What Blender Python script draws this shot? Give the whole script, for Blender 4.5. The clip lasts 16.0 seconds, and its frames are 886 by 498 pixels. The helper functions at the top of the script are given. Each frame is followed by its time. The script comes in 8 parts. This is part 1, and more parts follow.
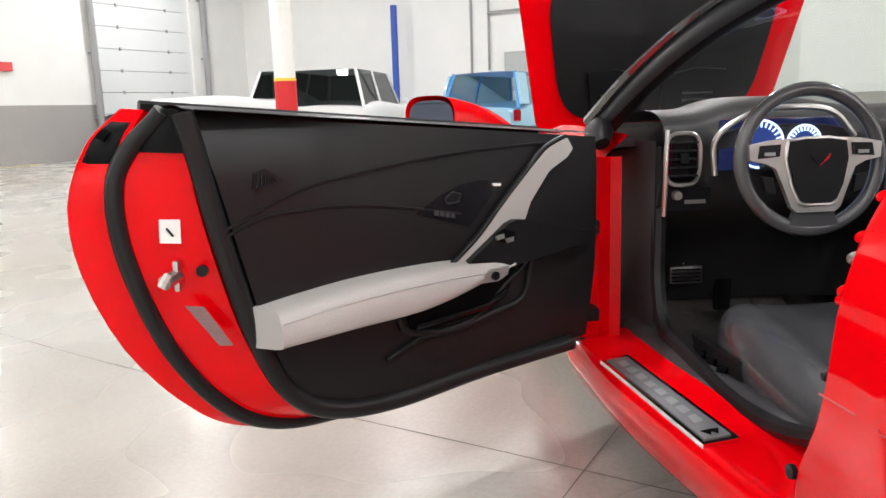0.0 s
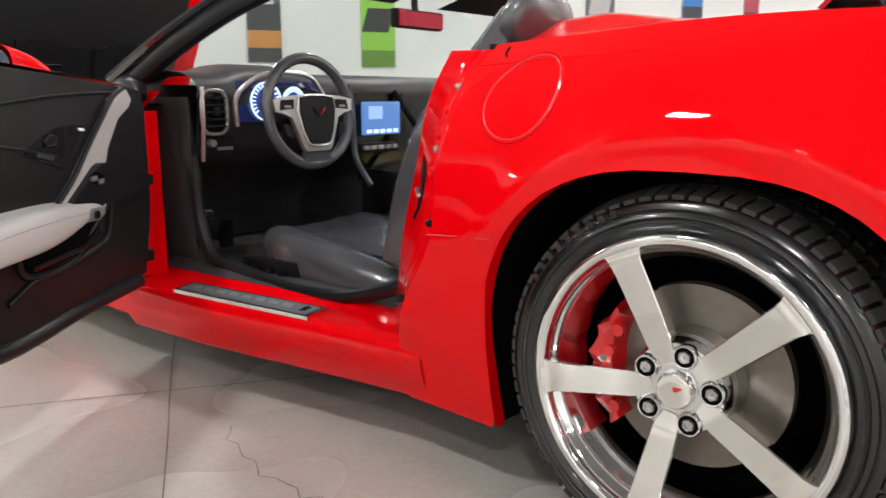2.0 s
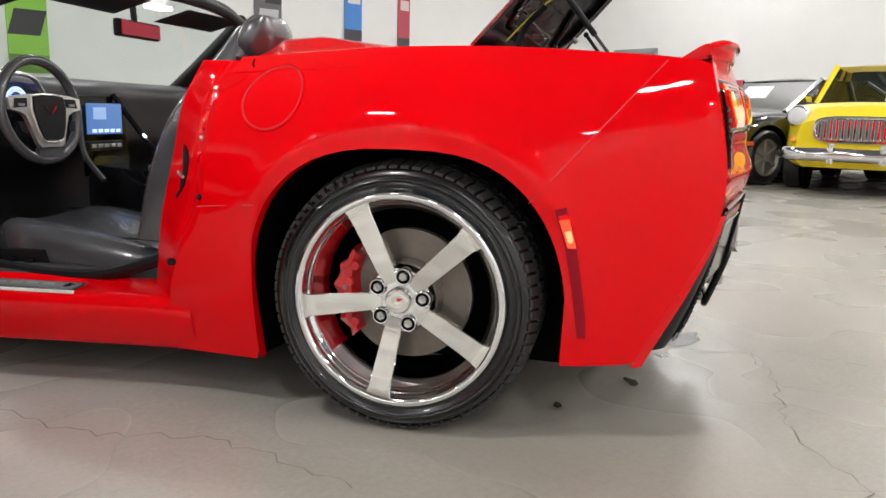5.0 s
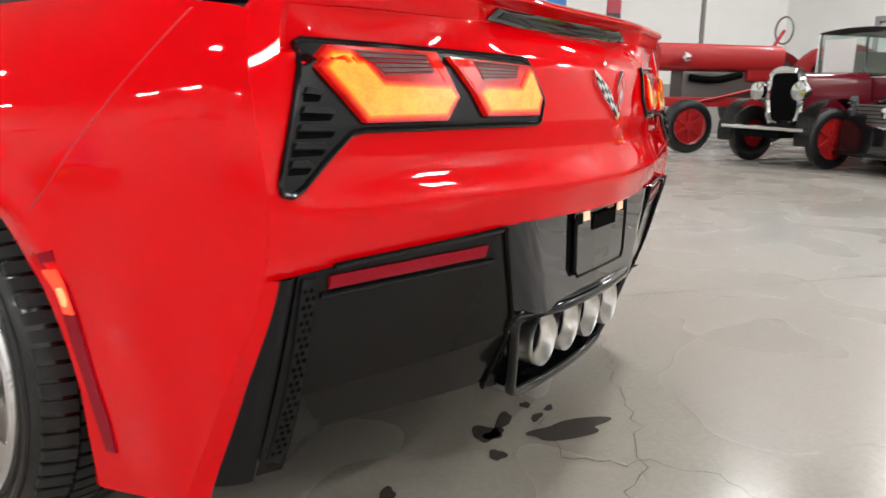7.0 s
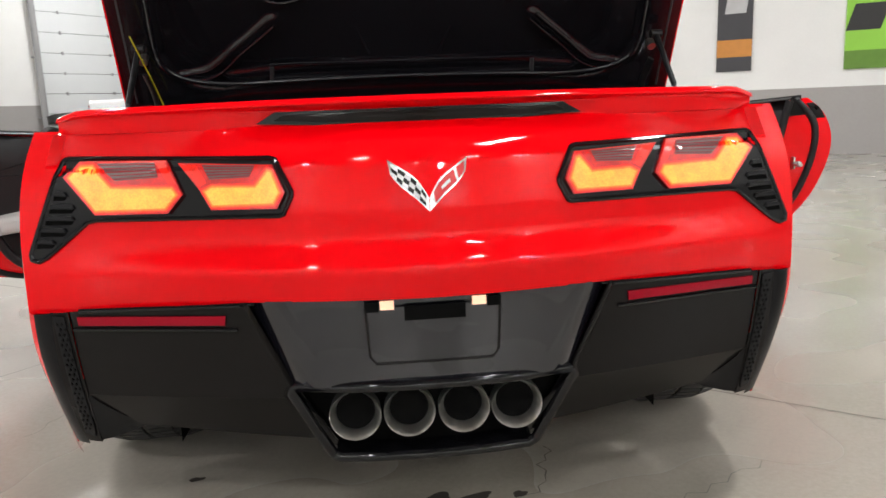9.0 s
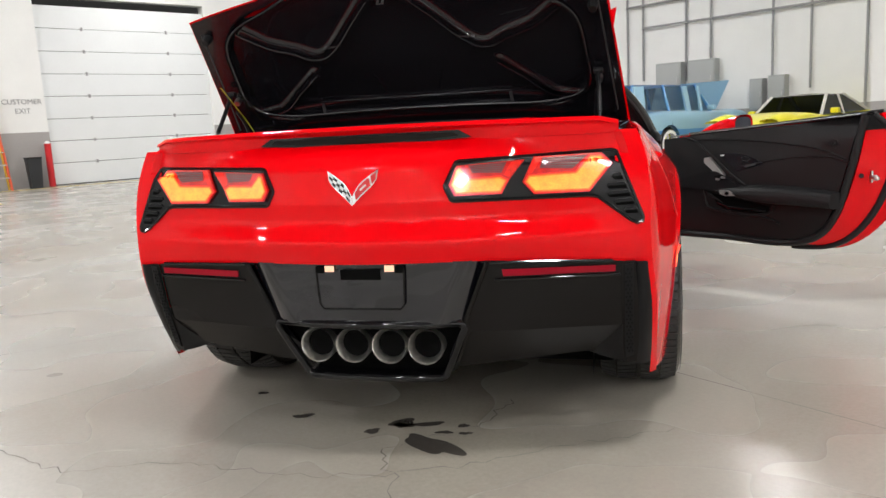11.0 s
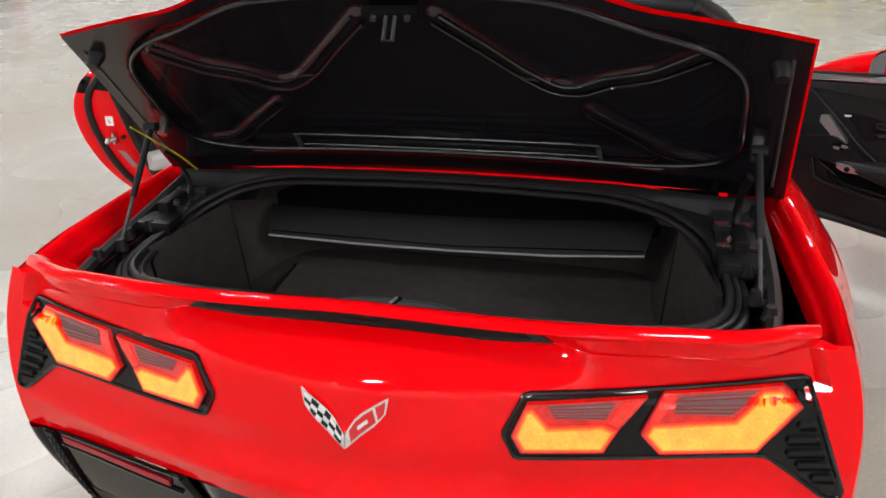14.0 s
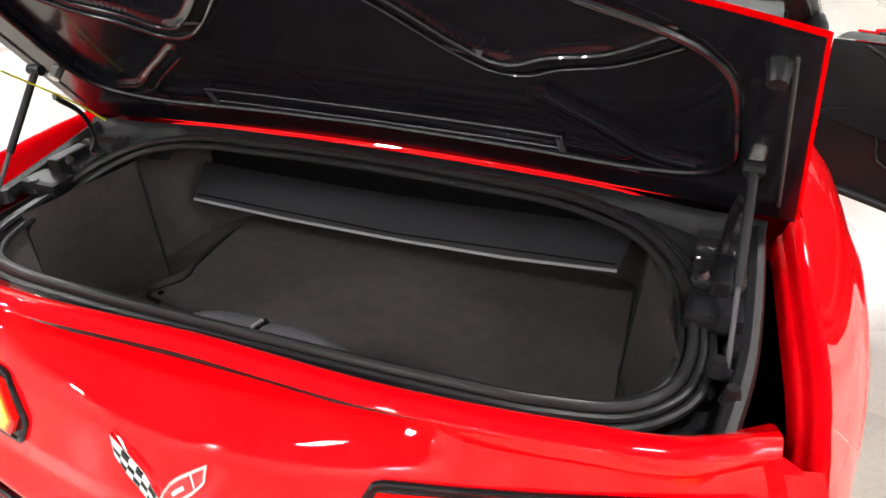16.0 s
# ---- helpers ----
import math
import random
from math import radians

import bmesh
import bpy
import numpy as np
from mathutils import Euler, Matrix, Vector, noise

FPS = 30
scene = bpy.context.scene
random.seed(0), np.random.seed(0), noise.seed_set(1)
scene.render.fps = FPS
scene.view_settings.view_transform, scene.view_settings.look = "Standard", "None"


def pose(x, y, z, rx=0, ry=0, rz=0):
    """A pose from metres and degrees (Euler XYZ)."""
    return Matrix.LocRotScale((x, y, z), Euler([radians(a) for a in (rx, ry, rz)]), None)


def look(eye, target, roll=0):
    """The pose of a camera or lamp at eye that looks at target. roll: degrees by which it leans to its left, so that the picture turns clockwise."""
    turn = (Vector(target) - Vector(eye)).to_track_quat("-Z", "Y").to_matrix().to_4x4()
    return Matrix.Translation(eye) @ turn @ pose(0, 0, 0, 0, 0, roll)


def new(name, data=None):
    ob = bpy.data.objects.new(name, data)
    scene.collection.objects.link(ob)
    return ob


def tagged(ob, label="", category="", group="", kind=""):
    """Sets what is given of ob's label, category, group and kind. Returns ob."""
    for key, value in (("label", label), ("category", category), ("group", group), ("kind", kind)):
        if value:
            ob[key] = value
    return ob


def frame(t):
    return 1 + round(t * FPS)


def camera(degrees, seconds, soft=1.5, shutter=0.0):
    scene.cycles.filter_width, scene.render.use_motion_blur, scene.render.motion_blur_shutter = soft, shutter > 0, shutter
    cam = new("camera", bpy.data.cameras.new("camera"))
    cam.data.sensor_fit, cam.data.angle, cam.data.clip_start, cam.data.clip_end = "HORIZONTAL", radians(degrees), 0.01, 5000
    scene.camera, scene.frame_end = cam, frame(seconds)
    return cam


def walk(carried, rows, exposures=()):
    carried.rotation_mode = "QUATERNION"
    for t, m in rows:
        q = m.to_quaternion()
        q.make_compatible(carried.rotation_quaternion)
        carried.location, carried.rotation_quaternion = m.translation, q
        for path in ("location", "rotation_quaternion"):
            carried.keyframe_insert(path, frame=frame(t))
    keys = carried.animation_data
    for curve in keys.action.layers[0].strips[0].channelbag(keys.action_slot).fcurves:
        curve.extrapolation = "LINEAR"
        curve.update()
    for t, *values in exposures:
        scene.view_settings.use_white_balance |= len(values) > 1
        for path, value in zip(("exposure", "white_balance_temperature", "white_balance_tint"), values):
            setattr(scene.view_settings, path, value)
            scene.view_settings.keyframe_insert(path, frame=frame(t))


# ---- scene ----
cam = camera(60.9, 16.0, shutter=0.2)
PATH = [
    (0, (-1.456, -0.336, 0.914), (-1.336, 1.628, 0.554), -1.8),
    (0.5, (-1.622, -0.398, 0.881), (-1.334, 1.548, 0.518), -1.8),
    (1, (-1.781, -0.47, 0.854), (-1.076, 1.364, 0.481), -1.3),
    (1.5, (-1.944, -0.503, 0.847), (-0.756, 1.057, 0.454), -0.6),
    (2, (-2.101, -0.443, 0.834), (-0.571, 0.779, 0.428), 0.1),
    (2.5, (-2.245, -0.4, 0.838), (-0.516, 0.515, 0.423), 0.7),
    (3, (-2.431, -0.391, 0.841), (-0.592, 0.279, 0.425), 1.2),
    (3.2, (-2.494, -0.376, 0.84), (-0.628, 0.216, 0.432), 1.4),
    (5.3, (-2.642, -0.622, 0.796), (-0.73, -0.157, 0.441), 1.4),
    (5.5, (-2.557, -0.712, 0.807), (-0.654, -0.222, 0.437), 1.2),
    (6, (-2.272, -0.97, 0.807), (-0.409, -0.348, 0.431), 1.2),
    (6.5, (-1.927, -1.231, 0.842), (-0.155, -0.401, 0.431), 1.0),
    (7, (-1.485, -1.455, 0.827), (0.148, -0.377, 0.413), 0.8),
    (7.5, (-1.036, -1.601, 0.861), (0.302, -0.169, 0.459), -0.6),
    (8, (-0.736, -1.804, 0.904), (0.116, -0.04, 0.505), -1.4),
    (8.5, (-0.407, -2.073, 0.953), (0.01, -0.16, 0.544), -2.1),
    (9, (-0.113, -2.32, 0.971), (0.072, -0.365, 0.593), -2.2),
    (9.2, (0.007, -2.4, 0.972), (0.1, -0.437, 0.597), -2.3),
    (11.3, (0.829, -2.929, 0.982), (0.292, -1.029, 0.661), -2.9),
    (11.5, (0.845, -2.94, 0.987), (0.288, -1.048, 0.656), -2.8),
    (12, (0.817, -2.892, 1.14), (0.234, -1.02, 0.745), -3.0),
    (12.5, (0.704, -2.734, 1.367), (0.125, -0.88, 0.889), -2.9),
    (13, (0.625, -2.472, 1.514), (0.085, -0.647, 0.897), -2.8),
    (13.5, (0.538, -2.124, 1.583), (0.037, -0.341, 0.829), -2.6),
    (14, (0.433, -1.806, 1.613), (-0.04, -0.068, 0.745), -2.4),
    (14.5, (0.396, -1.554, 1.604), (-0.059, 0.145, 0.651), -2.0),
    (15, (0.394, -1.412, 1.59), (-0.08, 0.25, 0.584), -1.6),
    (15.5, (0.425, -1.385, 1.586), (-0.086, 0.25, 0.552), -1.1),
    (16, (0.598, -1.391, 1.596), (-0.012, 0.204, 0.555), -0.5),
]
walk(cam, [(t, look(eye, target, roll)) for t, eye, target, roll in PATH],
     exposures=[(0.0, 0.35), (2.0, 0.22), (4.0, 0.03), (6.0, -0.08), (9.0, 0.05), (12.0, -0.05), (13.5, -0.05), (14.2, 0.10), (15.0, 0.75), (15.5, 1.0), (16.0, 0.95)])

# ---------- light ----------
world = bpy.data.worlds.new("hall_air")
scene.world = world
world.use_nodes = True
world.node_tree.nodes["Background"].inputs[0].default_value = (1.0, 0.98, 0.95, 1)
world.node_tree.nodes["Background"].inputs[1].default_value = 0.03

# the building stands at an angle to the car: A runs along the door wall, B across it
A = Vector((0.562, 0.827, 0.0)).normalized()
B = Vector((0.827, -0.562, 0.0)).normalized()
HALL = math.degrees(math.atan2(A.y, A.x)) - 90.0
WALL_B0, WALL_B1, WALL_A0, WALL_A1, CEIL = -18.3, 13.0, -14.0, 16.5, 7.0


def hall(b, a, z=0.0):
    """A place in the hall from metres across (b), along (a) and up."""
    return B * b + A * a + Vector((0, 0, z))


def hall_pose(b, a, z=0.0, turn=0.0):
    p = hall(b, a, z)
    return pose(p.x, p.y, p.z, 0, 0, HALL + turn)


# ---------- materials ----------
def shader(name, color, rough=0.5, metal=0.0, coat=0.0, grain=0.0, scale=40.0, bump=0.0, spec=0.5, emit=None, power=0.0, blotch=0.0, coat_ior=1.5):
    m = bpy.data.materials.new(name)
    m.use_nodes = True
    t = m.node_tree
    b = t.nodes["Principled BSDF"]
    b.inputs["Base Color"].default_value = (*color, 1)
    b.inputs["Roughness"].default_value = rough
    b.inputs["Metallic"].default_value = metal
    b.inputs["Specular IOR Level"].default_value = spec
    if coat:
        b.inputs["Coat Weight"].default_value = coat
        b.inputs["Coat Roughness"].default_value = 0.015
        b.inputs["Coat IOR"].default_value = coat_ior
    if emit:
        b.inputs["Emission Color"].default_value = (*emit, 1)
        b.inputs["Emission Strength"].default_value = power
    if grain or bump or blotch:
        co = t.nodes.new("ShaderNodeTexCoord")
        fine = t.nodes.new("ShaderNodeTexNoise")
        fine.inputs["Scale"].default_value = scale
        fine.inputs["Detail"].default_value = 6
        t.links.new(co.outputs["Object"], fine.inputs["Vector"])
        wide = t.nodes.new("ShaderNodeTexNoise")
        wide.inputs["Scale"].default_value = scale / 14
        wide.inputs["Detail"].default_value = 4
        t.links.new(co.outputs["Object"], wide.inputs["Vector"])
        if grain or blotch:
            add = t.nodes.new("ShaderNodeMath")
            add.operation = "MULTIPLY_ADD"
            t.links.new(wide.outputs["Fac"], add.inputs[0])
            add.inputs[1].default_value = blotch
            mul = t.nodes.new("ShaderNodeMath")
            mul.operation = "MULTIPLY_ADD"
            t.links.new(fine.outputs["Fac"], mul.inputs[0])
            mul.inputs[1].default_value = grain
            mul.inputs[2].default_value = 1 - 0.5 * grain - 0.5 * blotch
            t.links.new(mul.outputs[0], add.inputs[2])
            mix = t.nodes.new("ShaderNodeMix")
            mix.data_type, mix.blend_type = "RGBA", "MULTIPLY"
            mix.inputs[0].default_value = 1
            mix.inputs[6].default_value = (*color, 1)
            t.links.new(add.outputs[0], mix.inputs[7])
            t.links.new(mix.outputs[2], b.inputs["Base Color"])
        if bump:
            bn = t.nodes.new("ShaderNodeBump")
            bn.inputs["Strength"].default_value = bump
            bn.inputs["Distance"].default_value = 0.002
            t.links.new(fine.outputs["Fac"], bn.inputs["Height"])
            t.links.new(bn.outputs[0], b.inputs["Normal"])
    return m


def glass(name, color=(0.9, 0.95, 0.95), rough=0.0):
    m = bpy.data.materials.new(name)
    m.use_nodes = True
    t = m.node_tree
    t.nodes.remove(t.nodes["Principled BSDF"])
    tr, gl, mx, fr = (t.nodes.new(k) for k in ("ShaderNodeBsdfTransparent", "ShaderNodeBsdfGlossy", "ShaderNodeMixShader", "ShaderNodeFresnel"))
    tr.inputs[0].default_value = (*color, 1)
    gl.inputs["Roughness"].default_value = rough
    fr.inputs[0].default_value = 1.45
    t.links.new(fr.outputs[0], mx.inputs[0])
    t.links.new(tr.outputs[0], mx.inputs[1])
    t.links.new(gl.outputs[0], mx.inputs[2])
    t.links.new(mx.outputs[0], t.nodes["Material Output"].inputs[0])
    return m


def concrete():
    m = bpy.data.materials.new("polished_concrete")
    m.use_nodes = True
    t = m.node_tree
    b = t.nodes["Principled BSDF"]
    co = t.nodes.new("ShaderNodeTexCoord")

    def noise_tex(s, d, rough=0.6, dist=0.0):
        n = t.nodes.new("ShaderNodeTexNoise")
        n.inputs["Scale"].default_value, n.inputs["Detail"].default_value, n.inputs["Roughness"].default_value = s, d, rough
        n.inputs["Distortion"].default_value = dist
        n.noise_dimensions = "2D"
        off = t.nodes.new("ShaderNodeVectorMath")
        off.inputs[1].default_value = (31.37, 57.73, 0.0)
        t.links.new(co.outputs["Object"], off.inputs[0])
        t.links.new(off.outputs[0], n.inputs["Vector"])
        return n

    big, mid, scuff, fine = noise_tex(0.45, 1, 0.4), noise_tex(1.6, 1, 0.4), noise_tex(11.0, 5, 0.7), noise_tex(60, 5, 0.75)

    def spread(tex, lo, hi, a, b_):
        n = t.nodes.new("ShaderNodeMapRange")
        n.inputs[1].default_value, n.inputs[2].default_value, n.inputs[3].default_value, n.inputs[4].default_value = lo, hi, a, b_
        t.links.new(tex.outputs["Fac"], n.inputs[0])
        return n

    tone = t.nodes.new("ShaderNodeMix")
    tone.data_type = "RGBA"
    tone.inputs[6].default_value, tone.inputs[7].default_value = (0.330, 0.300, 0.250, 1), (0.400, 0.386, 0.352, 1)
    t.links.new(spread(big, 0.25, 0.75, 0.0, 1.0).outputs[0], tone.inputs[0])
    col = tone.outputs[2]
    for tex, lo, hi, a in ((mid, 0.1, 0.9, 0.97), (scuff, 0.1, 0.9, 0.95), (fine, 0.1, 0.9, 0.86)):
        mul = t.nodes.new("ShaderNodeMix")
        mul.data_type, mul.blend_type = "RGBA", "MULTIPLY"
        mul.inputs[0].default_value = 1.0
        t.links.new(col, mul.inputs[6])
        t.links.new(spread(tex, lo, hi, a, 2 - a).outputs[0], mul.inputs[7])
        col = mul.outputs[2]
    t.links.new(col, b.inputs["Base Color"])
    t.links.new(spread(mid, 0.25, 0.75, 0.22, 0.33).outputs[0], b.inputs["Roughness"])
    return m


RED = shader("red_paint", (0.80, 0.0006, 0.0040), 0.5, 0.0, 1.0, spec=0.0, coat_ior=1.33)
RED_IN = shader("red_paint_inside", (0.76, 0.0006, 0.0040), 0.5, coat=1.0, spec=0.0, coat_ior=1.32)
BLACK = shader("satin_black_plastic", (0.009, 0.009, 0.010), 0.38, grain=0.3, scale=300, bump=0.10, spec=0.18)
GLOSS = shader("gloss_black", (0.005, 0.005, 0.006), 0.07, coat=0.5, coat_ior=1.4, spec=0.2)
PLATEG = shader("gloss_plate_panel", (0.006, 0.006, 0.009), 0.06, coat=1.0, coat_ior=1.46, spec=0.3, grain=0.25, scale=14)
# lighter pink than the body: the seams' bright reflection as colour
SEAM = shader("shut_line_glint", (0.62, 0.05, 0.06), 0.3, coat=1.0, spec=0.3)
GREYP = shader("charcoal_bumper", (0.0095, 0.0085, 0.0081), 0.13, grain=0.15, scale=200, spec=0.14)
LAMPBLK = shader("lamp_housing_black", (0.004, 0.004, 0.005), 0.22, spec=0.25)
LEATHER = shader("black_leather", (0.0105, 0.0102, 0.0108), 0.42, grain=0.3, scale=420, bump=0.22, spec=0.22)
SEATL = shader("black_seat_leather", (0.060, 0.060, 0.065), 0.27, grain=0.35, scale=220, bump=0.30, coat=0.6)
GREYL = shader("light_grey_leather", (0.40, 0.385, 0.37), 0.5, grain=0.12, scale=260, bump=0.3)
CARPET = shader("black_carpet", (0.085, 0.076, 0.073), 0.95, grain=0.9, scale=420, bump=0.9, blotch=0.6, spec=0.1)
RUBBER = shader("tyre_rubber", (0.008, 0.008, 0.0085), 0.30, grain=0.4, scale=120, bump=0.25, blotch=0.4)
SIDEWALL = shader("dressed_tyre_sidewall", (0.006, 0.006, 0.0065), 0.26, grain=0.5, scale=90, bump=0.12, blotch=0.5, coat=0.35)
TREADM = shader("dry_tyre_tread", (0.022, 0.022, 0.022), 0.60, grain=0.5, scale=90, bump=0.3, blotch=0.3)
SEAL = shader("rubber_seal", (0.012, 0.012, 0.013), 0.38, grain=0.4, scale=150, spec=0.25)
CHROME = shader("chrome", (0.80, 0.80, 0.81), 0.06, 1.0, grain=0.05, scale=60)
STEEL = shader("brushed_steel", (0.55, 0.54, 0.53), 0.28, 1.0, grain=0.3, scale=150)
SILVER = shader("silver_trim", (0.60, 0.59, 0.57), 0.32, 0.85, grain=0.08, scale=200)
IRON = shader("cast_iron", (0.20, 0.19, 0.18), 0.5, 0.8, grain=0.4, scale=80, bump=0.3)
CALIPER = shader("red_caliper", (0.55, 0.004, 0.008), 0.3, coat=0.6)
# near-black for dark parts; also puts the shade of holes into the colour
DARK = shader("black_parts_and_shade", (0.004, 0.004, 0.004), 0.9, spec=0.03)
LIDBLK = shader("black_moulded_panel", (0.006, 0.006, 0.0085), 0.27, coat=0.45, coat_ior=1.45, spec=0.4, grain=0.25, scale=150, bump=0.05)
GREYG = shader("gloss_dark_grey_trim", (0.03, 0.03, 0.032), 0.10, coat=1.0, coat_ior=1.7)
SILLP = shader("grey_sill_plastic", (0.045, 0.045, 0.048), 0.40, grain=0.25, scale=300, bump=0.2, spec=0.3)
STRAP = shader("silver_grey_trim", (0.42, 0.41, 0.395), 0.35, grain=0.1, scale=240, bump=0.15)


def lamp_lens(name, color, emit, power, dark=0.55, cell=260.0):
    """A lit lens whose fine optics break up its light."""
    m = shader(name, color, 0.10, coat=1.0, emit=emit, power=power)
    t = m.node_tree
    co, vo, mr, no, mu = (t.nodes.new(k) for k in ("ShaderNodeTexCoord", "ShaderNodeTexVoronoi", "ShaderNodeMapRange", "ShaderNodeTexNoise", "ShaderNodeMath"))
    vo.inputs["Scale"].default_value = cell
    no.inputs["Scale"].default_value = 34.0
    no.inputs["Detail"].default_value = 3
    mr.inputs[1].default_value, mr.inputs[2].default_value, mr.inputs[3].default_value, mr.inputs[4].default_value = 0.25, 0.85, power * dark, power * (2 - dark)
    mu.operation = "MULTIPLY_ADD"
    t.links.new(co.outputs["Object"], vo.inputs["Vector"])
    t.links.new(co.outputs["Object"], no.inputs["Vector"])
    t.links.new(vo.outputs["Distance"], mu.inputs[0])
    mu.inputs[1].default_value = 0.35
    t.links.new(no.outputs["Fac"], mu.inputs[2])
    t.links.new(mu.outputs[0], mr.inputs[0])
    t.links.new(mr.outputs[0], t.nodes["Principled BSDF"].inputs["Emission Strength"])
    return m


LENS_RED = lamp_lens("red_lens", (0.30, 0.002, 0.003), (1.0, 0.006, 0.0), 0.30, 0.2)
LENS_DARK = shader("dark_red_reflector", (0.30, 0.002, 0.014), 0.25, spec=0.1, coat=0.15, grain=0.4, scale=500)
LENS_CLEAR = shader("grey_reverse_lens", (0.15, 0.085, 0.085), 0.12, coat=0.7, grain=0.6, scale=300)
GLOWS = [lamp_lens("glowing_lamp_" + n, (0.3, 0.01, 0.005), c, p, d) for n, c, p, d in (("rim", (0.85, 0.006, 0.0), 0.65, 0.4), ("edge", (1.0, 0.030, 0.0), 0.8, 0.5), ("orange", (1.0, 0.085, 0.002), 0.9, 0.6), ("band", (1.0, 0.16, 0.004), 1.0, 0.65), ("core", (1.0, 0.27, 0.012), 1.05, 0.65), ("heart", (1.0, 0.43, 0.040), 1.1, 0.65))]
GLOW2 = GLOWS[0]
AMBER = shader("lit_side_marker", (1.0, 0.1, 0.03), 0.3, emit=(1.0, 0.03, 0.012), power=1.5)
AMBERC = shader("bright_marker_core", (1.0, 0.5, 0.2), 0.3, emit=(1.0, 0.16, 0.07), power=1.6)
WIND = glass("clear_glass", (0.86, 0.93, 0.91))
TINT = glass("tinted_glass", (0.10, 0.12, 0.12))
# dark navy reflection of the wing mirrors, put into the glass colour
MIRROR = shader("mirror_dark_reflection", (0.09, 0.10, 0.14), 0.02, 1.0)
WHITE = shader("white_wall_paint", (0.80, 0.80, 0.78), 0.75, grain=0.06, scale=30, blotch=0.08)
GREYW = shader("grey_wall_band", (0.36, 0.345, 0.33), 0.7, grain=0.1, scale=30, blotch=0.12)
DOORW = shader("white_door_panel", (0.74, 0.76, 0.76), 0.5, grain=0.05, scale=20, blotch=0.08)
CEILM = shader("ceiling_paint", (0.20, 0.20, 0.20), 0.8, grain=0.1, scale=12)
CONC = concrete()
JOINT = shader("joint_filler", (0.13, 0.118, 0.105), 0.8, grain=0.5, scale=90)
STAIN = shader("oil_stain", (0.065, 0.058, 0.05), 0.25, grain=0.4, scale=40)
LAMPW = shader("lamp_diffuser", (1, 1, 1), 0.5, emit=(1.0, 0.97, 0.92), power=40.0)
STEELP = shader("grey_painted_steel", (0.30, 0.30, 0.30), 0.5, grain=0.1, scale=40)


# ---------- mesh helpers ----------
def part(name, bm, mat, parent=None, label="", smooth=False, sharp=0.7):
    me = bpy.data.meshes.new(name)
    bm.normal_update()
    bm.to_mesh(me)
    bm.free()
    me.materials.append(mat)
    if smooth:
        me.shade_smooth()
        me.set_sharp_from_angle(angle=sharp)
    ob = new(name, me)
    if parent:
        ob.parent = parent
    if label:
        ob["label"] = label
    return ob


def empty(name, m=None):
    ob = new(name)
    if m:
        ob.matrix_basis = m
    return ob


def box(cx, cy, cz, sx, sy, sz, bevel=0.0, bm=None, m=None):
    own = bm is None
    bm = bm or bmesh.new()
    r = bmesh.ops.create_cube(bm, size=1.0, matrix=(m or Matrix()) @ Matrix.LocRotScale((cx, cy, cz), None, (sx, sy, sz)))
    if bevel:
        vs = set(r["verts"])
        es = [e for e in bm.edges if e.verts[0] in vs and e.verts[1] in vs]
        bmesh.ops.bevel(bm, geom=es, offset=bevel, segments=2, affect="EDGES", profile=0.7)
    return bm


def tube(points, radius, sides=8, closed=False, bm=None, flat=1.0, caps=True):
    """A round bar along points; radius a number or one for each point."""
    bm = bm or bmesh.new()
    pts = [Vector(p) for p in points]
    n = len(pts)
    rads = [radius] * n if isinstance(radius, (int, float)) else radius
    rings = []
    side = None
    for i, p in enumerate(pts):
        d = (pts[(i + 1) % n] - pts[i - 1]) if closed or 0 < i < n - 1 else (pts[1] - pts[0] if i == 0 else pts[-1] - pts[-2])
        d.normalize()
        if side is None:
            side = d.orthogonal().normalized()
        side = (side - d * side.dot(d)).normalized()
        up = d.cross(side)
        rings.append([bm.verts.new(p + rads[i] * (math.cos(k * math.tau / sides) * side + flat * math.sin(k * math.tau / sides) * up)) for k in range(sides)])
    for i in range(n if closed else n - 1):
        a, b = rings[i], rings[(i + 1) % n]
        for k in range(sides):
            bm.faces.new((a[k], a[(k + 1) % sides], b[(k + 1) % sides], b[k]))
    if not closed and caps:
        bm.faces.new(rings[0][::-1])
        bm.faces.new(rings[-1])
    return bm


def grid(fn, nu, nv, bm=None, closed_u=False, thick=0.0):
    """A sheet of nu x nv faces over fn(u, v), both 0 to 1."""
    bm = bm or bmesh.new()
    vs = [[bm.verts.new(fn(i / nu, j / nv)) for j in range(nv + 1)] for i in range(nu if closed_u else nu + 1)]
    fs = []
    for i in range(nu):
        for j in range(nv):
            a, b = vs[i], vs[(i + 1) % len(vs)]
            fs.append(bm.faces.new((a[j], b[j], b[j + 1], a[j + 1])))
    if thick:
        bmesh.ops.solidify(bm, geom=fs, thickness=thick)
    return bm


def curve(keys):
    """A smooth curve of u (0 to 1) through keys of (u, values...)."""
    us = np.array([k[0] for k in keys], float)
    vals = np.array([k[1:] for k in keys], float)
    d = np.gradient(vals, us, axis=0) if len(us) > 2 else np.repeat((vals[1:] - vals[:-1]) / (us[1] - us[0]), 2, 0)

    def f(u):
        u = min(max(u, us[0]), us[-1])
        i = min(int(np.searchsorted(us, u, "right")) - 1, len(us) - 2)
        h = us[i + 1] - us[i]
        s = (u - us[i]) / h
        r = (2 * s**3 - 3 * s**2 + 1) * vals[i] + (s**3 - 2 * s**2 + s) * h * d[i] + (3 * s**2 - 2 * s**3) * vals[i + 1] + (s**3 - s**2) * h * d[i + 1]
        return r if len(r) > 1 else float(r[0])

    return f


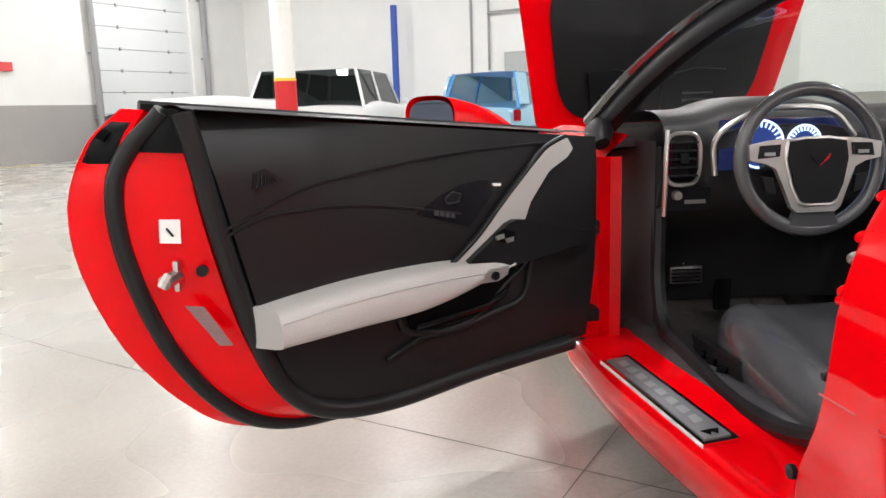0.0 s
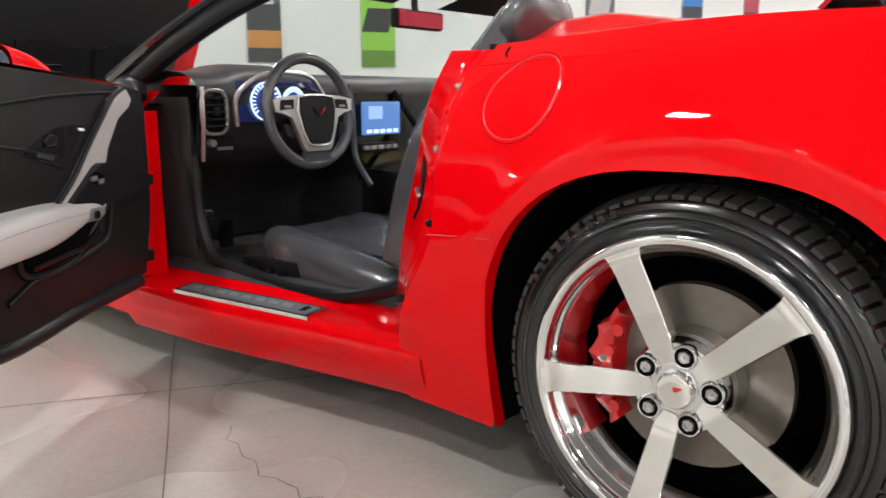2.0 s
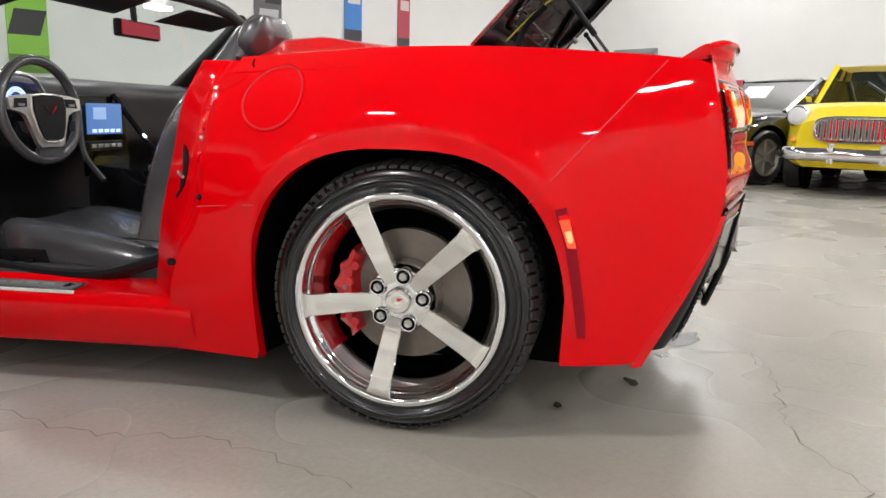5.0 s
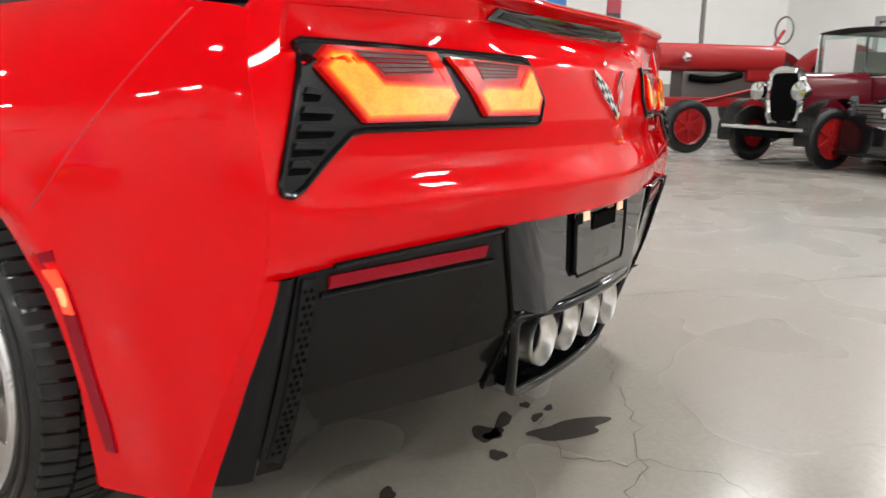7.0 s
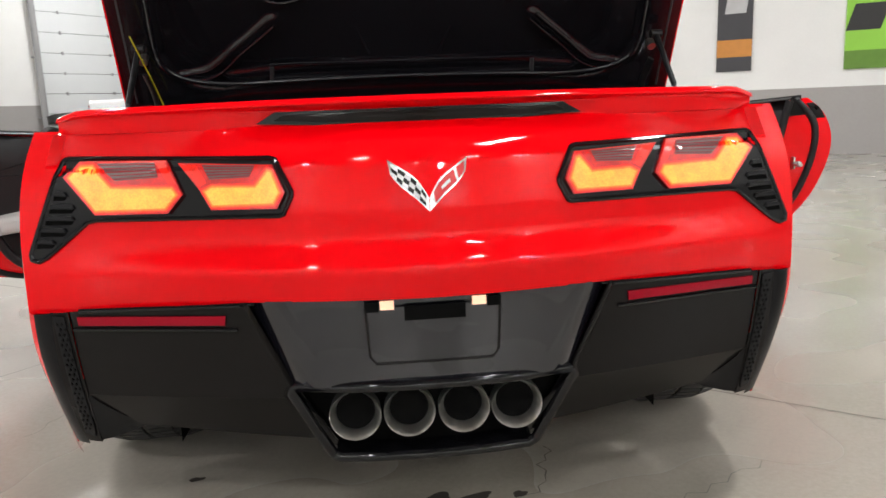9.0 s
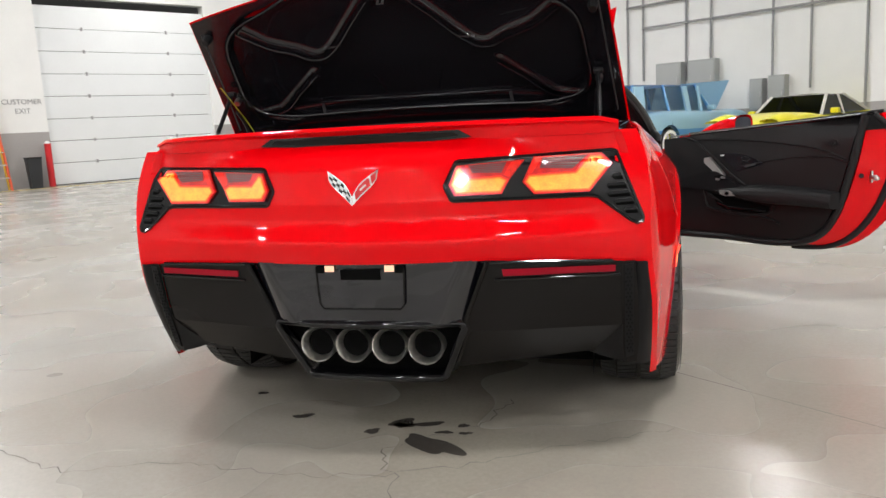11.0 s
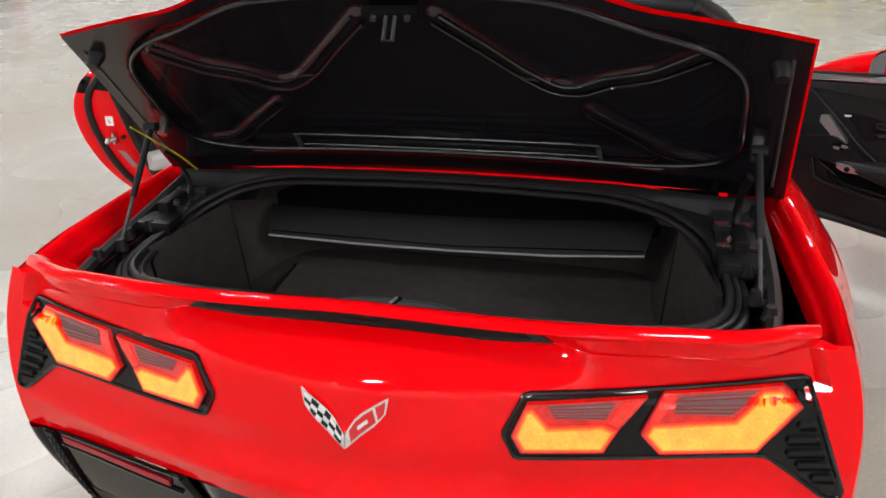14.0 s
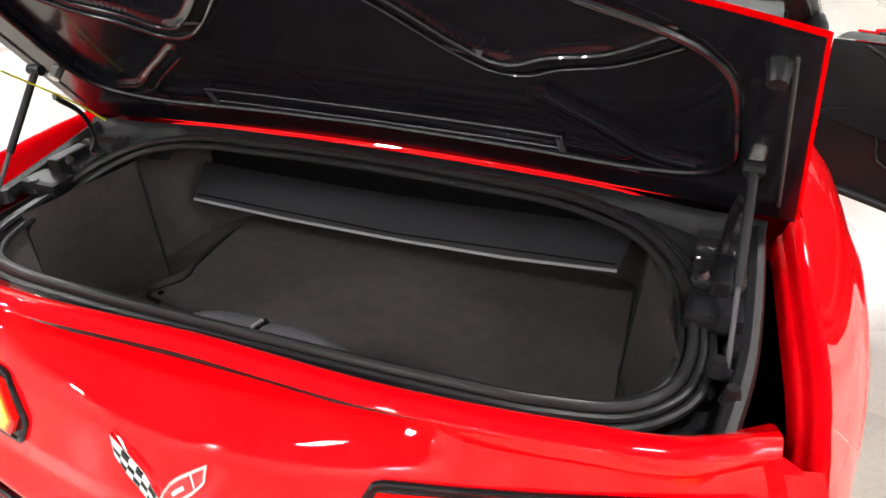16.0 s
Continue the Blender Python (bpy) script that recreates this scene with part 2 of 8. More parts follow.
def path_of(points, n):
    """n + 1 points evenly along a smooth curve through points."""
    pts = [Vector(p) for p in points]
    acc = [0.0]
    for a, b in zip(pts, pts[1:]):
        acc.append(acc[-1] + (b - a).length)
    f = curve([(s / acc[-1], *p) for s, p in zip(acc, pts)])
    return [Vector(f(i / n)) for i in range(n + 1)]


def prism(poly, lift, depth, place, cuts=2):
    """A plate of the outline poly (pairs), laid on place(p, q, height), from lift down by depth."""
    bm = bmesh.new()
    vs = [bm.verts.new((p, q, 0)) for p, q in poly]
    f = bm.faces.new(vs)
    bmesh.ops.triangulate(bm, faces=[f])
    if cuts:
        bmesh.ops.subdivide_edges(bm, edges=bm.edges[:], cuts=cuts, use_grid_fill=True)
    r = bmesh.ops.extrude_face_region(bm, geom=bm.faces[:])
    low = {v for v in r["geom"] if isinstance(v, bmesh.types.BMVert)}
    for v in bm.verts:
        v.co = place(v.co.x, v.co.y, lift - (depth if v in low else 0))
    bmesh.ops.recalc_face_normals(bm, faces=bm.faces[:])
    return bm


def lathe(profile, n=48, axis="x", bm=None):
    """Turns (along, radius) pairs round an axis."""
    bm = bm or bmesh.new()
    rings = []
    for h, r in profile:
        ring = []
        for k in range(n):
            c, s = r * math.cos(k * math.tau / n), r * math.sin(k * math.tau / n)
            ring.append(bm.verts.new((h, c, s) if axis == "x" else (c, h, s) if axis == "y" else (c, s, h)))
        rings.append(ring)
    for a, b in zip(rings, rings[1:]):
        for k in range(n):
            bm.faces.new((a[k], a[(k + 1) % n], b[(k + 1) % n], b[k]))
    return bm


def mirrored(bm):
    """The same mesh on the other side of the car."""
    other = bm.copy()
    for v in other.verts:
        v.co.x = -v.co.x
    bmesh.ops.reverse_faces(other, faces=other.faces[:])
    return other


# ---------- the hall ----------
def slab(name, b0, a0, b1, a1, z0, z1, mat, label, cat="wall"):
    bm = box((b0 + b1) / 2, (a0 + a1) / 2, (z0 + z1) / 2, abs(b1 - b0), abs(a1 - a0), z1 - z0)
    ob = part(name, bm, mat)
    ob.matrix_basis = pose(0, 0, 0, 0, 0, HALL)
    return tagged(ob, label, cat, kind="structure")


floor = slab("floor", WALL_B0 - 0.3, WALL_A0 - 0.3, WALL_B1 + 0.3, WALL_A1 + 0.3, -0.2, 0.0, CONC, "polished grey concrete slab with stains and cracks", "floor")
slab("ceiling", WALL_B0 - 0.3, WALL_A0 - 0.3, WALL_B1 + 0.3, WALL_A1 + 0.3, CEIL, CEIL + 0.2, CEILM, "plain grey ceiling of the hall, darker than the walls", "ceiling")
slab("wall_south", WALL_B0 - 0.3, WALL_A0 - 0.3, WALL_B1 + 0.3, WALL_A0, 0, CEIL, WHITE, "plain white painted wall behind the car")
slab("wall_east", WALL_B1, WALL_A0, WALL_B1 + 0.3, WALL_A1, 0, CEIL, WHITE, "white painted wall with posters and grey band")
slab("wall_north", WALL_B0 - 0.3, WALL_A1, -1.9, WALL_A1 + 0.3, 0, CEIL, WHITE, "white painted wall with pipes and grey band")
slab("wall_return", -2.2, 11.3, -1.9, WALL_A1, 0, CEIL, WHITE, "white painted side of the inner room")
slab("wall_inner", -2.2, 11.0, WALL_B1, 11.3, 0, CEIL, WHITE, "white painted wall with tall posters")
for nm, b0, a0, b1, a1 in (("trim_east", WALL_B1 - 0.012, WALL_A0, WALL_B1, WALL_A1), ("trim_north", -7.5, WALL_A1 - 0.012, -2.2, WALL_A1), ("trim_inner", -2.2, 10.988, WALL_B1 - 0.02, 11.0)):
    slab(nm, b0, a0, b1, a1, 0, 1.0 if nm != "trim_east" else 1.5, GREYW, "grey painted band along the foot of the wall", "wall band")

# the door wall: piers, lintel, and sectional doors between them
DOORS = [(5.53, 4.34), (12.85, 3.1), (-3.2, 3.9)]
edges = sorted((a - w / 2, a + w / 2) for a, w in DOORS)
stops = [WALL_A0] + [v for e in edges for v in e] + [WALL_A1]
for k in range(0, len(stops), 2):
    slab("wall_west", WALL_B0 - 0.3, stops[k], WALL_B0, stops[k + 1], 0, 4.6, WHITE, "white painted pier between the roll-up doors")
    slab("trim_west", WALL_B0, stops[k], WALL_B0 + 0.012, stops[k + 1], 0, 1.34, GREYW, "grey painted band along the foot of the wall", "wall band")
slab("lintel_west", WALL_B0 - 0.3, WALL_A0, WALL_B0, WALL_A1, 4.6, CEIL, WHITE, "white wall above the roll-up doors")


def roller_door(name, a, width):
    door = empty(name, hall_pose(WALL_B0 - 0.12, a))
    tagged(door, "closed white sectional roll-up door with ribbed panels", "garage door", kind="structure")
    h = 0.55
    for k in range(8):
        bm = box(0, 0, h * (k + 0.5), 0.06, width, h - 0.012, 0.008)
        p = part("panel", bm, DOORW, door)
        for s in (-1, 1):
            part("hinge", box(0.04, s * width * 0.25, h * k + 0.0, 0.03, 0.05, 0.09, 0.004), STEELP, door)
    for s in (-1, 1):
        part("track", box(0.05, s * (width / 2 + 0.04), 2.3, 0.09, 0.07, 4.6, 0.008), STEELP, door)
    part("bottom_seal", box(0, 0, 0.008, 0.07, width, 0.03), SEAL, door)
    return door


for k, (a, w) in enumerate(DOORS):
    roller_door(f"door_{k + 1}", a, w)


def ceiling_lamp(b, a, power):
    lamp = empty("ceiling_lamp", hall_pose(b, a, CEIL - 0.9))
    tagged(lamp, "white suspended LED high-bay light, switched on", "ceiling light", group="hall lights")
    part("housing", box(0, 0, 0.05, 0.42, 0.84, 0.07, 0.015), STEELP, lamp)
    part("diffuser", box(0, 0, 0.0, 0.36, 0.78, 0.04, 0.01), LAMPW, lamp)
    for s in (-0.32, 0.32):
        part("hanger", tube([(0, s, 0.08), (0, s, 0.9)], 0.006, 6), STEELP, lamp)
    d = bpy.data.lights.new("strip_light", "AREA")
    d.shape, d.size, d.size_y, d.energy, d.color = "RECTANGLE", 0.36, 0.78, power, (0.99, 0.985, 1.0)
    o = new("strip_light", d)
    o.matrix_basis = hall_pose(b, a, CEIL - 0.94)


# the lamps at b = 11.9 are invented, added to brighten the east side
for b in (-15.9, -9.9, -3.9, 2.1, 8.1, 11.9):
    for a in (-12.1, -6.1, -0.1, 5.9, 11.9):
        if a < 10 or b < -3:
            ceiling_lamp(b, a, 126.0)

# ---------- the sports car: rear axle at y = 0, nose towards +y, ground at z = 0 ----------
car = empty("sports_car")
tagged(car, "red open-top sports car with doors, hood and boot lid open", "car")

width_at = curve([(-0.80, 0.786), (-0.745, 0.822), (-0.60, 0.861), (-0.40, 0.902), (-0.2, 0.928), (0.05, 0.945), (0.35, 0.943), (0.66, 0.925), (0.75, 0.92)])
top_at = curve([(-0.80, 0.90), (-0.72, 0.915), (-0.60, 0.932), (-0.30, 0.957), (0.0, 0.962), (0.30, 0.948), (0.60, 0.93), (0.75, 0.92)])
shoulder_at = curve([(-0.80, 0.035), (-0.60, 0.06), (-0.35, 0.12), (-0.10, 0.165), (0.2, 0.20), (0.52, 0.225), (0.75, 0.23)])
rear_edge = curve([(0.10, -0.53), (0.215, -0.570), (0.40, -0.665), (0.56, -0.738), (0.68, -0.748), (0.80, -0.728), (0.92, -0.700), (1.0, -0.69)])


def side_x(y, z):
    """Half the body's width at a height."""
    w = width_at(y)
    if z < 0.56:
        k = 0.085 if y > 0 else 0.085 - 0.04 * min(1.0, -y / 0.4)
        return w - k * ((0.56 - z) / 0.43) ** 1.5
    w += 0.010 * math.exp(-(((math.hypot(y, z - 0.325) - 0.455) / 0.035) ** 2)) * (1 if z > 0.45 else 0)
    return w - shoulder_at(y) * (max(0.0, z - 0.56) / max(0.05, top_at(y) - 0.56)) ** 3.2


def on_side(y, z, h):
    return Vector((-(side_x(y, z) + h), y, z))


def arch(theta, cy=0.0, cz=0.325, ry=0.405, rz=0.387):
    c, s = math.cos(theta), math.sin(theta)
    if c > 0 and s < 0:
        return cy + ry, cz + rz * s
    return cy + ry * math.copysign(abs(c) ** 0.7, c), cz + rz * s


front_edge = curve([(0.13, 0.665), (0.30, 0.655), (0.40, 0.615), (0.52, 0.528), (0.70, 0.500), (0.80, 0.498), (0.88, 0.505), (0.94, 0.52)])


def quarter_yz(u, v):
    top_y = curve([(0, 0.525), (0.17, 0.40), (0.48, 0.0), (0.80, -0.45), (1, -0.70)])(u)
    if u < 0.17:
        yb, zb = 0.665 + (0.405 - 0.665) * u / 0.17, 0.13
    elif u < 0.80:
        yb, zb = arch(radians(-30) + (u - 0.17) / 0.63 * radians(229))
    else:
        yb, zb = -0.397 + (-0.57 + 0.397) * (u - 0.80) / 0.20, 0.199 + 0.016 * (u - 0.80) / 0.20
    zt = top_at(top_y)
    z = zb + (zt - zb) * v
    y = yb + (top_y - yb) * v
    if u < 0.17:
        lean = front_edge(z)
        k = 1 - u / 0.17
        y = y * (1 - k) + lean * k
    if u > 0.80:
        k = (u - 0.80) / 0.20
        y = y * (1 - k) + rear_edge(z) * k
    return y, z


def quarter(u, v):
    y, z = quarter_yz(u, v)
    return Vector((-side_x(y, z), y, z))


for flip in (False, True):
    bm = grid(quarter, 60, 26)
    bmesh.ops.recalc_face_normals(bm, faces=bm.faces[:])
    if flip:
        bm = mirrored(bm)
    part("rear_quarter_panel", bm, RED, car, smooth=True)
    # the lip and the liner of the wheel arch
    lip = grid(lambda u, v: on_side(*arch(radians(-30) + u * radians(229)), -0.035 * v), 40, 2)
    part("arch_lip", mirrored(lip) if flip else lip, RED, car, smooth=True)
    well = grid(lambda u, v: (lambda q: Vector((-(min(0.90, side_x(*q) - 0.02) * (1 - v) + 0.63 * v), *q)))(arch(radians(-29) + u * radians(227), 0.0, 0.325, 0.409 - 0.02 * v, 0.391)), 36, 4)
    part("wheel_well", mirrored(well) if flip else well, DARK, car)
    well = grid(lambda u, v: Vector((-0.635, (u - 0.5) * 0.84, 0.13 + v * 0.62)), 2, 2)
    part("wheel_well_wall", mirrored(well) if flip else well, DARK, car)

    # seam, filler flap, side marker
    seam = tube([on_side(-0.311 - 0.29 * k / 12, 0.597 + 0.332 * k / 12, -0.0005) for k in range(13)], 0.0012, 6)
    part("panel_seam", mirrored(seam) if flip else seam, SEAM, car)
    seam = tube([on_side(0.535 - 0.17 * k / 8, 0.548 + 0.014 * k / 8, -0.0005) for k in range(9)], 0.0014, 6)
    part("panel_seam", mirrored(seam) if flip else seam, SEAM, car)
    lens = prism([(-0.372, 0.585), (-0.398, 0.592), (-0.425, 0.50), (-0.452, 0.33), (-0.455, 0.275), (-0.436, 0.275), (-0.418, 0.40), (-0.398, 0.50)], 0.004, 0.012, on_side, 1)
    mk = part("side_marker", mirrored(lens) if flip else lens, LENS_DARK, car, "dark red side marker, its upper end lit amber")
    lit = prism([(-0.384, 0.562), (-0.405, 0.565), (-0.424, 0.497), (-0.405, 0.497)], 0.006, 0.006, on_side, 1)
    part("lit_bulb", mirrored(lit) if flip else lit, AMBER, mk)
    lit = prism([(-0.392, 0.550), (-0.400, 0.553), (-0.408, 0.546), (-0.416, 0.518), (-0.414, 0.508), (-0.405, 0.510)], 0.0075, 0.004, on_side, 1)
    part("bulb_core", mirrored(lit) if flip else lit, AMBERC, mk)
# raised red ring along the flap's gap, then a pink ring painted as its glint
ring = [on_side(0.349 + 0.084 * math.cos(k * math.tau / 40), 0.828 + 0.084 * math.sin(k * math.tau / 40), 0.0008) for k in range(40)]
part("filler_flap_gap", tube(ring, 0.0030, 8, closed=True), RED_IN, car, "round gap of the fuel filler flap", smooth=True)
part("filler_flap_glint", tube([on_side(0.349 + 0.0795 * math.cos(k * math.tau / 40), 0.828 + 0.0795 * math.sin(k * math.tau / 40), 0.0012) for k in range(40)], 0.0016, 6, closed=True), SEAM, car, smooth=True)
part("hinge_bolt", lathe([(-0.004, 0.001), (-0.004, 0.011), (0.004, 0.011)], 12), BLACK, car).location = on_side(0.632, 0.392, 0.002)

# jamb behind the door: the red step between outer skin and cabin
inner_edge = curve([(0.28, 0.79), (0.479, 0.765), (0.716, 0.706), (0.756, 0.698), (0.835, 0.67), (0.93, 0.61)])


def jamb_at(u, z, out=0.0):
    """A place on the jamb, from the outer skin (u = 0) in to the cabin (u = 1)."""
    y0, y1 = front_edge(z), inner_edge(z)
    x0 = side_x(y0, z)
    fold = 0.008 * math.sin(min(1.0, max(0.0, (u - 0.06) / 0.30)) * math.tau) * (1 if z > 0.5 else max(0.0, (z - 0.4) / 0.1))
    return Vector((-(x0 + (0.75 - x0) * u) - out - fold, y0 + (y1 - y0) * u, z))


def jamb(u, v):
    return jamb_at(u, 0.285 + (0.925 - 0.285) * v)


bm = grid(jamb, 24, 60)
for flip in (False, True):
    b2 = mirrored(bm) if flip else bm.copy()
    jb = part("door_jamb", b2, RED_IN, car, smooth=True)
    if not flip:
        hole = [(0.648, 0.699), (0.622, 0.685), (0.611, 0.662), (0.618, 0.62), (0.636, 0.583), (0.668, 0.552), (0.679, 0.549), (0.672, 0.565), (0.654, 0.575), (0.654, 0.616), (0.640, 0.625), (0.644, 0.645), (0.650, 0.67)]
        part("striker_pocket", prism(hole, 0.0, 0.02, lambda y, z, h: jamb_at((y - front_edge(z)) / (inner_edge(z) - front_edge(z)), z, 0.004 + h), 1), BLACK, jb, "black striker pocket in the jamb")
        part("striker_bar", tube([jamb_at(0.70, 0.622, 0.008), jamb_at(0.55, 0.612, 0.012)], 0.005, 8), STEEL, jb)
        for k, (y, z) in enumerate([(0.535, 0.846), (0.528, 0.796), (0.525, 0.747), (0.537, 0.721), (0.550, 0.679), (0.556, 0.668), (0.567, 0.571)]):
            bump = lathe([(-0.007, 0.001), (-0.006, 0.005), (-0.001, 0.008), (0.006, 0.009)], 12)
            part("jamb_bolt", bump, BLACK if k == 6 else STEEL if k in (0, 3) else RED_IN, jb, smooth=True).location = jamb_at(0.17 if k < 6 else 0.10, z, 0.003)
        # shallow recess under the shoulder, deck joint and its seam
        part("panel_seam", tube([on_side(0.53 - 0.40 * k / 16, 0.888 + 0.020 * k / 16, 0.0) for k in range(17)], 0.0018, 6), RED_IN, jb)
        part("shoulder_recess", prism([(0.526, 0.884), (0.447, 0.886), (0.462, 0.862), (0.492, 0.846), (0.520, 0.840)], 0.0015, 0.006, on_side, 2), RED_IN, jb)
        part("deck_joint", tube([on_side(0.469, 0.928, 0.0), on_side(0.462, 0.914, 0.0), on_side(0.450, 0.906, 0.0)], 0.0025, 6), DARK, jb)

# ---- rear fascia ----
lip_curve = curve([(0.0, -0.800), (0.32, -0.804), (0.50, -0.786), (0.66, -0.752), (0.74, -0.700), (0.9, -0.60)])


def lip_y(x):
    return lip_curve(abs(x))


def edge_x(z):
    return side_x(rear_edge(z), z)


def setback(x):
    t = min(1.0, max(0.0, (0.40 - abs(x)) / 0.08))
    return 0.024 * t * t * (3 - 2 * t)


def fascia_y(x, z):
    w = min(1.0, max(0.0, (0.735 - z) / 0.09))
    y = -(0.887 - 0.26 * abs(x) ** 1.62) + 0.20 * max(0.0, z - 0.775) - 0.026 * w * w * (3 - 2 * w)
    t = min(1.0, max(0.0, (z - 0.865) / 0.08)) ** 2
    if t and abs(x) < 0.74:
        y = y * (1 - t) + (lip_y(x) + 0.014 + setback(x)) * t
        return y
    y += 0.30 * max(0.0, 0.662 - z)
    e = edge_x(z)
    ye = 0.30 * max(0.0, 0.662 - z) - (0.887 - 0.26 * e**1.62) + 0.20 * max(0.0, z - 0.775) - 0.026 * w * w * (3 - 2 * w)
    return y + (rear_edge(z) - ye) * min(1.0, abs(x) / e) ** 5


def on_rear(x, z, h):
    return Vector((x, fascia_y(x, z) - h, z))


def fascia(u, v):
    s = 2 * u - 1
    z0 = 0.600 - 0.022 * min(1, max(0, (abs(s) - 0.45) / 0.5))
    z = z0 + (0.945 - z0) * v
    return on_rear(s * edge_x(z), z, 0)


bm = grid(fascia, 72, 60)
bmesh.ops.recalc_face_normals(bm, faces=bm.faces[:])
part("rear_bumper_skin", bm, RED, car, smooth=True)


def drawn_in(poly, d):
    """The outline drawn in by d on all sides."""
    n = len(poly)
    area = sum(poly[k][0] * poly[(k + 1) % n][1] - poly[(k + 1) % n][0] * poly[k][1] for k in range(n))
    g = 1 if area > 0 else -1
    lines = []
    for k in range(n):
        (xa, za), (xb, zb) = poly[k], poly[(k + 1) % n]
        m = math.hypot(xb - xa, zb - za)
        nx, nz = -g * (zb - za) / m, g * (xb - xa) / m
        lines.append((nx, nz, nx * xa + nz * za + d))
    out = []
    for k in range(n):
        (a1, b1, c1), (a2, b2, c2) = lines[k - 1], lines[k]
        q = a1 * b2 - a2 * b1
        out.append(((c1 * b2 - c2 * b1) / q, (a1 * c2 - a2 * c1) / q))
    return out


def tail_lamp(side):
    f = lambda poly: [(side * x, z) for x, z in poly]
    loop = [(-0.716, 0.891), (-0.302, 0.881), (-0.292, 0.878), (-0.262, 0.816), (-0.263, 0.808), (-0.280, 0.774), (-0.288, 0.771), (-0.655, 0.769), (-0.677, 0.765), (-0.765, 0.697), (-0.783, 0.688), (-0.797, 0.692), (-0.799, 0.704), (-0.728, 0.886)]
    unit = part("tail_lamp", prism(f(loop), 0.004, 0.014, on_rear, 14), LAMPBLK, car, "black-framed tail lamp unit with two lit lenses")
    outer = [(-0.720, 0.855), (-0.688, 0.885), (-0.506, 0.883), (-0.476, 0.816), (-0.507, 0.781), (-0.656, 0.780)]
    inner = [(-0.482, 0.877), (-0.297, 0.869), (-0.275, 0.816), (-0.291, 0.786), (-0.420, 0.786), (-0.441, 0.825)]
    sets = (
        (outer, [(-0.716, 0.855), (-0.688, 0.881), (-0.657, 0.882), (-0.617, 0.839), (-0.492, 0.836), (-0.479, 0.816), (-0.508, 0.784), (-0.657, 0.782)],
         [(-0.650, 0.880), (-0.530, 0.879), (-0.523, 0.851), (-0.611, 0.846)], [(-0.527, 0.878), (-0.509, 0.879), (-0.489, 0.838), (-0.502, 0.838)]),
        (inner, [(-0.440, 0.825), (-0.417, 0.837), (-0.334, 0.835), (-0.308, 0.866), (-0.294, 0.862), (-0.278, 0.816), (-0.294, 0.789), (-0.420, 0.788)],
         [(-0.434, 0.873), (-0.330, 0.869), (-0.342, 0.847), (-0.420, 0.844)], [(-0.476, 0.873), (-0.446, 0.873), (-0.426, 0.838), (-0.440, 0.830)]),
    )
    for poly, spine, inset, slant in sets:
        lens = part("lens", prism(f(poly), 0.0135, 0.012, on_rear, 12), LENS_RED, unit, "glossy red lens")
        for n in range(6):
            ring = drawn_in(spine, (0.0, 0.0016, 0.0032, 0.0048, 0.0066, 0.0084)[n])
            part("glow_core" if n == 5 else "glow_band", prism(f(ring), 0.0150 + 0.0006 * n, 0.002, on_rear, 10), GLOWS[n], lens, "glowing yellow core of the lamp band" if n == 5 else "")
        part("reverse_lens", prism(f(inset), 0.015, 0.003, on_rear, 5), LENS_CLEAR, lens, "smoky clear reversing lens")
        for k in range(5):
            t = (k + 0.5) / 5
            (xa, za), (xb, zb), (xc, zc), (xd, zd) = f(inset)
            part("lens_line", tube([on_rear(xa + (xd - xa) * t, za + (zd - za) * t, 0.0155), on_rear(xb + (xc - xb) * t, zb + (zc - zb) * t, 0.0155)], 0.0009, 5), LENS_DARK, lens)
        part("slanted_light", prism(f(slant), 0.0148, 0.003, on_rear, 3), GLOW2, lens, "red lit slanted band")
    for x0, x1, z in ((-0.744, -0.716, 0.822), (-0.754, -0.702, 0.797), (-0.764, -0.704, 0.774), (-0.775, -0.722, 0.751), (-0.784, -0.748, 0.728)):
        part("vent_slat", prism(f([(x0, z - 0.002), (x1, z - 0.004), (x1 - 0.004, z + 0.004), (x0 + 0.006, z + 0.006)]), 0.010, 0.009, on_rear, 0), BLACK, unit)
        part("vent_gap", prism(f([(x0 - 0.002, z - 0.013), (x1 - 0.006, z - 0.013), (x1, z - 0.006), (x0, z - 0.004)]), 0.0045, 0.003, on_rear, 0), DARK, unit)
    pts = []
    for (xa, za), (xb, zb) in zip(loop, loop[1:] + loop[:1]):
        pts += [on_rear(side * (xa + (xb - xa) * j / 6), za + (zb - za) * j / 6, 0.003) for j in range(6)]
    part("lamp_frame", tube(pts, 0.0048, 8, closed=True), GLOSS, unit, smooth=True)
    return unit


tail_lamp(1)
tail_lamp(-1)

# crossed-flags badge drawn as plain shapes
def wing(sgn, a, b):
    """A place on a wing of the badge: a from the tip down to the point, b across it from the upper edge."""
    up = curve([(0, 0.077, 0.870), (0.30, 0.046, 0.850), (0.65, 0.020, 0.829), (1, 0.0005, 0.796)])(a)
    low = curve([(0, 0.072, 0.841), (0.30, 0.055, 0.820), (0.65, 0.030, 0.799), (1, 0.0005, 0.770)])(a)
    x, z = up + (low - up) * b
    return sgn * x, z


def wing_poly(sgn, a0, a1, b0, b1, n=6):
    return [wing(sgn, a0 + (a1 - a0) * k / n, b0) for k in range(n + 1)] + [wing(sgn, a1 + (a0 - a1) * k / n, b1) for k in range(n + 1)]


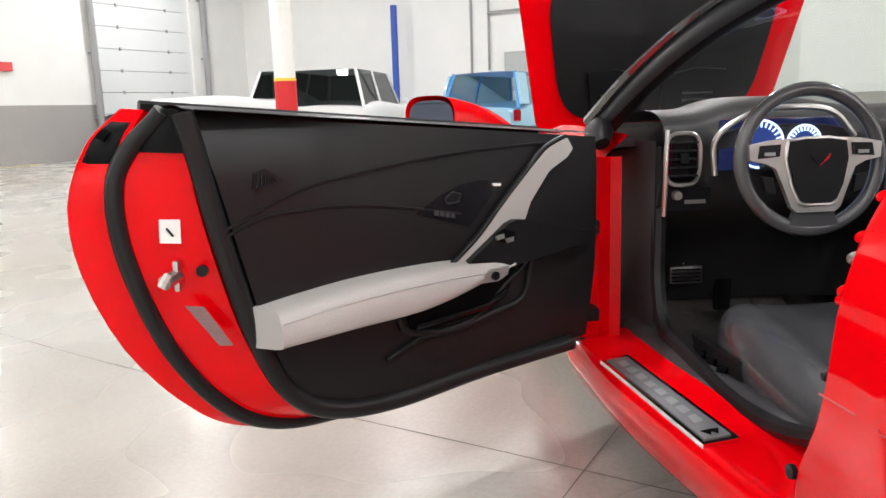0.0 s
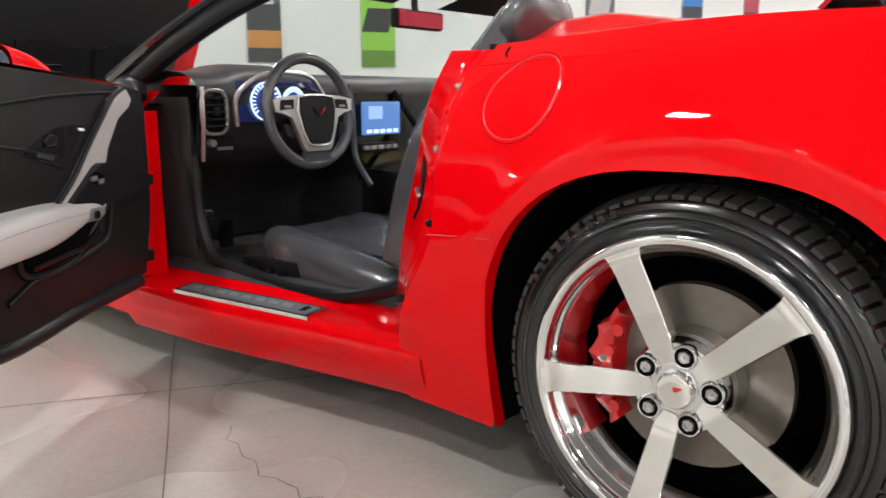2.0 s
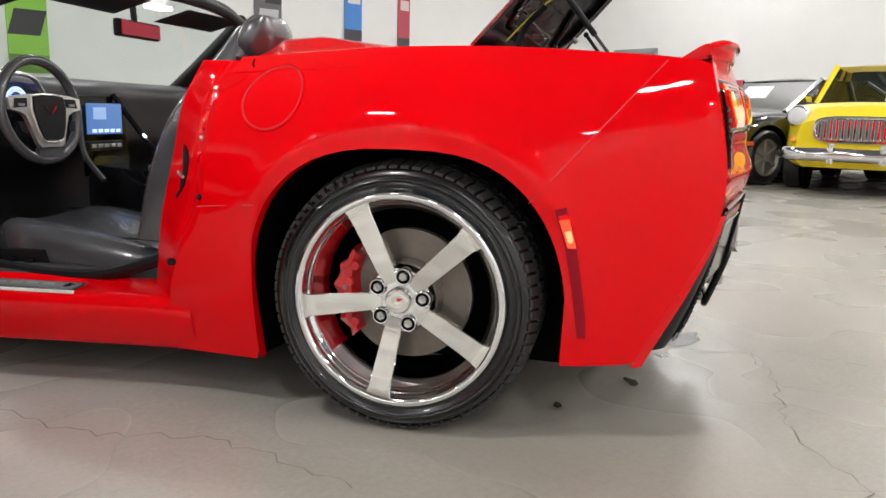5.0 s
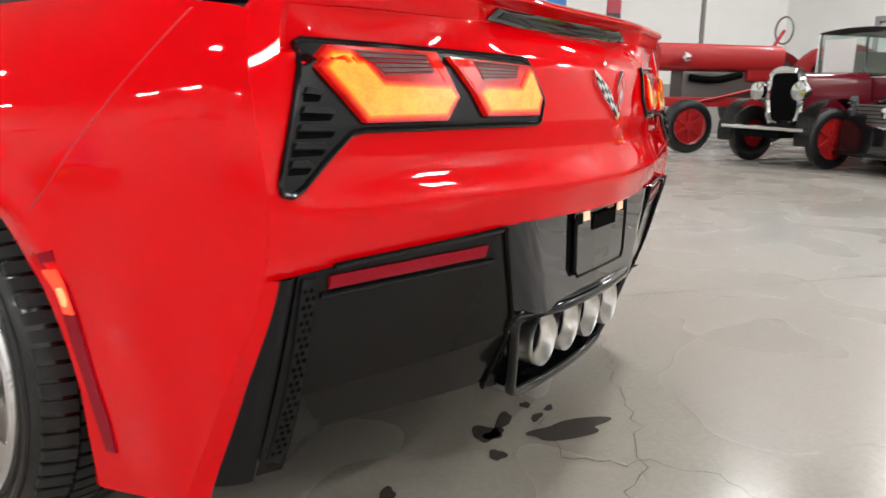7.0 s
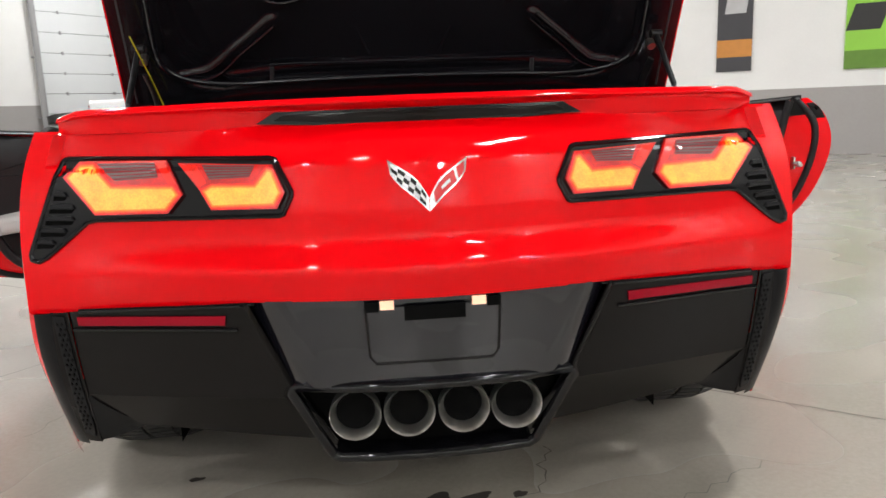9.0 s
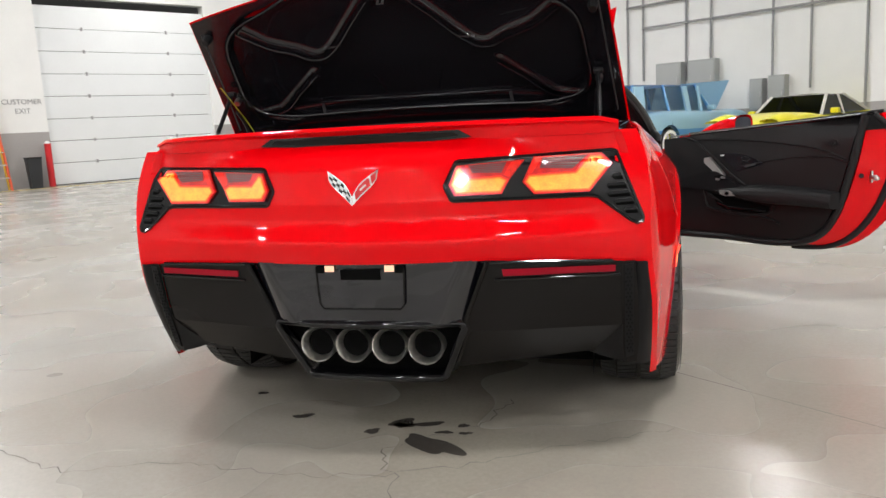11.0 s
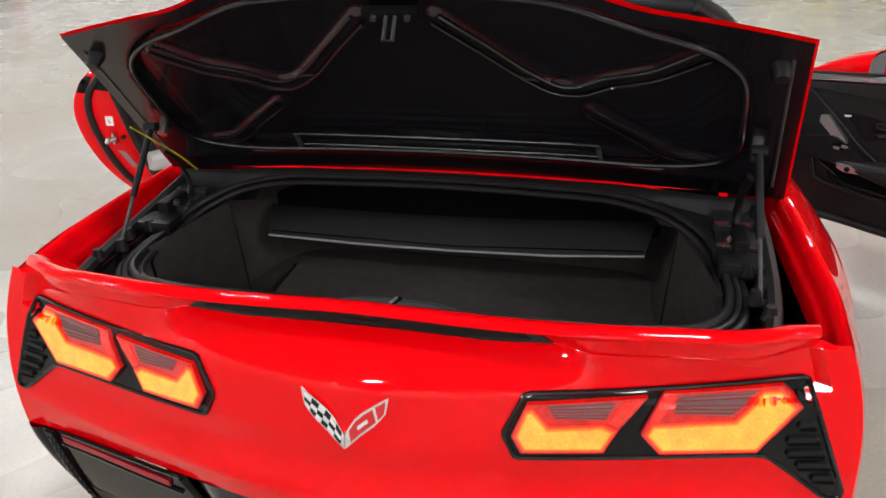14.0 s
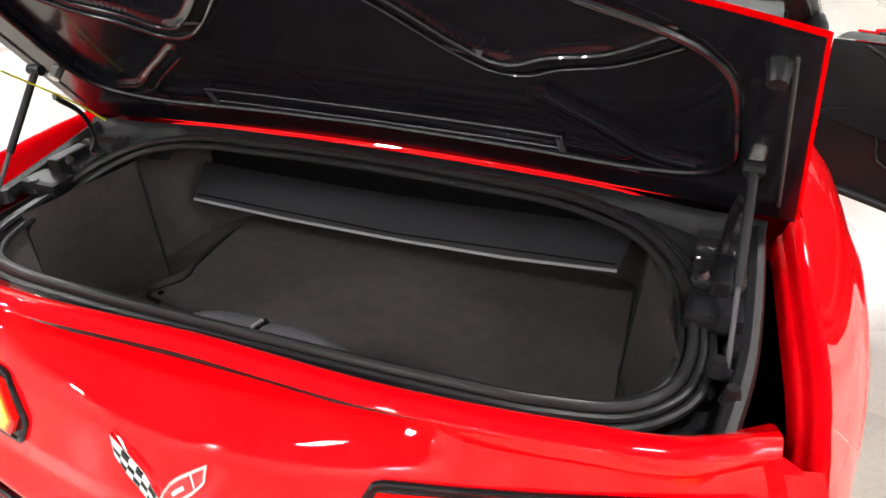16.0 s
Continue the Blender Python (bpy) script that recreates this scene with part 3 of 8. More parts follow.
BADGEW = shader("badge_white_enamel", (0.62, 0.62, 0.62), 0.25, coat=0.6)
for sgn in (-1, 1):
    wing_ob = part("badge_wing", prism(wing_poly(sgn, 0, 1, 0, 1), 0.007, 0.008, on_rear, 0), CHROME, car, "chrome wing of the V-shaped badge")
    if sgn < 0:
        for i in range(6):
            for j in range(3):
                part("badge_check", prism(wing_poly(-1, 0.05 + 0.145 * i, 0.05 + 0.145 * (i + 1), 0.12 + 0.255 * j, 0.12 + 0.255 * (j + 1), 1), 0.0085, 0.003, on_rear, 0), GLOSS if (i + j) % 2 else BADGEW, wing_ob)
    else:
        part("badge_field", prism(wing_poly(1, 0.05, 0.22, 0.14, 0.86, 2), 0.0085, 0.003, on_rear, 0), CALIPER, wing_ob)
        part("badge_field", prism(wing_poly(1, 0.28, 0.86, 0.14, 0.86, 3), 0.0085, 0.003, on_rear, 0), CALIPER, wing_ob)
        part("badge_bar", prism(wing_poly(1, 0.42, 0.66, 0.42, 0.60, 2), 0.0100, 0.003, on_rear, 0), BADGEW, wing_ob)

# ---- spoiler across the tail ----


def spoiler(u, v):
    s = 2 * u - 1
    x = s * 0.735
    k = max(0.0, 1 - abs(s) / 0.45)
    tip = max(0.0, (abs(s) - 0.93) / 0.07)
    low = 0.938 - 0.006 * k
    top = 0.984 + 0.008 * (1 - abs(s) ** 2) - 0.012 * tip
    yl = lip_y(x)
    prof = [(yl + 0.115, 0.905), (yl + 0.095, 0.922), (yl + 0.045, top - 0.016), (yl + 0.016, top), (yl, top - 0.004), (yl - 0.004, top - 0.012), (yl + 0.006 + setback(x), (low + top) / 2 + 0.006), (yl + 0.012 + setback(x), low), (yl + 0.05 + setback(x), low - 0.004)]
    f = curve([(i / (len(prof) - 1), *p) for i, p in enumerate(prof)])
    y, z = f(v)
    return Vector((x, y, z))


bm = grid(spoiler, 60, 24)
bmesh.ops.recalc_face_normals(bm, faces=bm.faces[:])
for a in (0, 60):
    bm.verts.ensure_lookup_table()
    bm.faces.new([bm.verts[a * 25 + j] for j in range(25)])
sp = part("spoiler", bm, RED, car, smooth=True)
brake = prism([(-0.330, 0.945), (-0.292, 0.967), (0.292, 0.967), (0.330, 0.945), (0.20, 0.938), (0.0, 0.932), (-0.20, 0.938)], 0.006, 0.03, lambda x, z, h: Vector((x, lip_y(x) - h + 0.010 + setback(x), z)), 3)
part("high_brake_lamp", brake, GLOSS, sp, "smoked black high brake lamp strip")
part("brake_lamp_lens", prism([(-0.295, 0.950), (-0.275, 0.961), (0.275, 0.961), (0.295, 0.950), (0.19, 0.944), (0.0, 0.939), (-0.19, 0.944)], 0.008, 0.004, lambda x, z, h: Vector((x, lip_y(x) - h + 0.010 + setback(x), z)), 3), GREYP, sp)

# ---- dark lower bumper ----
dark_edge = curve([(0.20, 0.765), (0.25, 0.775), (0.42, 0.785), (0.60, 0.775)])
dark_back = curve([(0.20, -0.625), (0.25, -0.650), (0.42, -0.715), (0.60, -0.757)])


def panel_in(z):
    """Inner edge of the side panels, beside the plate and the exhaust."""
    return 0.288 + 0.42 * (z - 0.415) if z > 0.415 else 0.300 + 0.46 * (z - 0.40)


def dark_out(x, z):
    """The side panels: a plain face, then a glossy chamfer tucked under it."""
    e = dark_edge(z)
    zc = max(z, 0.385) if abs(x) < 0.738 else z
    y = -(0.893 - 0.24 * abs(x) ** 1.6) + 0.20 * (0.58 - zc)
    ye = -(0.893 - 0.24 * e**1.6) + 0.20 * (0.58 - zc)
    return y + (dark_back(zc) - ye) * min(1.0, abs(x) / e) ** 6 + 0.70 * (zc - z)


def dark_y(x, z):
    if abs(x) > panel_in(z):
        return dark_out(x, z)
    roll = max(0.0, 1 - (panel_in(z) - abs(x)) / 0.075)
    return -(0.868 - 0.02 * abs(x)) + 0.42 * max(0.0, 0.40 - z) + 0.034 * roll**2


def on_dark(x, z, h):
    return Vector((x, dark_y(x, z) - h, z))


def dark_top(x):
    return 0.602 - 0.02 * min(1.0, max(0.0, (abs(x) / 0.78 - 0.45) / 0.5))


ROWS = [0.285, 0.300, 0.320, 0.345, 0.368, 0.380, 0.385, 0.388, 0.395, 0.41, 0.43, 0.46, 0.49, 0.52, 0.545]


def side_panel(u, v, sg):
    k = v * (len(ROWS) + 4)
    z = ROWS[int(round(k))] if k < len(ROWS) - 0.5 else None
    xi = panel_in(z or 0.58) + 0.001
    x = xi + (0.7379 - xi) * u
    if z is None:
        z = 0.545 + (dark_top(x) - 0.545) * (k - len(ROWS) + 1) / 5
        x += (panel_in(z) - panel_in(0.58)) * (1 - u)
    if z < 0.385:
        z = 0.385 - (0.385 - z) * (0.82 + 0.50 * (1 - u))
    return Vector((sg * x, dark_out(x, z), z))


bm = grid(lambda u, v: (lambda z: on_dark((2 * u - 1) * (panel_in(z) - 0.0005), z, 0))(0.418 + (0.602 - 0.418) * v), 60, 10)
bmesh.ops.recalc_face_normals(bm, faces=bm.faces[:])
low_bumper = part("lower_bumper", bm, PLATEG, car, "gloss black lower bumper centre with a plate recess", smooth=True)
for sgn in (-1, 1):
    bm = grid(lambda u, v: side_panel(u, v, sgn), 40, len(ROWS) + 4)
    bmesh.ops.recalc_face_normals(bm, faces=bm.faces[:])
    part("side_panel", bm, GREYP, low_bumper, "charcoal satin bumper panel with a tucked lower edge", smooth=True, sharp=0.35)
    part("panel_edge", tube([Vector((sgn * (panel_in(z) + 0.008), dark_out(panel_in(z) + 0.008, z) - 0.001, z)) for z in [0.238 + 0.357 * k / 16 for k in range(17)]], 0.0085, 8, flat=0.7), GREYP, low_bumper, smooth=True)
    # upright strip at the outer edge, its foot and the dark scoop inside it
    bm = grid(lambda u, v: (lambda z: Vector((sgn * (0.7385 + (dark_edge(z) - 0.7385) * u), dark_out(0.7385 + (dark_edge(z) - 0.7385) * u, z) - 0.004, z)))(0.258 + (dark_top(0.76) - 0.258) * v), 5, 24)
    grid(lambda u, v: (lambda z: Vector((sgn * 0.7385, dark_out(0.7385, z) - 0.004 + 0.09 * u, z)))(0.258 + 0.17 * v), 2, 12, bm=bm)
    part("corner_strip", bm, GREYP, low_bumper, smooth=True, sharp=0.5)
    fin = [(sgn * x, z) for x, z in ((0.746, 0.400), (0.748, 0.262), (0.715, 0.264), (0.670, 0.276), (0.625, 0.294), (0.645, 0.304), (0.680, 0.322), (0.722, 0.366))]

    def scoop(x, z, h):
        k = min(1.0, max(0.0, (abs(x) - 0.60) / 0.14))
        return Vector((x, dark_out(0.7385, z) * k + (dark_out(min(0.737, abs(x)), max(z, 0.285)) + 0.012) * (1 - k) - 0.002 - h, z))

    part("corner_scoop", prism(fin, 0.0, 0.04, scoop, 2), LAMPBLK, low_bumper, "black scoop at the bumper's corner")
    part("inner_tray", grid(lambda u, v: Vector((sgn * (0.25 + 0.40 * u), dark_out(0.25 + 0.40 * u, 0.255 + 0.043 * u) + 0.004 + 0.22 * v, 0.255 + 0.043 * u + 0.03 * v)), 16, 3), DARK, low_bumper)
part("plate_recess", prism([(-0.135, 0.580), (0.135, 0.580), (0.130, 0.480), (0.118, 0.465), (-0.118, 0.465), (-0.130, 0.480)], 0.0085, 0.004, on_dark, 2), PLATEG, low_bumper)
recess = [(-0.135, 0.580), (-0.130, 0.480), (-0.118, 0.465), (0.118, 0.465), (0.130, 0.480), (0.135, 0.580)]
part("plate_frame", tube([on_dark(x, z, 0.009) for x, z in recess], 0.003, 6), GREYP, low_bumper)
# no hole is cut: a thin near-black plate gives the slot's shade
part("plate_slot", prism([(-0.058, 0.582), (0.064, 0.582), (0.064, 0.552), (-0.058, 0.552)], 0.0115, 0.004, on_dark, 0), DARK, low_bumper, "flat black patch painted as the shaded handle slot")
for x in (-0.092, 0.092):
    part("plate_lamp", prism([(x - 0.014, 0.594), (x + 0.014, 0.594), (x + 0.014, 0.576), (x - 0.014, 0.576)], 0.012, 0.004, on_dark, 0), shader("plate_lamp_lit", (0.8, 0.5, 0.35), 0.4, emit=(1.0, 0.62, 0.40), power=0.7), low_bumper, "small lit plate lamp")
    part("plate_clip", prism([(x * 1.33 - 0.014, 0.592), (x * 1.33 + 0.014, 0.592), (x * 1.33 + 0.014, 0.572), (x * 1.33 - 0.014, 0.572)], 0.011, 0.004, on_dark, 0), DARK, low_bumper)
for sgn in (-1, 1):
    q = lambda poly: [(sgn * x, z) for x, z in poly]
    part("rear_reflector", prism(q([(-0.722, 0.571), (-0.722, 0.552), (-0.415, 0.553), (-0.412, 0.573)]), 0.005, 0.008, on_dark, 3), LENS_DARK, low_bumper, "dark red strip reflector")
    part("reflector_crease", tube([on_dark(sgn * (-0.735 + 0.345 * k / 12), 0.543, 0.003) for k in range(13)], 0.004, 6), GLOSS, low_bumper)
    part("top_crease", tube([on_dark(sgn * (-0.715 + 0.36 * k / 14), 0.584 + 0.012 * k / 14, 0.001) for k in range(15)], 0.005, 6), GLOSS, low_bumper)
    part("side_mesh", prism(q([(-0.748, 0.572), (-0.772, 0.575), (-0.770, 0.282), (-0.748, 0.274), (-0.744, 0.30)]), 0.008, 0.010, on_dark, 2), BLACK, low_bumper, "narrow black honeycomb mesh strip")
    for r in range(24):
        for c in range(2 if r > 0 else 0):
            x = 0.7505 + 0.010 * c + (0.005 if r % 2 else 0)
            z = 0.285 + 0.0118 * r
            part("mesh_hole", prism([(sgn * -(x - 0.003), z), (sgn * -x, z + 0.004), (sgn * -(x + 0.003), z), (sgn * -x, z - 0.004)], 0.0095, 0.003, on_dark, 0), DARK, low_bumper)
    # black trim up the quarter panel's rear edge
    def corner(u, v, low):
        z = low + (0.58 - low) * u
        x = side_x(rear_edge(z), z) * (1 - v) + dark_edge(z) * v
        return Vector((sgn * -x, rear_edge(z) * (1 - v) + dark_back(z) * v - 0.012 * math.sin(v * math.pi), z))

    part("corner_skin", grid(lambda u, v: corner(u, 0.3 * v, 0.20), 14, 4), RED, low_bumper, "red painted corner of the bumper", smooth=True)
    part("corner_trim", grid(lambda u, v: corner(u, 0.3 + 0.7 * v, 0.245), 14, 4), BLACK, low_bumper, smooth=True)

# exhaust box with four tips
outline = [(-0.285, 0.415), (0.285, 0.415), (0.295, 0.400), (0.222, 0.240), (0.205, 0.230), (-0.205, 0.230), (-0.222, 0.240), (-0.295, 0.400)]
loop = []
for (xa, za), (xb, zb) in zip(outline, outline[1:] + outline[:1]):
    loop += [Vector((xa + (xb - xa) * j / 5, -0.873 + 0.042 * (abs(xa + (xb - xa) * j / 5) / 0.29) ** 3 + 0.42 * (0.40 - min(0.40, za + (zb - za) * j / 5)), za + (zb - za) * j / 5)) for j in range(5)]
part("exhaust_surround", tube(loop, 0.0115, 10, closed=True), GLOSS, low_bumper, "gloss black frame round the exhaust tips", smooth=True)
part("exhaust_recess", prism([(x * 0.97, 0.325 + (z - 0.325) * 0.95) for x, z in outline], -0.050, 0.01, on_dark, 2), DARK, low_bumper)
for sgn in (-1, 1):
    part("exhaust_cheek", grid(lambda u, v: (lambda z: Vector((sgn * (panel_in(z) + 0.010 - 0.030 * v), dark_out(panel_in(z) + 0.010, z) * (1 - v) + (dark_y(0.1, z) + 0.052) * v, z)))(0.232 + 0.19 * u), 12, 3), LAMPBLK, low_bumper, smooth=True)
part("exhaust_floor", grid(lambda u, v: Vector(((2 * u - 1) * 0.215, dark_y(0.1, 0.236) + 0.004 + 0.06 * v, 0.236 + 0.01 * v)), 4, 2), LAMPBLK, low_bumper)
part("exhaust_ceiling", grid(lambda u, v: Vector(((2 * u - 1) * 0.285, dark_y(0.1, 0.410) + 0.004 + 0.06 * v, 0.412)), 4, 2), LAMPBLK, low_bumper)
SPOKE_TIP = shader("bright_exhaust_steel", (0.78, 0.76, 0.73), 0.34, 1.0, grain=0.4, scale=80)
for x in (-0.1685, -0.0550, 0.0605, 0.1735):
    bm = lathe([(0.10, 0.041), (0.014, 0.0415), (0.010, 0.0425), (-0.012, 0.0508), (-0.016, 0.0526), (-0.0175, 0.0536), (-0.015, 0.0543), (-0.006, 0.0546), (0.06, 0.050)], 48, "y")
    tip = part("exhaust_tip", bm, SPOKE_TIP, car, "polished round exhaust tip", smooth=True, sharp=1.2)
    tip.location = (x, -0.816, 0.340)
    # flat black disc just inside the rim, painted as the shaded bore
    part("bore_shade", lathe([(0.0145, 0.0005), (0.0145, 0.0418)], 24, "y"), DARK, tip)

# ---- wheels ----
SPOKE = shader("polished_alloy", (0.80, 0.79, 0.77), 0.10, 1.0, grain=0.10, scale=50, blotch=0.12)
DISC = shader("worn_brake_disc", (0.20, 0.175, 0.15), 0.42, 0.85, grain=0.3, scale=60, blotch=0.3)


def wheel(name, at, facing, radius, rim, half, turn):
    """A five-spoke chrome wheel; the face looks towards -x before facing turns it round."""
    w = empty(name)
    w.parent = car
    w.matrix_basis = pose(*at, 0, 0, 0 if facing < 0 else 180) @ pose(0, 0, 0, turn, 0, 0)
    w["label"] = "polished five-spoke wheel with a wide black tyre"
    s = half
    tyre = lathe([(-s + 0.020, rim - 0.004), (-s + 0.004, rim + 0.012), (-s - 0.004, rim + 0.030), (-s + 0.002, radius - 0.026), (-s + 0.018, radius - 0.010), (-s + 0.045, radius - 0.001), (-s + 0.07, radius), (s - 0.07, radius), (s - 0.02, radius - 0.008), (s, radius - 0.03), (s, rim)], 96)
    ty = part("tyre", tyre, SIDEWALL, w, smooth=True)
    bm = bmesh.new()
    for k in range(72):
        a = k * math.tau / 72
        for x0, x1, sk in ((-s + 0.010, -s + 0.062, 0.022), (-s + 0.068, -0.008, 0.03), (0.008, s - 0.068, -0.03), (s - 0.062, s - 0.012, -0.022)):
            q = []
            for x, da in ((x0, 0), (x1, sk), (x1, sk + 0.062), (x0, 0.062)):
                r = radius + (0.0055 if -s + 0.03 < x < s - 0.03 else -0.0075)
                q.append((x, (r) * math.cos(a + da), (r) * math.sin(a + da)))
            q2 = [(x, y * 0.978, z * 0.978) for x, y, z in q]
            vs = [bm.verts.new(p) for p in q + q2]
            bm.faces.new(vs[:4])
            for i in range(4):
                bm.faces.new((vs[i], vs[i + 4], vs[(i + 1) % 4 + 4], vs[(i + 1) % 4]))
    tagged(part("tread", bm, TREADM, ty), kind="stuff")
    for k in range(2):
        part("sidewall_ring", lathe([(-s - 0.0045, rim + 0.022 + 0.018 * k), (-s - 0.0065, rim + 0.0235 + 0.018 * k), (-s - 0.0045, rim + 0.025 + 0.018 * k)], 96), RUBBER, ty, smooth=True)
    for k in range(9):
        a = radians(38 + 4.6 * k)
        bm = box(-s - 0.003, 0, rim + 0.048, 0.003, 0.011, 0.013, 0.001, m=Matrix.Rotation(a - math.pi / 2 + 0.3, 4, "X"))
        part("raised_bar", bm, RUBBER, ty)
    rimob = part("rim", lathe([(-s + 0.012, rim + 0.003), (-s - 0.004, rim + 0.002), (-s - 0.008, rim - 0.002), (-s - 0.0085, rim - 0.010), (-s - 0.005, rim - 0.016), (-s + 0.004, rim - 0.0185), (-s + 0.012, rim - 0.019), (-s + 0.018, rim - 0.026), (-s + 0.030, rim - 0.034), (-s + 0.050, rim - 0.037), (-s + 0.056, rim - 0.044), (-s + 0.12, rim - 0.047), (s - 0.02, rim - 0.050), (s, rim)], 128), CHROME, w, "mirror-chromed rim", smooth=True, sharp=0.9)
    hub_x = -s + 0.012
    for k in range(5):
        a = radians(90 + 72 * k)
        rot = Matrix.Rotation(a - math.pi / 2, 4, "X")
        prof = [(0.046, 0.012, hub_x + 0.004, 0.026), (0.066, 0.0215, hub_x + 0.001, 0.032), (0.085, 0.0235, hub_x - 0.002, 0.036), (0.14, 0.0255, hub_x - 0.006, 0.036), (0.20, 0.0275, hub_x - 0.012, 0.034), (rim - 0.040, 0.0285, hub_x - 0.016, 0.030), (rim - 0.022, 0.033, hub_x - 0.017, 0.030), (rim - 0.010, 0.044, hub_x - 0.016, 0.030)]
        bm = bmesh.new()
        rings = []
        for r, hw, xf, dep in prof:
            rings.append([bm.verts.new(rot @ Vector(p)) for p in ((xf + 0.0025, -hw, r), (xf, -hw * 0.93, r), (xf, hw * 0.93, r), (xf + 0.0025, hw, r), (xf + dep, hw * 0.82, r), (xf + dep, -hw * 0.82, r))])
        for i in range(len(rings) - 1):
            for j in range(6):
                bm.faces.new((rings[i][j], rings[i][(j + 1) % 6], rings[i + 1][(j + 1) % 6], rings[i + 1][j]))
        bm.faces.new(rings[0])
        bm.faces.new(rings[-1][::-1])
        bmesh.ops.recalc_face_normals(bm, faces=bm.faces[:])
        part("spoke", bm, SPOKE, w, smooth=True, sharp=0.3)
        b = a + radians(36)
        nut = lathe([(-0.003, 0.001), (-0.003, 0.0055), (-0.007, 0.0065), (-0.007, 0.0105), (0.01, 0.0115)], 6)
        for v in nut.verts:
            v.co += Vector((hub_x, 0.062 * math.cos(b), 0.062 * math.sin(b)))
        part("lug_nut", nut, STEEL, w)
        # flat black disc round the nut, painted as the recess's shade
        well_ = lathe([(-0.0005, 0.0005), (-0.0005, 0.0175)], 20)
        for v in well_.verts:
            v.co += Vector((hub_x, 0.062 * math.cos(b), 0.062 * math.sin(b)))
        part("nut_well_shade", well_, DARK, w)
        seat = lathe([(-0.001, 0.0165), (-0.005, 0.0175), (-0.0055, 0.0195), (-0.003, 0.0215), (0.02, 0.023)], 24)
        for v in seat.verts:
            v.co += Vector((hub_x, 0.062 * math.cos(b), 0.062 * math.sin(b)))
        part("nut_seat", seat, CHROME, w, smooth=True)
    part("hub_plate", lathe([(0.0, 0.001), (0.0, 0.080), (0.02, 0.088), (0.04, 0.088)], 40), CHROME, w).location = (hub_x + 0.006, 0, 0)
    cap = part("centre_cap", lathe([(-0.012, 0.001), (-0.013, 0.020), (-0.012, 0.029), (-0.006, 0.033), (0.01, 0.034)], 40), SPOKE, w, "brushed centre cap with a small red mark", smooth=True)
    cap.location = (hub_x, 0, 0)
    part("cap_mark", prism([(-0.018, 0.001), (-0.002, 0.008), (0.0, 0.0), (-0.004, -0.002)], 0.0135, 0.002, lambda y, z, h: Vector((-h, y, z)), 0), CALIPER, cap)
    disc = part("brake_disc", lathe([(0.0, 0.09), (-0.004, 0.095), (-0.004, 0.168), (0.024, 0.168), (0.024, 0.09)], 64), DISC, w, "worn brown-grey brake disc")
    disc.location = (hub_x + 0.085, 0, 0)
    part("disc_bell", lathe([(-0.045, 0.001), (-0.045, 0.085), (0.0, 0.095)], 40), STEEL, w, smooth=True).location = (hub_x + 0.085, 0, 0)
    return w


def caliper(at, facing, sgn):
    bm = bmesh.new()
    n = 14
    rings = []
    for k in range(n + 1):
        a = radians(-40 + 80 * k / n) + (0 if sgn > 0 else math.pi)
        b = 0.006 * math.cos(k * 2.3) + 0.010 * math.sin(math.pi * k / n)
        ro, ri = 0.178 + b, 0.126 + 0.02 * abs(k / n - 0.5) * 2
        rings.append([bm.verts.new(Vector((x * facing, r * math.cos(a), r * math.sin(a)))) for x, r in ((0.052 + b * 0.4, ri + 0.01), (0.056 + b, (ri + ro) / 2), (0.050 + b * 0.4, ro - 0.006), (0.02, ro), (-0.05, ro), (-0.05, ri), (0.03, ri))])
    for i in range(n):
        for j in range(7):
            bm.faces.new((rings[i][j], rings[i][(j + 1) % 7], rings[i + 1][(j + 1) % 7], rings[i + 1][j]))
    bm.faces.new(rings[0])
    bm.faces.new(rings[-1][::-1])
    bmesh.ops.recalc_face_normals(bm, faces=bm.faces[:])
    c = part("brake_caliper", bm, CALIPER, car, "glossy red brake caliper", smooth=True, sharp=0.6)
    c.location = at
    for a in (-30, -10, 12, 30):
        t = radians(a) + (0 if sgn > 0 else math.pi)
        part("caliper_bolt", lathe([(-0.006, 0.001), (-0.006, 0.011), (0.01, 0.011)], 10), CALIPER, c).location = (0.060 * facing, 0.145 * math.cos(t), 0.145 * math.sin(t))
    for k in range(3):
        t = radians(-12 + 9 * k) + (0 if sgn > 0 else math.pi)
        part("caliper_bar", box(0.066 * facing, 0.152 * math.cos(t), 0.152 * math.sin(t), 0.004, 0.010, 0.012, 0.001), IRON, c)
    return c


WHEELS = [(-1, 0.0, 0.340, 0.268, 0.14, -25), (1, 0.0, 0.340, 0.268, 0.14, 40), (-1, 2.71, 0.327, 0.255, 0.12, 5), (1, 2.71, 0.327, 0.255, 0.12, 50)]
for sgn, y, r, rim, half, turn in WHEELS:
    xc = sgn * (0.928 - half - 0.006)
    wheel("wheel", (xc, y, r), sgn, r, rim, half, turn)
    caliper((xc + sgn * (half - 0.105), y, r), sgn, 1 if y < 1 else -1)

# ---- floor pan, rockers, front of the body ----
part("floor_pan", box(0, 1.55, 0.165, 1.40, 3.7, 0.05, 0.01), DARK, car)
part("rear_tub", box(0, -0.42, 0.42, 1.04, 0.60, 0.24, 0.02), DARK, car)
rocker_x = curve([(0.55, 0.876), (0.66, 0.876), (0.80, 0.888), (0.95, 0.908), (1.45, 0.972), (1.70, 0.985)])


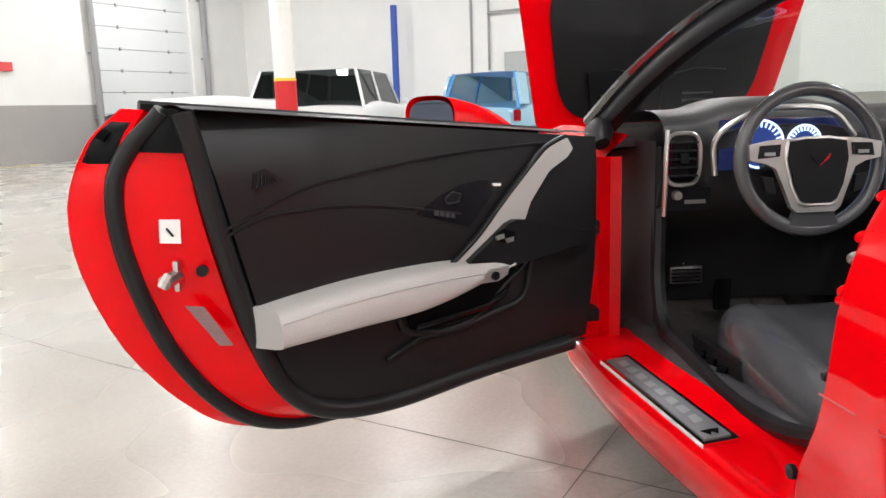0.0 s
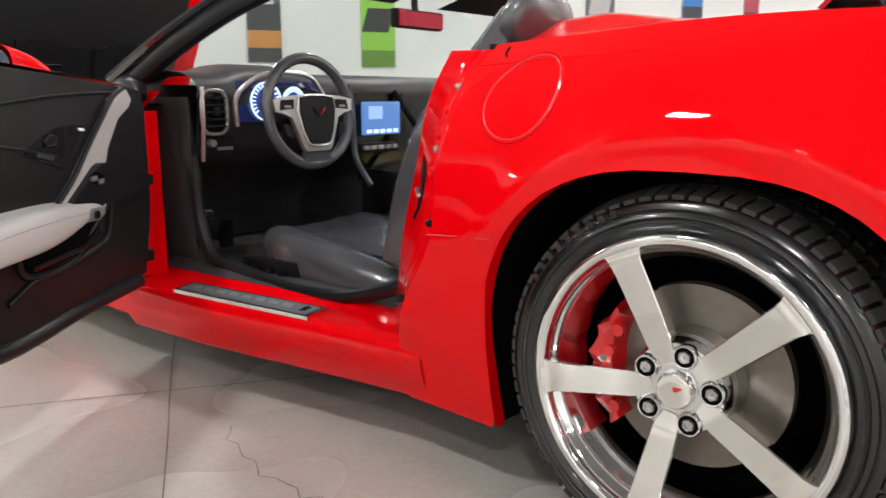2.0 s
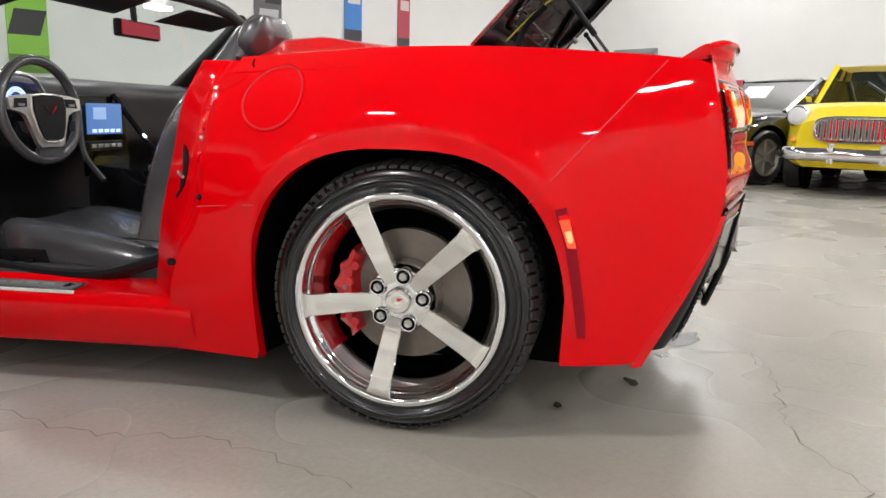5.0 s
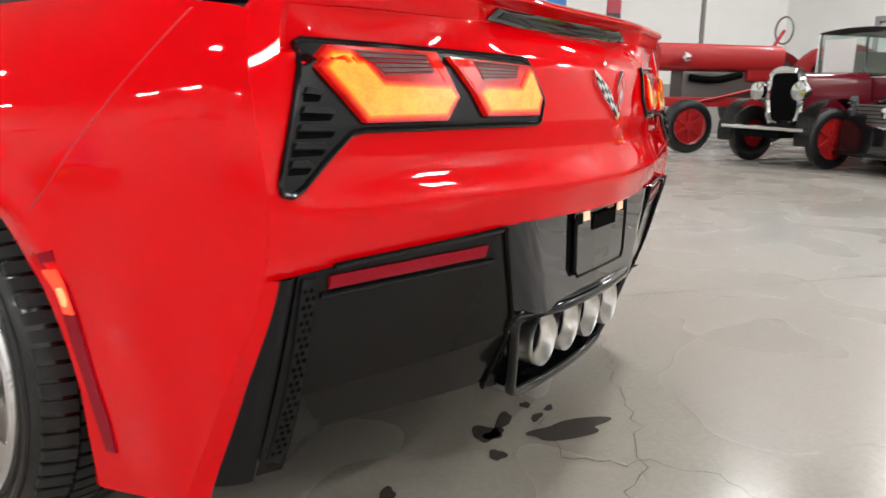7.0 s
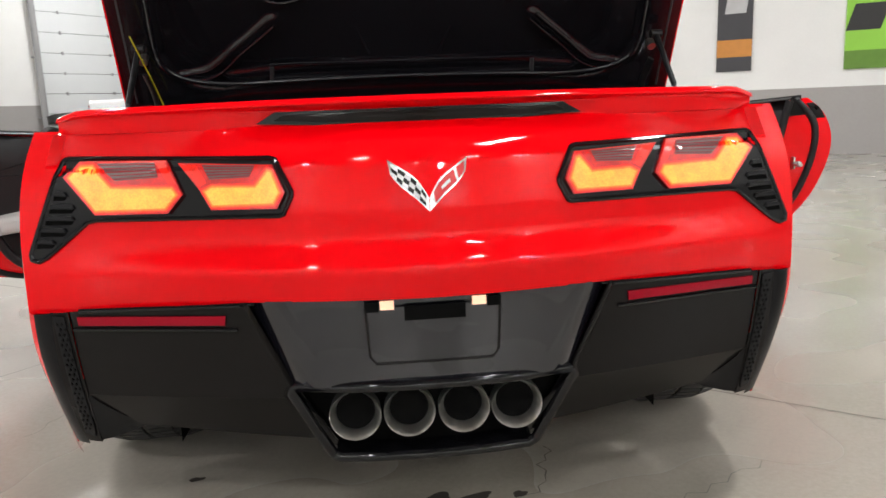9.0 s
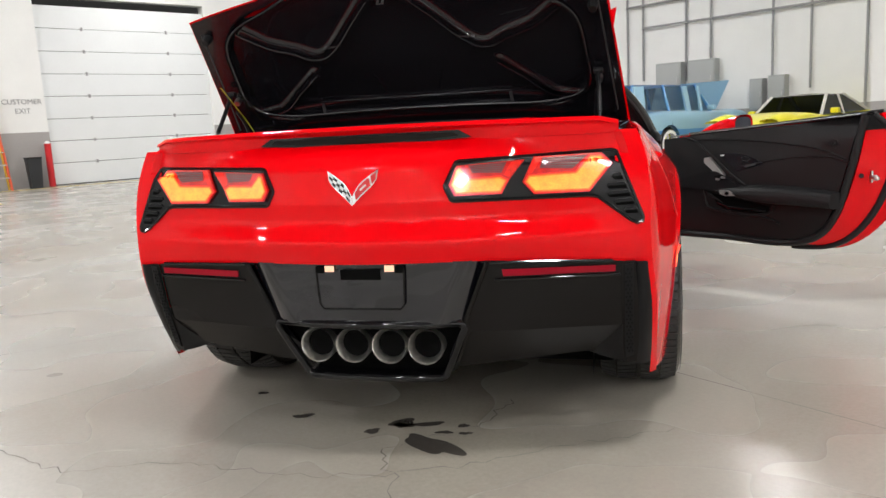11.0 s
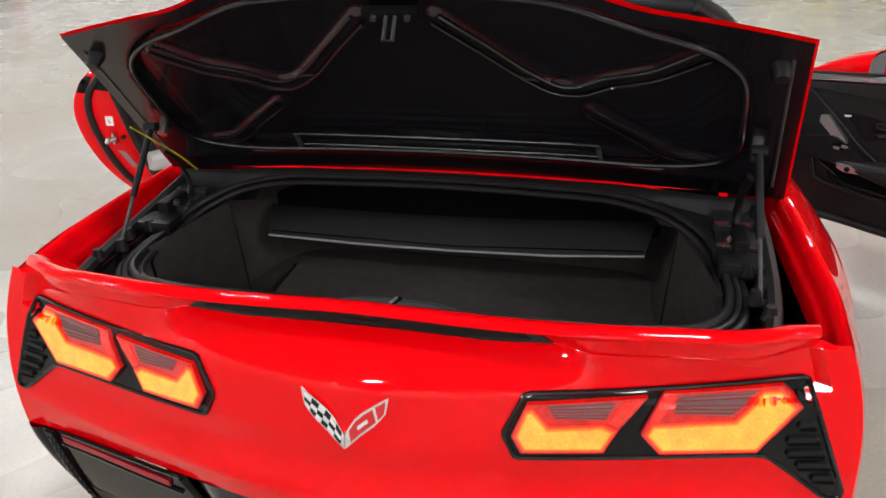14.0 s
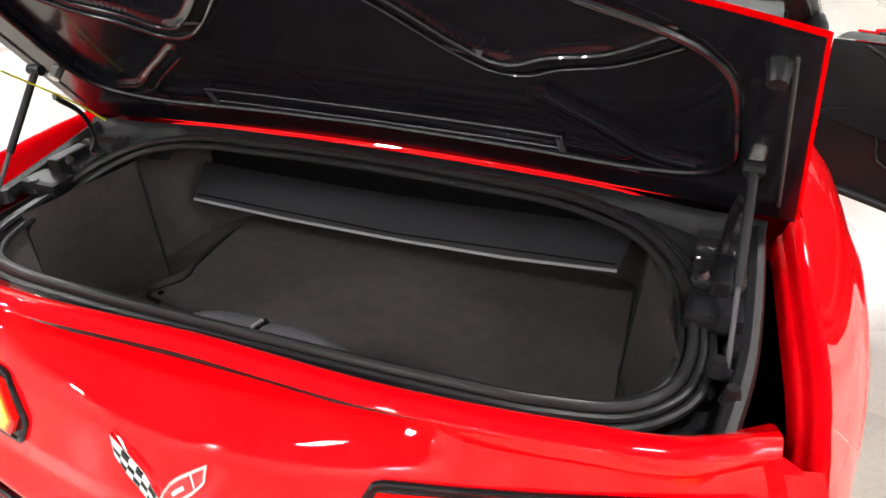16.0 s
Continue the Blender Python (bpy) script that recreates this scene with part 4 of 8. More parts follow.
def rocker(u, v):
    y = 0.60 + (1.70 - 0.60) * u
    o = rocker_x(y)
    f = curve([(0, o - 0.13, 0.118), (0.12, o - 0.055, 0.122), (0.22, o - 0.032, 0.150), (0.38, o - 0.002, 0.215), (0.50, o + 0.002, 0.255), (0.58, o - 0.010, 0.276), (0.70, o - 0.045, 0.281), (0.88, o - 0.13, 0.284), (1.0, o - 0.17, 0.294)])
    x, z = f(v)
    return Vector((-x, y, z))


for flip in (False, True):
    bm = grid(rocker, 24, 24)
    bmesh.ops.recalc_face_normals(bm, faces=bm.faces[:])
    part("rocker_panel", mirrored(bm) if flip else bm, RED, car, smooth=True)
    bm = grid(lambda u, v: Vector((-(rocker_x(0.62 + 1.10 * u) - 0.165 - 0.075 * v), 0.62 + 1.10 * u, 0.294 + 0.035 * math.sin(v * math.pi * 0.75) - 0.02 * v)), 20, 6)
    bm2 = grid(lambda u, v: Vector((-(rocker_x(0.62 + 1.10 * u) - 0.24), 0.62 + 1.10 * u, 0.30 - 0.12 * v)), 20, 1, bm=bm)
    part("sill_trim", mirrored(bm2) if flip else bm2, SILLP, car, "grey plastic inner sill trim", smooth=True)


def on_sill(s, t, h):
    """s along the plate from its rear end, t across it from the outer edge."""
    a0, b0 = Vector((-0.903, 0.947, 0.2815)), Vector((-0.827, 0.957, 0.286))
    a1, b1 = Vector((-0.960, 1.446, 0.2815)), Vector((-0.884, 1.462, 0.286))
    return (a0 * (1 - t) + b0 * t) * (1 - s) + (a1 * (1 - t) + b1 * t) * s + Vector((0, 0, h))


plate = part("sill_plate", prism([(0, 0), (1, 0), (1, 1), (0, 1)], 0.006, 0.010, on_sill, 2), SPOKE, car, "brushed metal sill plate with a dark inlay")
part("sill_inlay", prism([(0.03, 0.14), (0.97, 0.14), (0.97, 0.86), (0.03, 0.86)], 0.0085, 0.004, on_sill, 2), shader("sill_inlay_grey", (0.24, 0.245, 0.255), 0.38, 0.6, grain=0.2, scale=200), plate)
marker = shader("sill_mark_grey", (0.38, 0.385, 0.395), 0.35, 0.6)
for k in range(8):
    s = 0.16 + 0.098 * k
    part("inlay_mark", prism([(s, 0.36), (s + 0.066, 0.36), (s + 0.080, 0.64), (s + 0.014, 0.64)], 0.0098, 0.003, on_sill, 0), marker, plate)
part("inlay_mark", prism([(0.05, 0.40), (0.09, 0.25), (0.095, 0.5), (0.09, 0.75), (0.05, 0.6), (0.075, 0.5)], 0.0100, 0.003, on_sill, 0), GLOSS, plate)

front_w = curve([(1.62, 0.965), (1.9, 0.965), (2.3, 0.955), (2.71, 0.95), (3.1, 0.90), (3.45, 0.74), (3.60, 0.50)])
front_top = curve([(1.62, 0.835), (1.9, 0.845), (2.3, 0.850), (2.71, 0.835), (3.1, 0.76), (3.45, 0.65), (3.60, 0.58)])


def front_side(u, v):
    top_y = 1.66 + 1.94 * u
    if u < 0.30:
        yb, zb = 1.66 + (2.36 - 1.66) * u / 0.30, 0.13
    elif u < 0.78:
        yb, zb = arch(radians(-150) - (u - 0.30) / 0.48 * radians(240) + radians(0), 2.71, 0.315, 0.385, 0.365)
    else:
        yb, zb = 3.06 + (3.60 - 3.06) * (u - 0.78) / 0.22, 0.14
    zt = front_top(top_y)
    z, y = zb + (zt - zb) * v, yb + (top_y - yb) * v
    x = front_w(y) - 0.07 * max(0, (0.5 - z) / 0.37) ** 1.5 - 0.14 * max(0, (z - 0.55) / (zt - 0.55 + 1e-3)) ** 3
    return Vector((-max(0.02, x), y, z))


for flip in (False, True):
    bm = grid(front_side, 48, 16)
    bmesh.ops.recalc_face_normals(bm, faces=bm.faces[:])
    part("front_fender", mirrored(bm) if flip else bm, RED, car, smooth=True)
    # hinge pillar face in the doorway
    bm = grid(lambda u, v: Vector((-(0.962 - 0.115 * u), 1.655 + 0.01 * math.sin(3 * u), 0.28 + 0.50 * v)), 4, 6)
    hp = part("hinge_pillar", mirrored(bm) if flip else bm, RED_IN, car)
    for z in (0.36, 0.60):
        bm = box(-0.945, 1.63, z, 0.05, 0.06, 0.035, 0.006)
        part("door_hinge", mirrored(bm) if flip else bm, BLACK, hp)
    bm = grid(lambda u, v: Vector((-(0.82 - 0.81 * v), 1.75 + 1.75 * u, 0.80 - 0.20 * u)), 6, 3)
    part("engine_bay_cover", mirrored(bm) if flip else bm, DARK, car)
part("nose", grid(lambda u, v: Vector(((2 * u - 1) * 0.52, 3.60 + 0.03 * math.sin(u * math.pi), 0.14 + 0.44 * v)), 12, 6), RED, car, smooth=True)

# ---- the deck ahead of the boot: tonneau cover with two fairings ----
def tonneau(u, v):
    y = -0.12 + 0.66 * v
    hw = side_x(y, top_at(y)) - 0.004
    x = (2 * u - 1) * hw
    hump = math.exp(-(((abs(x) - 0.37) / 0.15) ** 2))
    ramp = min(1.0, max(0.0, (y + 0.05) / 0.45))
    z = top_at(y) + 0.014 * (1 - (x / hw) ** 2) + 0.072 * hump * ramp**1.3 * (1 - (x / hw) ** 8)
    return Vector((x, y + 0.02 * (1 - abs(x) / hw) * (1 if v > 0.5 else 0), z))


bm = grid(tonneau, 48, 20)
bmesh.ops.recalc_face_normals(bm, faces=bm.faces[:])
part("tonneau_cover", bm, RED, car, "red tonneau cover with two fairings behind the seats", smooth=True)
part("bulkhead", grid(lambda u, v: Vector(((2 * u - 1) * 0.70, 0.545, 0.3 + 0.64 * v)), 4, 4), LEATHER, car)

# red channels along both sides of the boot
def deck_channel(u, v):
    y = -0.69 + 0.575 * u
    z = top_at(y)
    x = side_x(y, z)
    f = curve([(0, x, z), (0.12, x - 0.008, z + 0.001), (0.25, x - 0.018, z - 0.006), (0.5, x - 0.026, z - 0.035), (0.75, x - 0.034, z - 0.045), (1.0, x - 0.040, z - 0.075)])
    xx, zz = f(v)
    return Vector((-xx, y, zz))


for flip in (False, True):
    bm = grid(deck_channel, 24, 10)
    part("deck_channel", mirrored(bm) if flip else bm, RED_IN, car, "red painted channel beside the boot", smooth=True)

# ---- the boot lid, hinged at its front edge and raised ----
LID_Y, LID_Z, LID_TURN = -0.130, 0.965, -49.0
lid = empty("boot_lid", pose(0, LID_Y, LID_Z, LID_TURN))
lid.parent = car
lid["label"] = "raised red boot lid with a black moulded inside"


def ease(a, b, x):
    t = min(1.0, max(0.0, (x - a) / (b - a)))
    return t * t * (3 - 2 * t)


def lid_half(s):
    return 0.765 - 0.065 * (s / 0.56)


def lid_len(x):
    """Length of the lid: a proud middle stretch between two steps."""
    return 0.640 - 0.090 * (abs(x) / 0.70) ** 1.8 + 0.042 * ease(0.46, 0.26, abs(x))


def lid_place(p, q, h):
    """p across (-1 to 1), q from the hinge (0) to the rear edge (1), h upwards of the closed lid."""
    s = q * lid_len(p * 0.70)
    crown = 0.030 * (1 - p * p) - 0.010 * q * q
    return Vector((p * lid_half(s), -s, crown + h))


bm = grid(lambda u, v: lid_place(2 * u - 1, v, 0.001 + 0.013 * min(1, 12 * u, 12 * (1 - u), 9 * v, 9 * (1 - v))), 40, 24, thick=0.003)
part("outer_skin", bm, RED, lid, smooth=True)
# the moulded inside: a pan with raised ridges, a step near the hinge and a raised border
RIDGES = []
for sg in (-1, 1):
    RIDGES.append([(sg * 0.075, 0.555), (sg * 0.15, 0.475), (sg * 0.240, 0.378), (sg * 0.275, 0.352), (sg * 0.310, 0.348), (sg * 0.374, 0.380), (sg * 0.47, 0.420), (sg * 0.55, 0.480)])
    RIDGES.append([(sg * 0.335, 0.275), (sg * 0.42, 0.198), (sg * 0.495, 0.130), (sg * 0.560, 0.118)])
RIDGES = [[(x / 0.72, y / lid_len(x)) for x, y in line] for line in RIDGES]


def ridge_gap(x, y):
    best = 9.0
    for line in RIDGES:
        for (xa, ya), (xb, yb) in zip(line, line[1:]):
            ax, ay, bx, by = xa * 0.72, ya * 0.62, xb * 0.72, yb * 0.62
            dx, dy = bx - ax, by - ay
            t = min(1.0, max(0.0, ((x - ax) * dx + (y - ay) * dy) / (dx * dx + dy * dy)))
            best = min(best, math.hypot(x - ax - t * dx, y - ay - t * dy))
    return best


def pan(u, v):
    p, q = (2 * u - 1) * 0.992, 0.004 + 0.990 * v
    # distance inside the rounded border
    rad = 0.15
    dx, dy = max(0.0, abs(p * 0.72) - (0.612 - rad)), max(0.0, abs((q - 0.535) * 0.62) - (0.239 - rad))
    rim = ease(0.0, 0.012, math.hypot(dx, dy) - rad)
    bar = ease(0.022, 0.011, ridge_gap(p * 0.72, q * 0.62))
    step = ease(0.215, 0.195, q) * ease(0.66, 0.62, abs(p))
    deep = 0.018 * (1 - max(rim, 0.62 * bar, 0.5 * step))
    return lid_place(p, q, -0.006 + deep)


bm = grid(pan, 150, 110)
bmesh.ops.recalc_face_normals(bm, faces=bm.faces[:])
part("inner_pan", bm, LIDBLK, lid, "black moulded inner panel with raised ridges", smooth=True, sharp=0.9)
ring = []
for k in range(96):
    a = k * math.tau / 96
    c, s = math.cos(a), math.sin(a)
    ring.append(lid_place(0.862 * math.copysign(abs(c) ** 0.42, c), 0.535 + 0.394 * math.copysign(abs(s) ** 0.42, s), -0.007))
part("flange_bead", tube(ring, 0.006, 8, closed=True), LIDBLK, lid, smooth=True)
for line in RIDGES:
    for g in (-1, 1):
        pts = path_of([(x * 0.72, y * 0.62, 0) for x, y in line], 30)
        run = []
        for n_, p in enumerate(pts):
            d = (pts[min(n_ + 1, 30)] - pts[max(n_ - 1, 0)]).normalized()
            run.append(lid_place((p.x - g * d.y * 0.013) / 0.72, (p.y + g * d.x * 0.013) / 0.62, -0.001))
        part("ridge_edge", tube(run, 0.0045 if g > 0 else 0.003, 8), LIDBLK, lid, smooth=True)
for q in (0.205, 0.135):
    part("step_edge", tube([lid_place(-0.48 + 0.96 * k / 20, q + 0.02 * (k / 10 - 1) ** 2, 0.002) for k in range(21)], 0.004, 8), LIDBLK, lid, smooth=True)
for sg in (-1, 1):
    part("ridge_tab", tube([lid_place(sg * 0.37, 0.570, 0.002), lid_place(sg * 0.29, 0.572, 0.006)], 0.005, 6), SILLP, lid)
    part("pan_fold", tube([lid_place(sg * 0.13, 0.24, 0.012), lid_place(sg * 0.17, 0.36, 0.012)], [0.006, 0.002], 6), LIDBLK, lid, smooth=True)
    part("step_end", tube([lid_place(sg * 0.475, 0.215, 0.004), lid_place(sg * 0.478, 0.135, 0.000)], 0.006, 6), SILLP, lid, smooth=True)
    part("rubber_buffer", tube([lid_place(sg * 0.93, 0.86, 0.0), lid_place(sg * 0.93, 0.86, -0.035)], [0.018, 0.012], 12), SEAL, lid)
    part("strut_bolt", tube([lid_place(sg * 0.90, 0.36, 0.0), lid_place(sg * 0.90, 0.36, -0.030)], 0.012, 8), STEEL, lid)
    part("side_line", tube([lid_place(sg * 0.955, 0.10 + 0.8 * k / 12, -0.006) for k in range(13)], 0.003, 6), SILLP, lid)
part("latch_plate", prism([(-0.075, 0.870), (0.075, 0.870), (0.06, 0.833), (-0.06, 0.833)], 0.002, 0.014, lid_place, 0), BLACK, lid)
part("latch_hook", tube([lid_place(-0.012, 0.850, -0.01), lid_place(-0.012, 0.832, -0.055), lid_place(0.012, 0.832, -0.055), lid_place(0.012, 0.850, -0.01)], 0.004, 8), SILLP, lid, "dark steel latch loop")
for x in (-0.045, 0.045):
    part("latch_bolt", tube([lid_place(x, 0.850, -0.010), lid_place(x, 0.850, -0.020)], 0.006, 8), SILLP, lid)

# ---- the boot opening ----
RIM = [(0.0, -0.668, 0.905), (0.30, -0.664, 0.904), (0.46, -0.650, 0.900), (0.56, -0.615, 0.893), (0.612, -0.550, 0.888), (0.628, -0.470, 0.888), (0.622, -0.390, 0.897), (0.594, -0.302, 0.922), (0.520, -0.240, 0.952), (0.43, -0.220, 0.972), (0.22, -0.207, 0.982), (0.0, -0.203, 0.985)]
half_rim = path_of(RIM, 60)
loop = half_rim[:-1] + [Vector((-p.x, p.y, p.z)) for p in half_rim[::-1][:-1]]
tub = part("boot_tub", grid(lambda u, v: (lambda p: Vector((p.x * (1 - 0.05 * v), p.y + (0.02 * v if p.y < -0.5 else 0.33 * min(1, 2.6 * v) * min(1, (p.y + 0.5) / 0.26)), p.z + (0.63 - p.z) * v)))(loop[int(round(u * len(loop))) % len(loop)]), len(loop), 8, closed_u=True), CARPET, car, "black carpeted boot", smooth=True)
part("boot_floor", grid(lambda u, v: Vector(((2 * u - 1) * 0.61, -0.685 + 0.80 * v, 0.632)), 20, 14), CARPET, tub)
seal = part("boot_seal", tube([p + Vector((0, 0, 0.008)) for p in loop], 0.0095, 8, closed=True, flat=0.8), SEAL, car, "black rubber seal round the boot opening", smooth=True)
for k_, d_, z_, r_ in ((0, -0.017, -0.003, 0.0065), (1, 0.016, 0.003, 0.0065), (2, 0.030, -0.004, 0.0075)):
    lip = []
    for n_, p in enumerate(loop):
        d = (loop[(n_ + 1) % len(loop)] - loop[n_ - 1]).normalized()
        lip.append(p + Vector((d.y, -d.x, 0)) * d_ + Vector((0, 0, z_)))
    part("seal_lip", tube(lip, r_, 8, closed=True), SEAL, seal, smooth=True)


def boot_surround(u, v):
    """The dark channel round the opening: shallow behind and ahead of it, deep beside it."""
    p = loop[int(round(u * len(loop))) % len(loop)]
    beside = min(1.0, max(0.0, (abs(p.x) - 0.44) / 0.12))
    ahead = p.y > -0.42
    e = Vector((p.x + math.copysign(0.10, p.x) * beside, -0.165 if ahead else -0.712, 0.972 if ahead else 0.916))
    if beside > 0:
        e = e.lerp(Vector((math.copysign(0.705, p.x), min(-0.17, max(-0.70, p.y * 1.25 + 0.10)), 0.880)), beside)
    q = p.lerp(e, v)
    q.z -= beside * 0.055 * math.sin(min(1.0, v * 1.15) * math.pi)
    return q


part("boot_gutter", grid(boot_surround, len(loop), 8, closed_u=True), BLACK, car, "black gutter trim round the boot", smooth=True)
part("deck_edge", tube(path_of([(-0.54, -0.158, 0.971), (-0.50, -0.160, 0.980), (-0.25, -0.156, 0.992), (0.0, -0.154, 0.995), (0.25, -0.156, 0.992), (0.50, -0.160, 0.980), (0.54, -0.158, 0.971)], 40), 0.0032, 8), RED, car, "red painted edge of the deck", smooth=True)
deck_z = curve([(0.0, 0.990), (0.25, 0.987), (0.48, 0.980), (0.56, 0.972), (0.72, 0.966)])
part("deck_lining", grid(lambda u, v: (lambda x: Vector((x, -0.161 - 0.030 * v, deck_z(abs(x)) + 0.0045 - 0.075 * v * v * (1 if abs(x) > 0.5 else 0.35))))(-0.715 + 1.43 * u), 40, 5), BLACK, car, "black lining under the deck's edge", smooth=True)
for sg in (-1, 1):
    top, low = Vector((sg * 0.665, -0.320, 1.132)), Vector((sg * 0.678, -0.505, 0.900))
    mid = top.lerp(low, 0.58)
    strut = part("gas_strut", tube([top, mid], 0.0075, 12), BLACK, car, "black gas strut holding the boot lid", smooth=True)
    part("strut_rod", tube([mid, low], 0.0042, 10), SILLP, strut, smooth=True)
    part("strut_end", tube([top + Vector((sg * -0.015, 0, 0)), top + Vector((sg * 0.015, 0, 0))], 0.011, 10), BLACK, strut)
    part("strut_end", tube([low + Vector((sg * -0.015, 0, 0)), low + Vector((sg * 0.015, 0, 0))], 0.010, 10), BLACK, strut)
    hinge = part("lid_hinge", tube(path_of([(sg * 0.650, -0.30, 0.905), (sg * 0.652, -0.235, 0.955), (sg * 0.655, -0.245, 1.01), (sg * 0.660, -0.30, 1.07)], 12), 0.010, 8, flat=0.5), BLACK, car, "black steel hinge arm", smooth=True)
    part("hinge_bracket", box(sg * 0.655, -0.31, 0.93, 0.03, 0.09, 0.05, 0.006), BLACK, hinge)
    part("bracket_bolt", tube([(sg * 0.63, -0.335, 0.945), (sg * 0.625, -0.335, 0.955)], 0.008, 8), STEEL, hinge)
    for k in range(4):
        part("gutter_clip", tube([(sg * (0.665 + 0.02 * (k % 2)), -0.40 - 0.055 * k, 0.905), (sg * (0.665 + 0.02 * (k % 2)), -0.40 - 0.055 * k, 0.93)], [0.016, 0.009], 10), BLACK, seal)
    part("gutter_drain", tube(path_of([(sg * 0.70, -0.16, 0.95), (sg * 0.705, -0.32, 0.925), (sg * 0.70, -0.50, 0.905), (sg * 0.68, -0.64, 0.90)], 16), 0.016, 8), SEAL, seal, smooth=True)
    for k in range(3):
        bm = box(sg * 0.655, -0.205 - 0.085 * k, 0.930 - 0.010 * k, 0.095, 0.070, 0.035, 0.012)
        part("gutter_block", bm, GREYG if k < 2 else BLACK, seal)
part("wire", tube(path_of([(-0.66, -0.40, 1.155), (-0.655, -0.33, 1.10), (-0.65, -0.25, 1.035), (-0.645, -0.20, 0.985)], 20), 0.0022, 6), shader("yellow_wire", (0.55, 0.52, 0.02), 0.5), lid.parent, "thin yellow wire by the hinge")
shelf = part("boot_divider", grid(lambda u, v: Vector((-0.515 + 0.99 * u - 0.03 * v * (1 - 2 * u), -0.120 + 0.10 * v, 0.774 + 0.018 * u * u + 0.050 * v + 0.012 * math.sin(v * math.pi) - 0.008 * math.sin(u * math.pi))), 20, 10, thick=0.012), SEATL, car, "folded black divider across the front of the boot", smooth=True)
part("divider_edge", tube([(-0.515, -0.121, 0.775), (-0.25, -0.123, 0.769), (0.0, -0.124, 0.770), (0.25, -0.123, 0.776), (0.475, -0.121, 0.792)], 0.0035, 8), STEELP, shelf, smooth=True)
part("divider_piping", tube([(-0.510, -0.112, 0.785), (0.0, -0.114, 0.779), (0.470, -0.112, 0.801)], 0.002, 6), GREYP, shelf)
part("divider_back", grid(lambda u, v: Vector((-0.53 + 1.04 * u, -0.02 + 0.02 * v, 0.80 + 0.14 * v)), 6, 4), DARK, shelf)
part("boot_mat", prism([(-0.512, -0.320), (-0.500, -0.300), (-0.475, -0.262), (-0.472, -0.235), (-0.485, -0.20), (-0.494, -0.03), (-0.49, 0.05), (0.50, 0.05), (0.53, -0.50), (0.20, -0.58), (-0.30, -0.56), (-0.44, -0.48), (-0.47, -0.345), (-0.505, -0.340)], 0.640, 0.008, lambda x, y, h: Vector((x, y, h)), 1), CARPET, car, "loose black carpet mat on the boot floor")
edge_pts = [(-0.44, -0.48), (-0.47, -0.345), (-0.505, -0.340), (-0.512, -0.320), (-0.500, -0.300), (-0.475, -0.262), (-0.472, -0.235), (-0.485, -0.20), (-0.494, -0.03)]
part("mat_binding", tube([(x, y, 0.641) for x, y in edge_pts], 0.004, 6), SEAL, car, smooth=True)
part("mat_eyelet", tube([(-0.488, -0.318, 0.640), (-0.488, -0.318, 0.6425)], 0.007, 10), DARK, car)
for sg in (-1, 1):
    sp = part("boot_side_panel", grid(lambda u, v: Vector((sg * (0.518 + 0.075 * u + 0.02 * v), -0.25 - 0.24 * u, 0.64 + 0.285 * v - 0.02 * u * v)), 8, 6, thick=0.010), CARPET, car, "carpeted side panel of the boot", smooth=True)
    part("panel_binding", tube([(sg * 0.517, -0.249, 0.64), (sg * 0.538, -0.249, 0.925)], 0.004, 6), SEAL, sp)
lc = part("latch_cover", grid(lambda u, v: Vector((0.02 + (2 * u - 1) * 0.25, -0.675 + 0.10 * v - 0.04 * v * abs(2 * u - 1) ** 2, 0.70 + 0.219 * (1 - abs(2 * u - 1) ** 4) * (1 - 0.9 * (v - 0.3) ** 2))), 18, 8), SILLP, car, "dark grey cover round the boot latch", smooth=True)
part("latch_slot", tube([(0.014, -0.660, 0.914), (0.026, -0.636, 0.917)], 0.009, 8, flat=0.6), DARK, lc)
part("latch_striker", tube([(0.015, -0.662, 0.921), (0.024, -0.644, 0.925)], 0.003, 6), STEEL, lc)
part("scrap_strip", tube([(0.19, -0.55, 0.648), (0.29, -0.565, 0.648)], 0.003, 6), WHITE, tub)

# ---- doors ----
HINGE = Vector((-0.985, 1.630, 0.0))
ALONG, INTO = Vector((-0.835, -0.550, 0.0)).normalized(), Vector((0.550, -0.835, 0.0)).normalized()
OUT = [(1.105, 0.936), (1.172, 0.872), (1.212, 0.765), (1.200, 0.640), (1.140, 0.490), (1.050, 0.370), (0.95, 0.295), (0.80, 0.268), (0.40, 0.275), (0.02, 0.295)]
INN = [(1.035, 0.925), (1.015, 0.86), (0.993, 0.77), (0.965, 0.65), (0.925, 0.50), (0.870, 0.385), (0.780, 0.322), (0.62, 0.300), (0.36, 0.312), (0.02, 0.312)]
outf = curve([(i / 9, *p) for i, p in enumerate(OUT)])
innf = curve([(i / 9, *p) for i, p in enumerate(INN)])


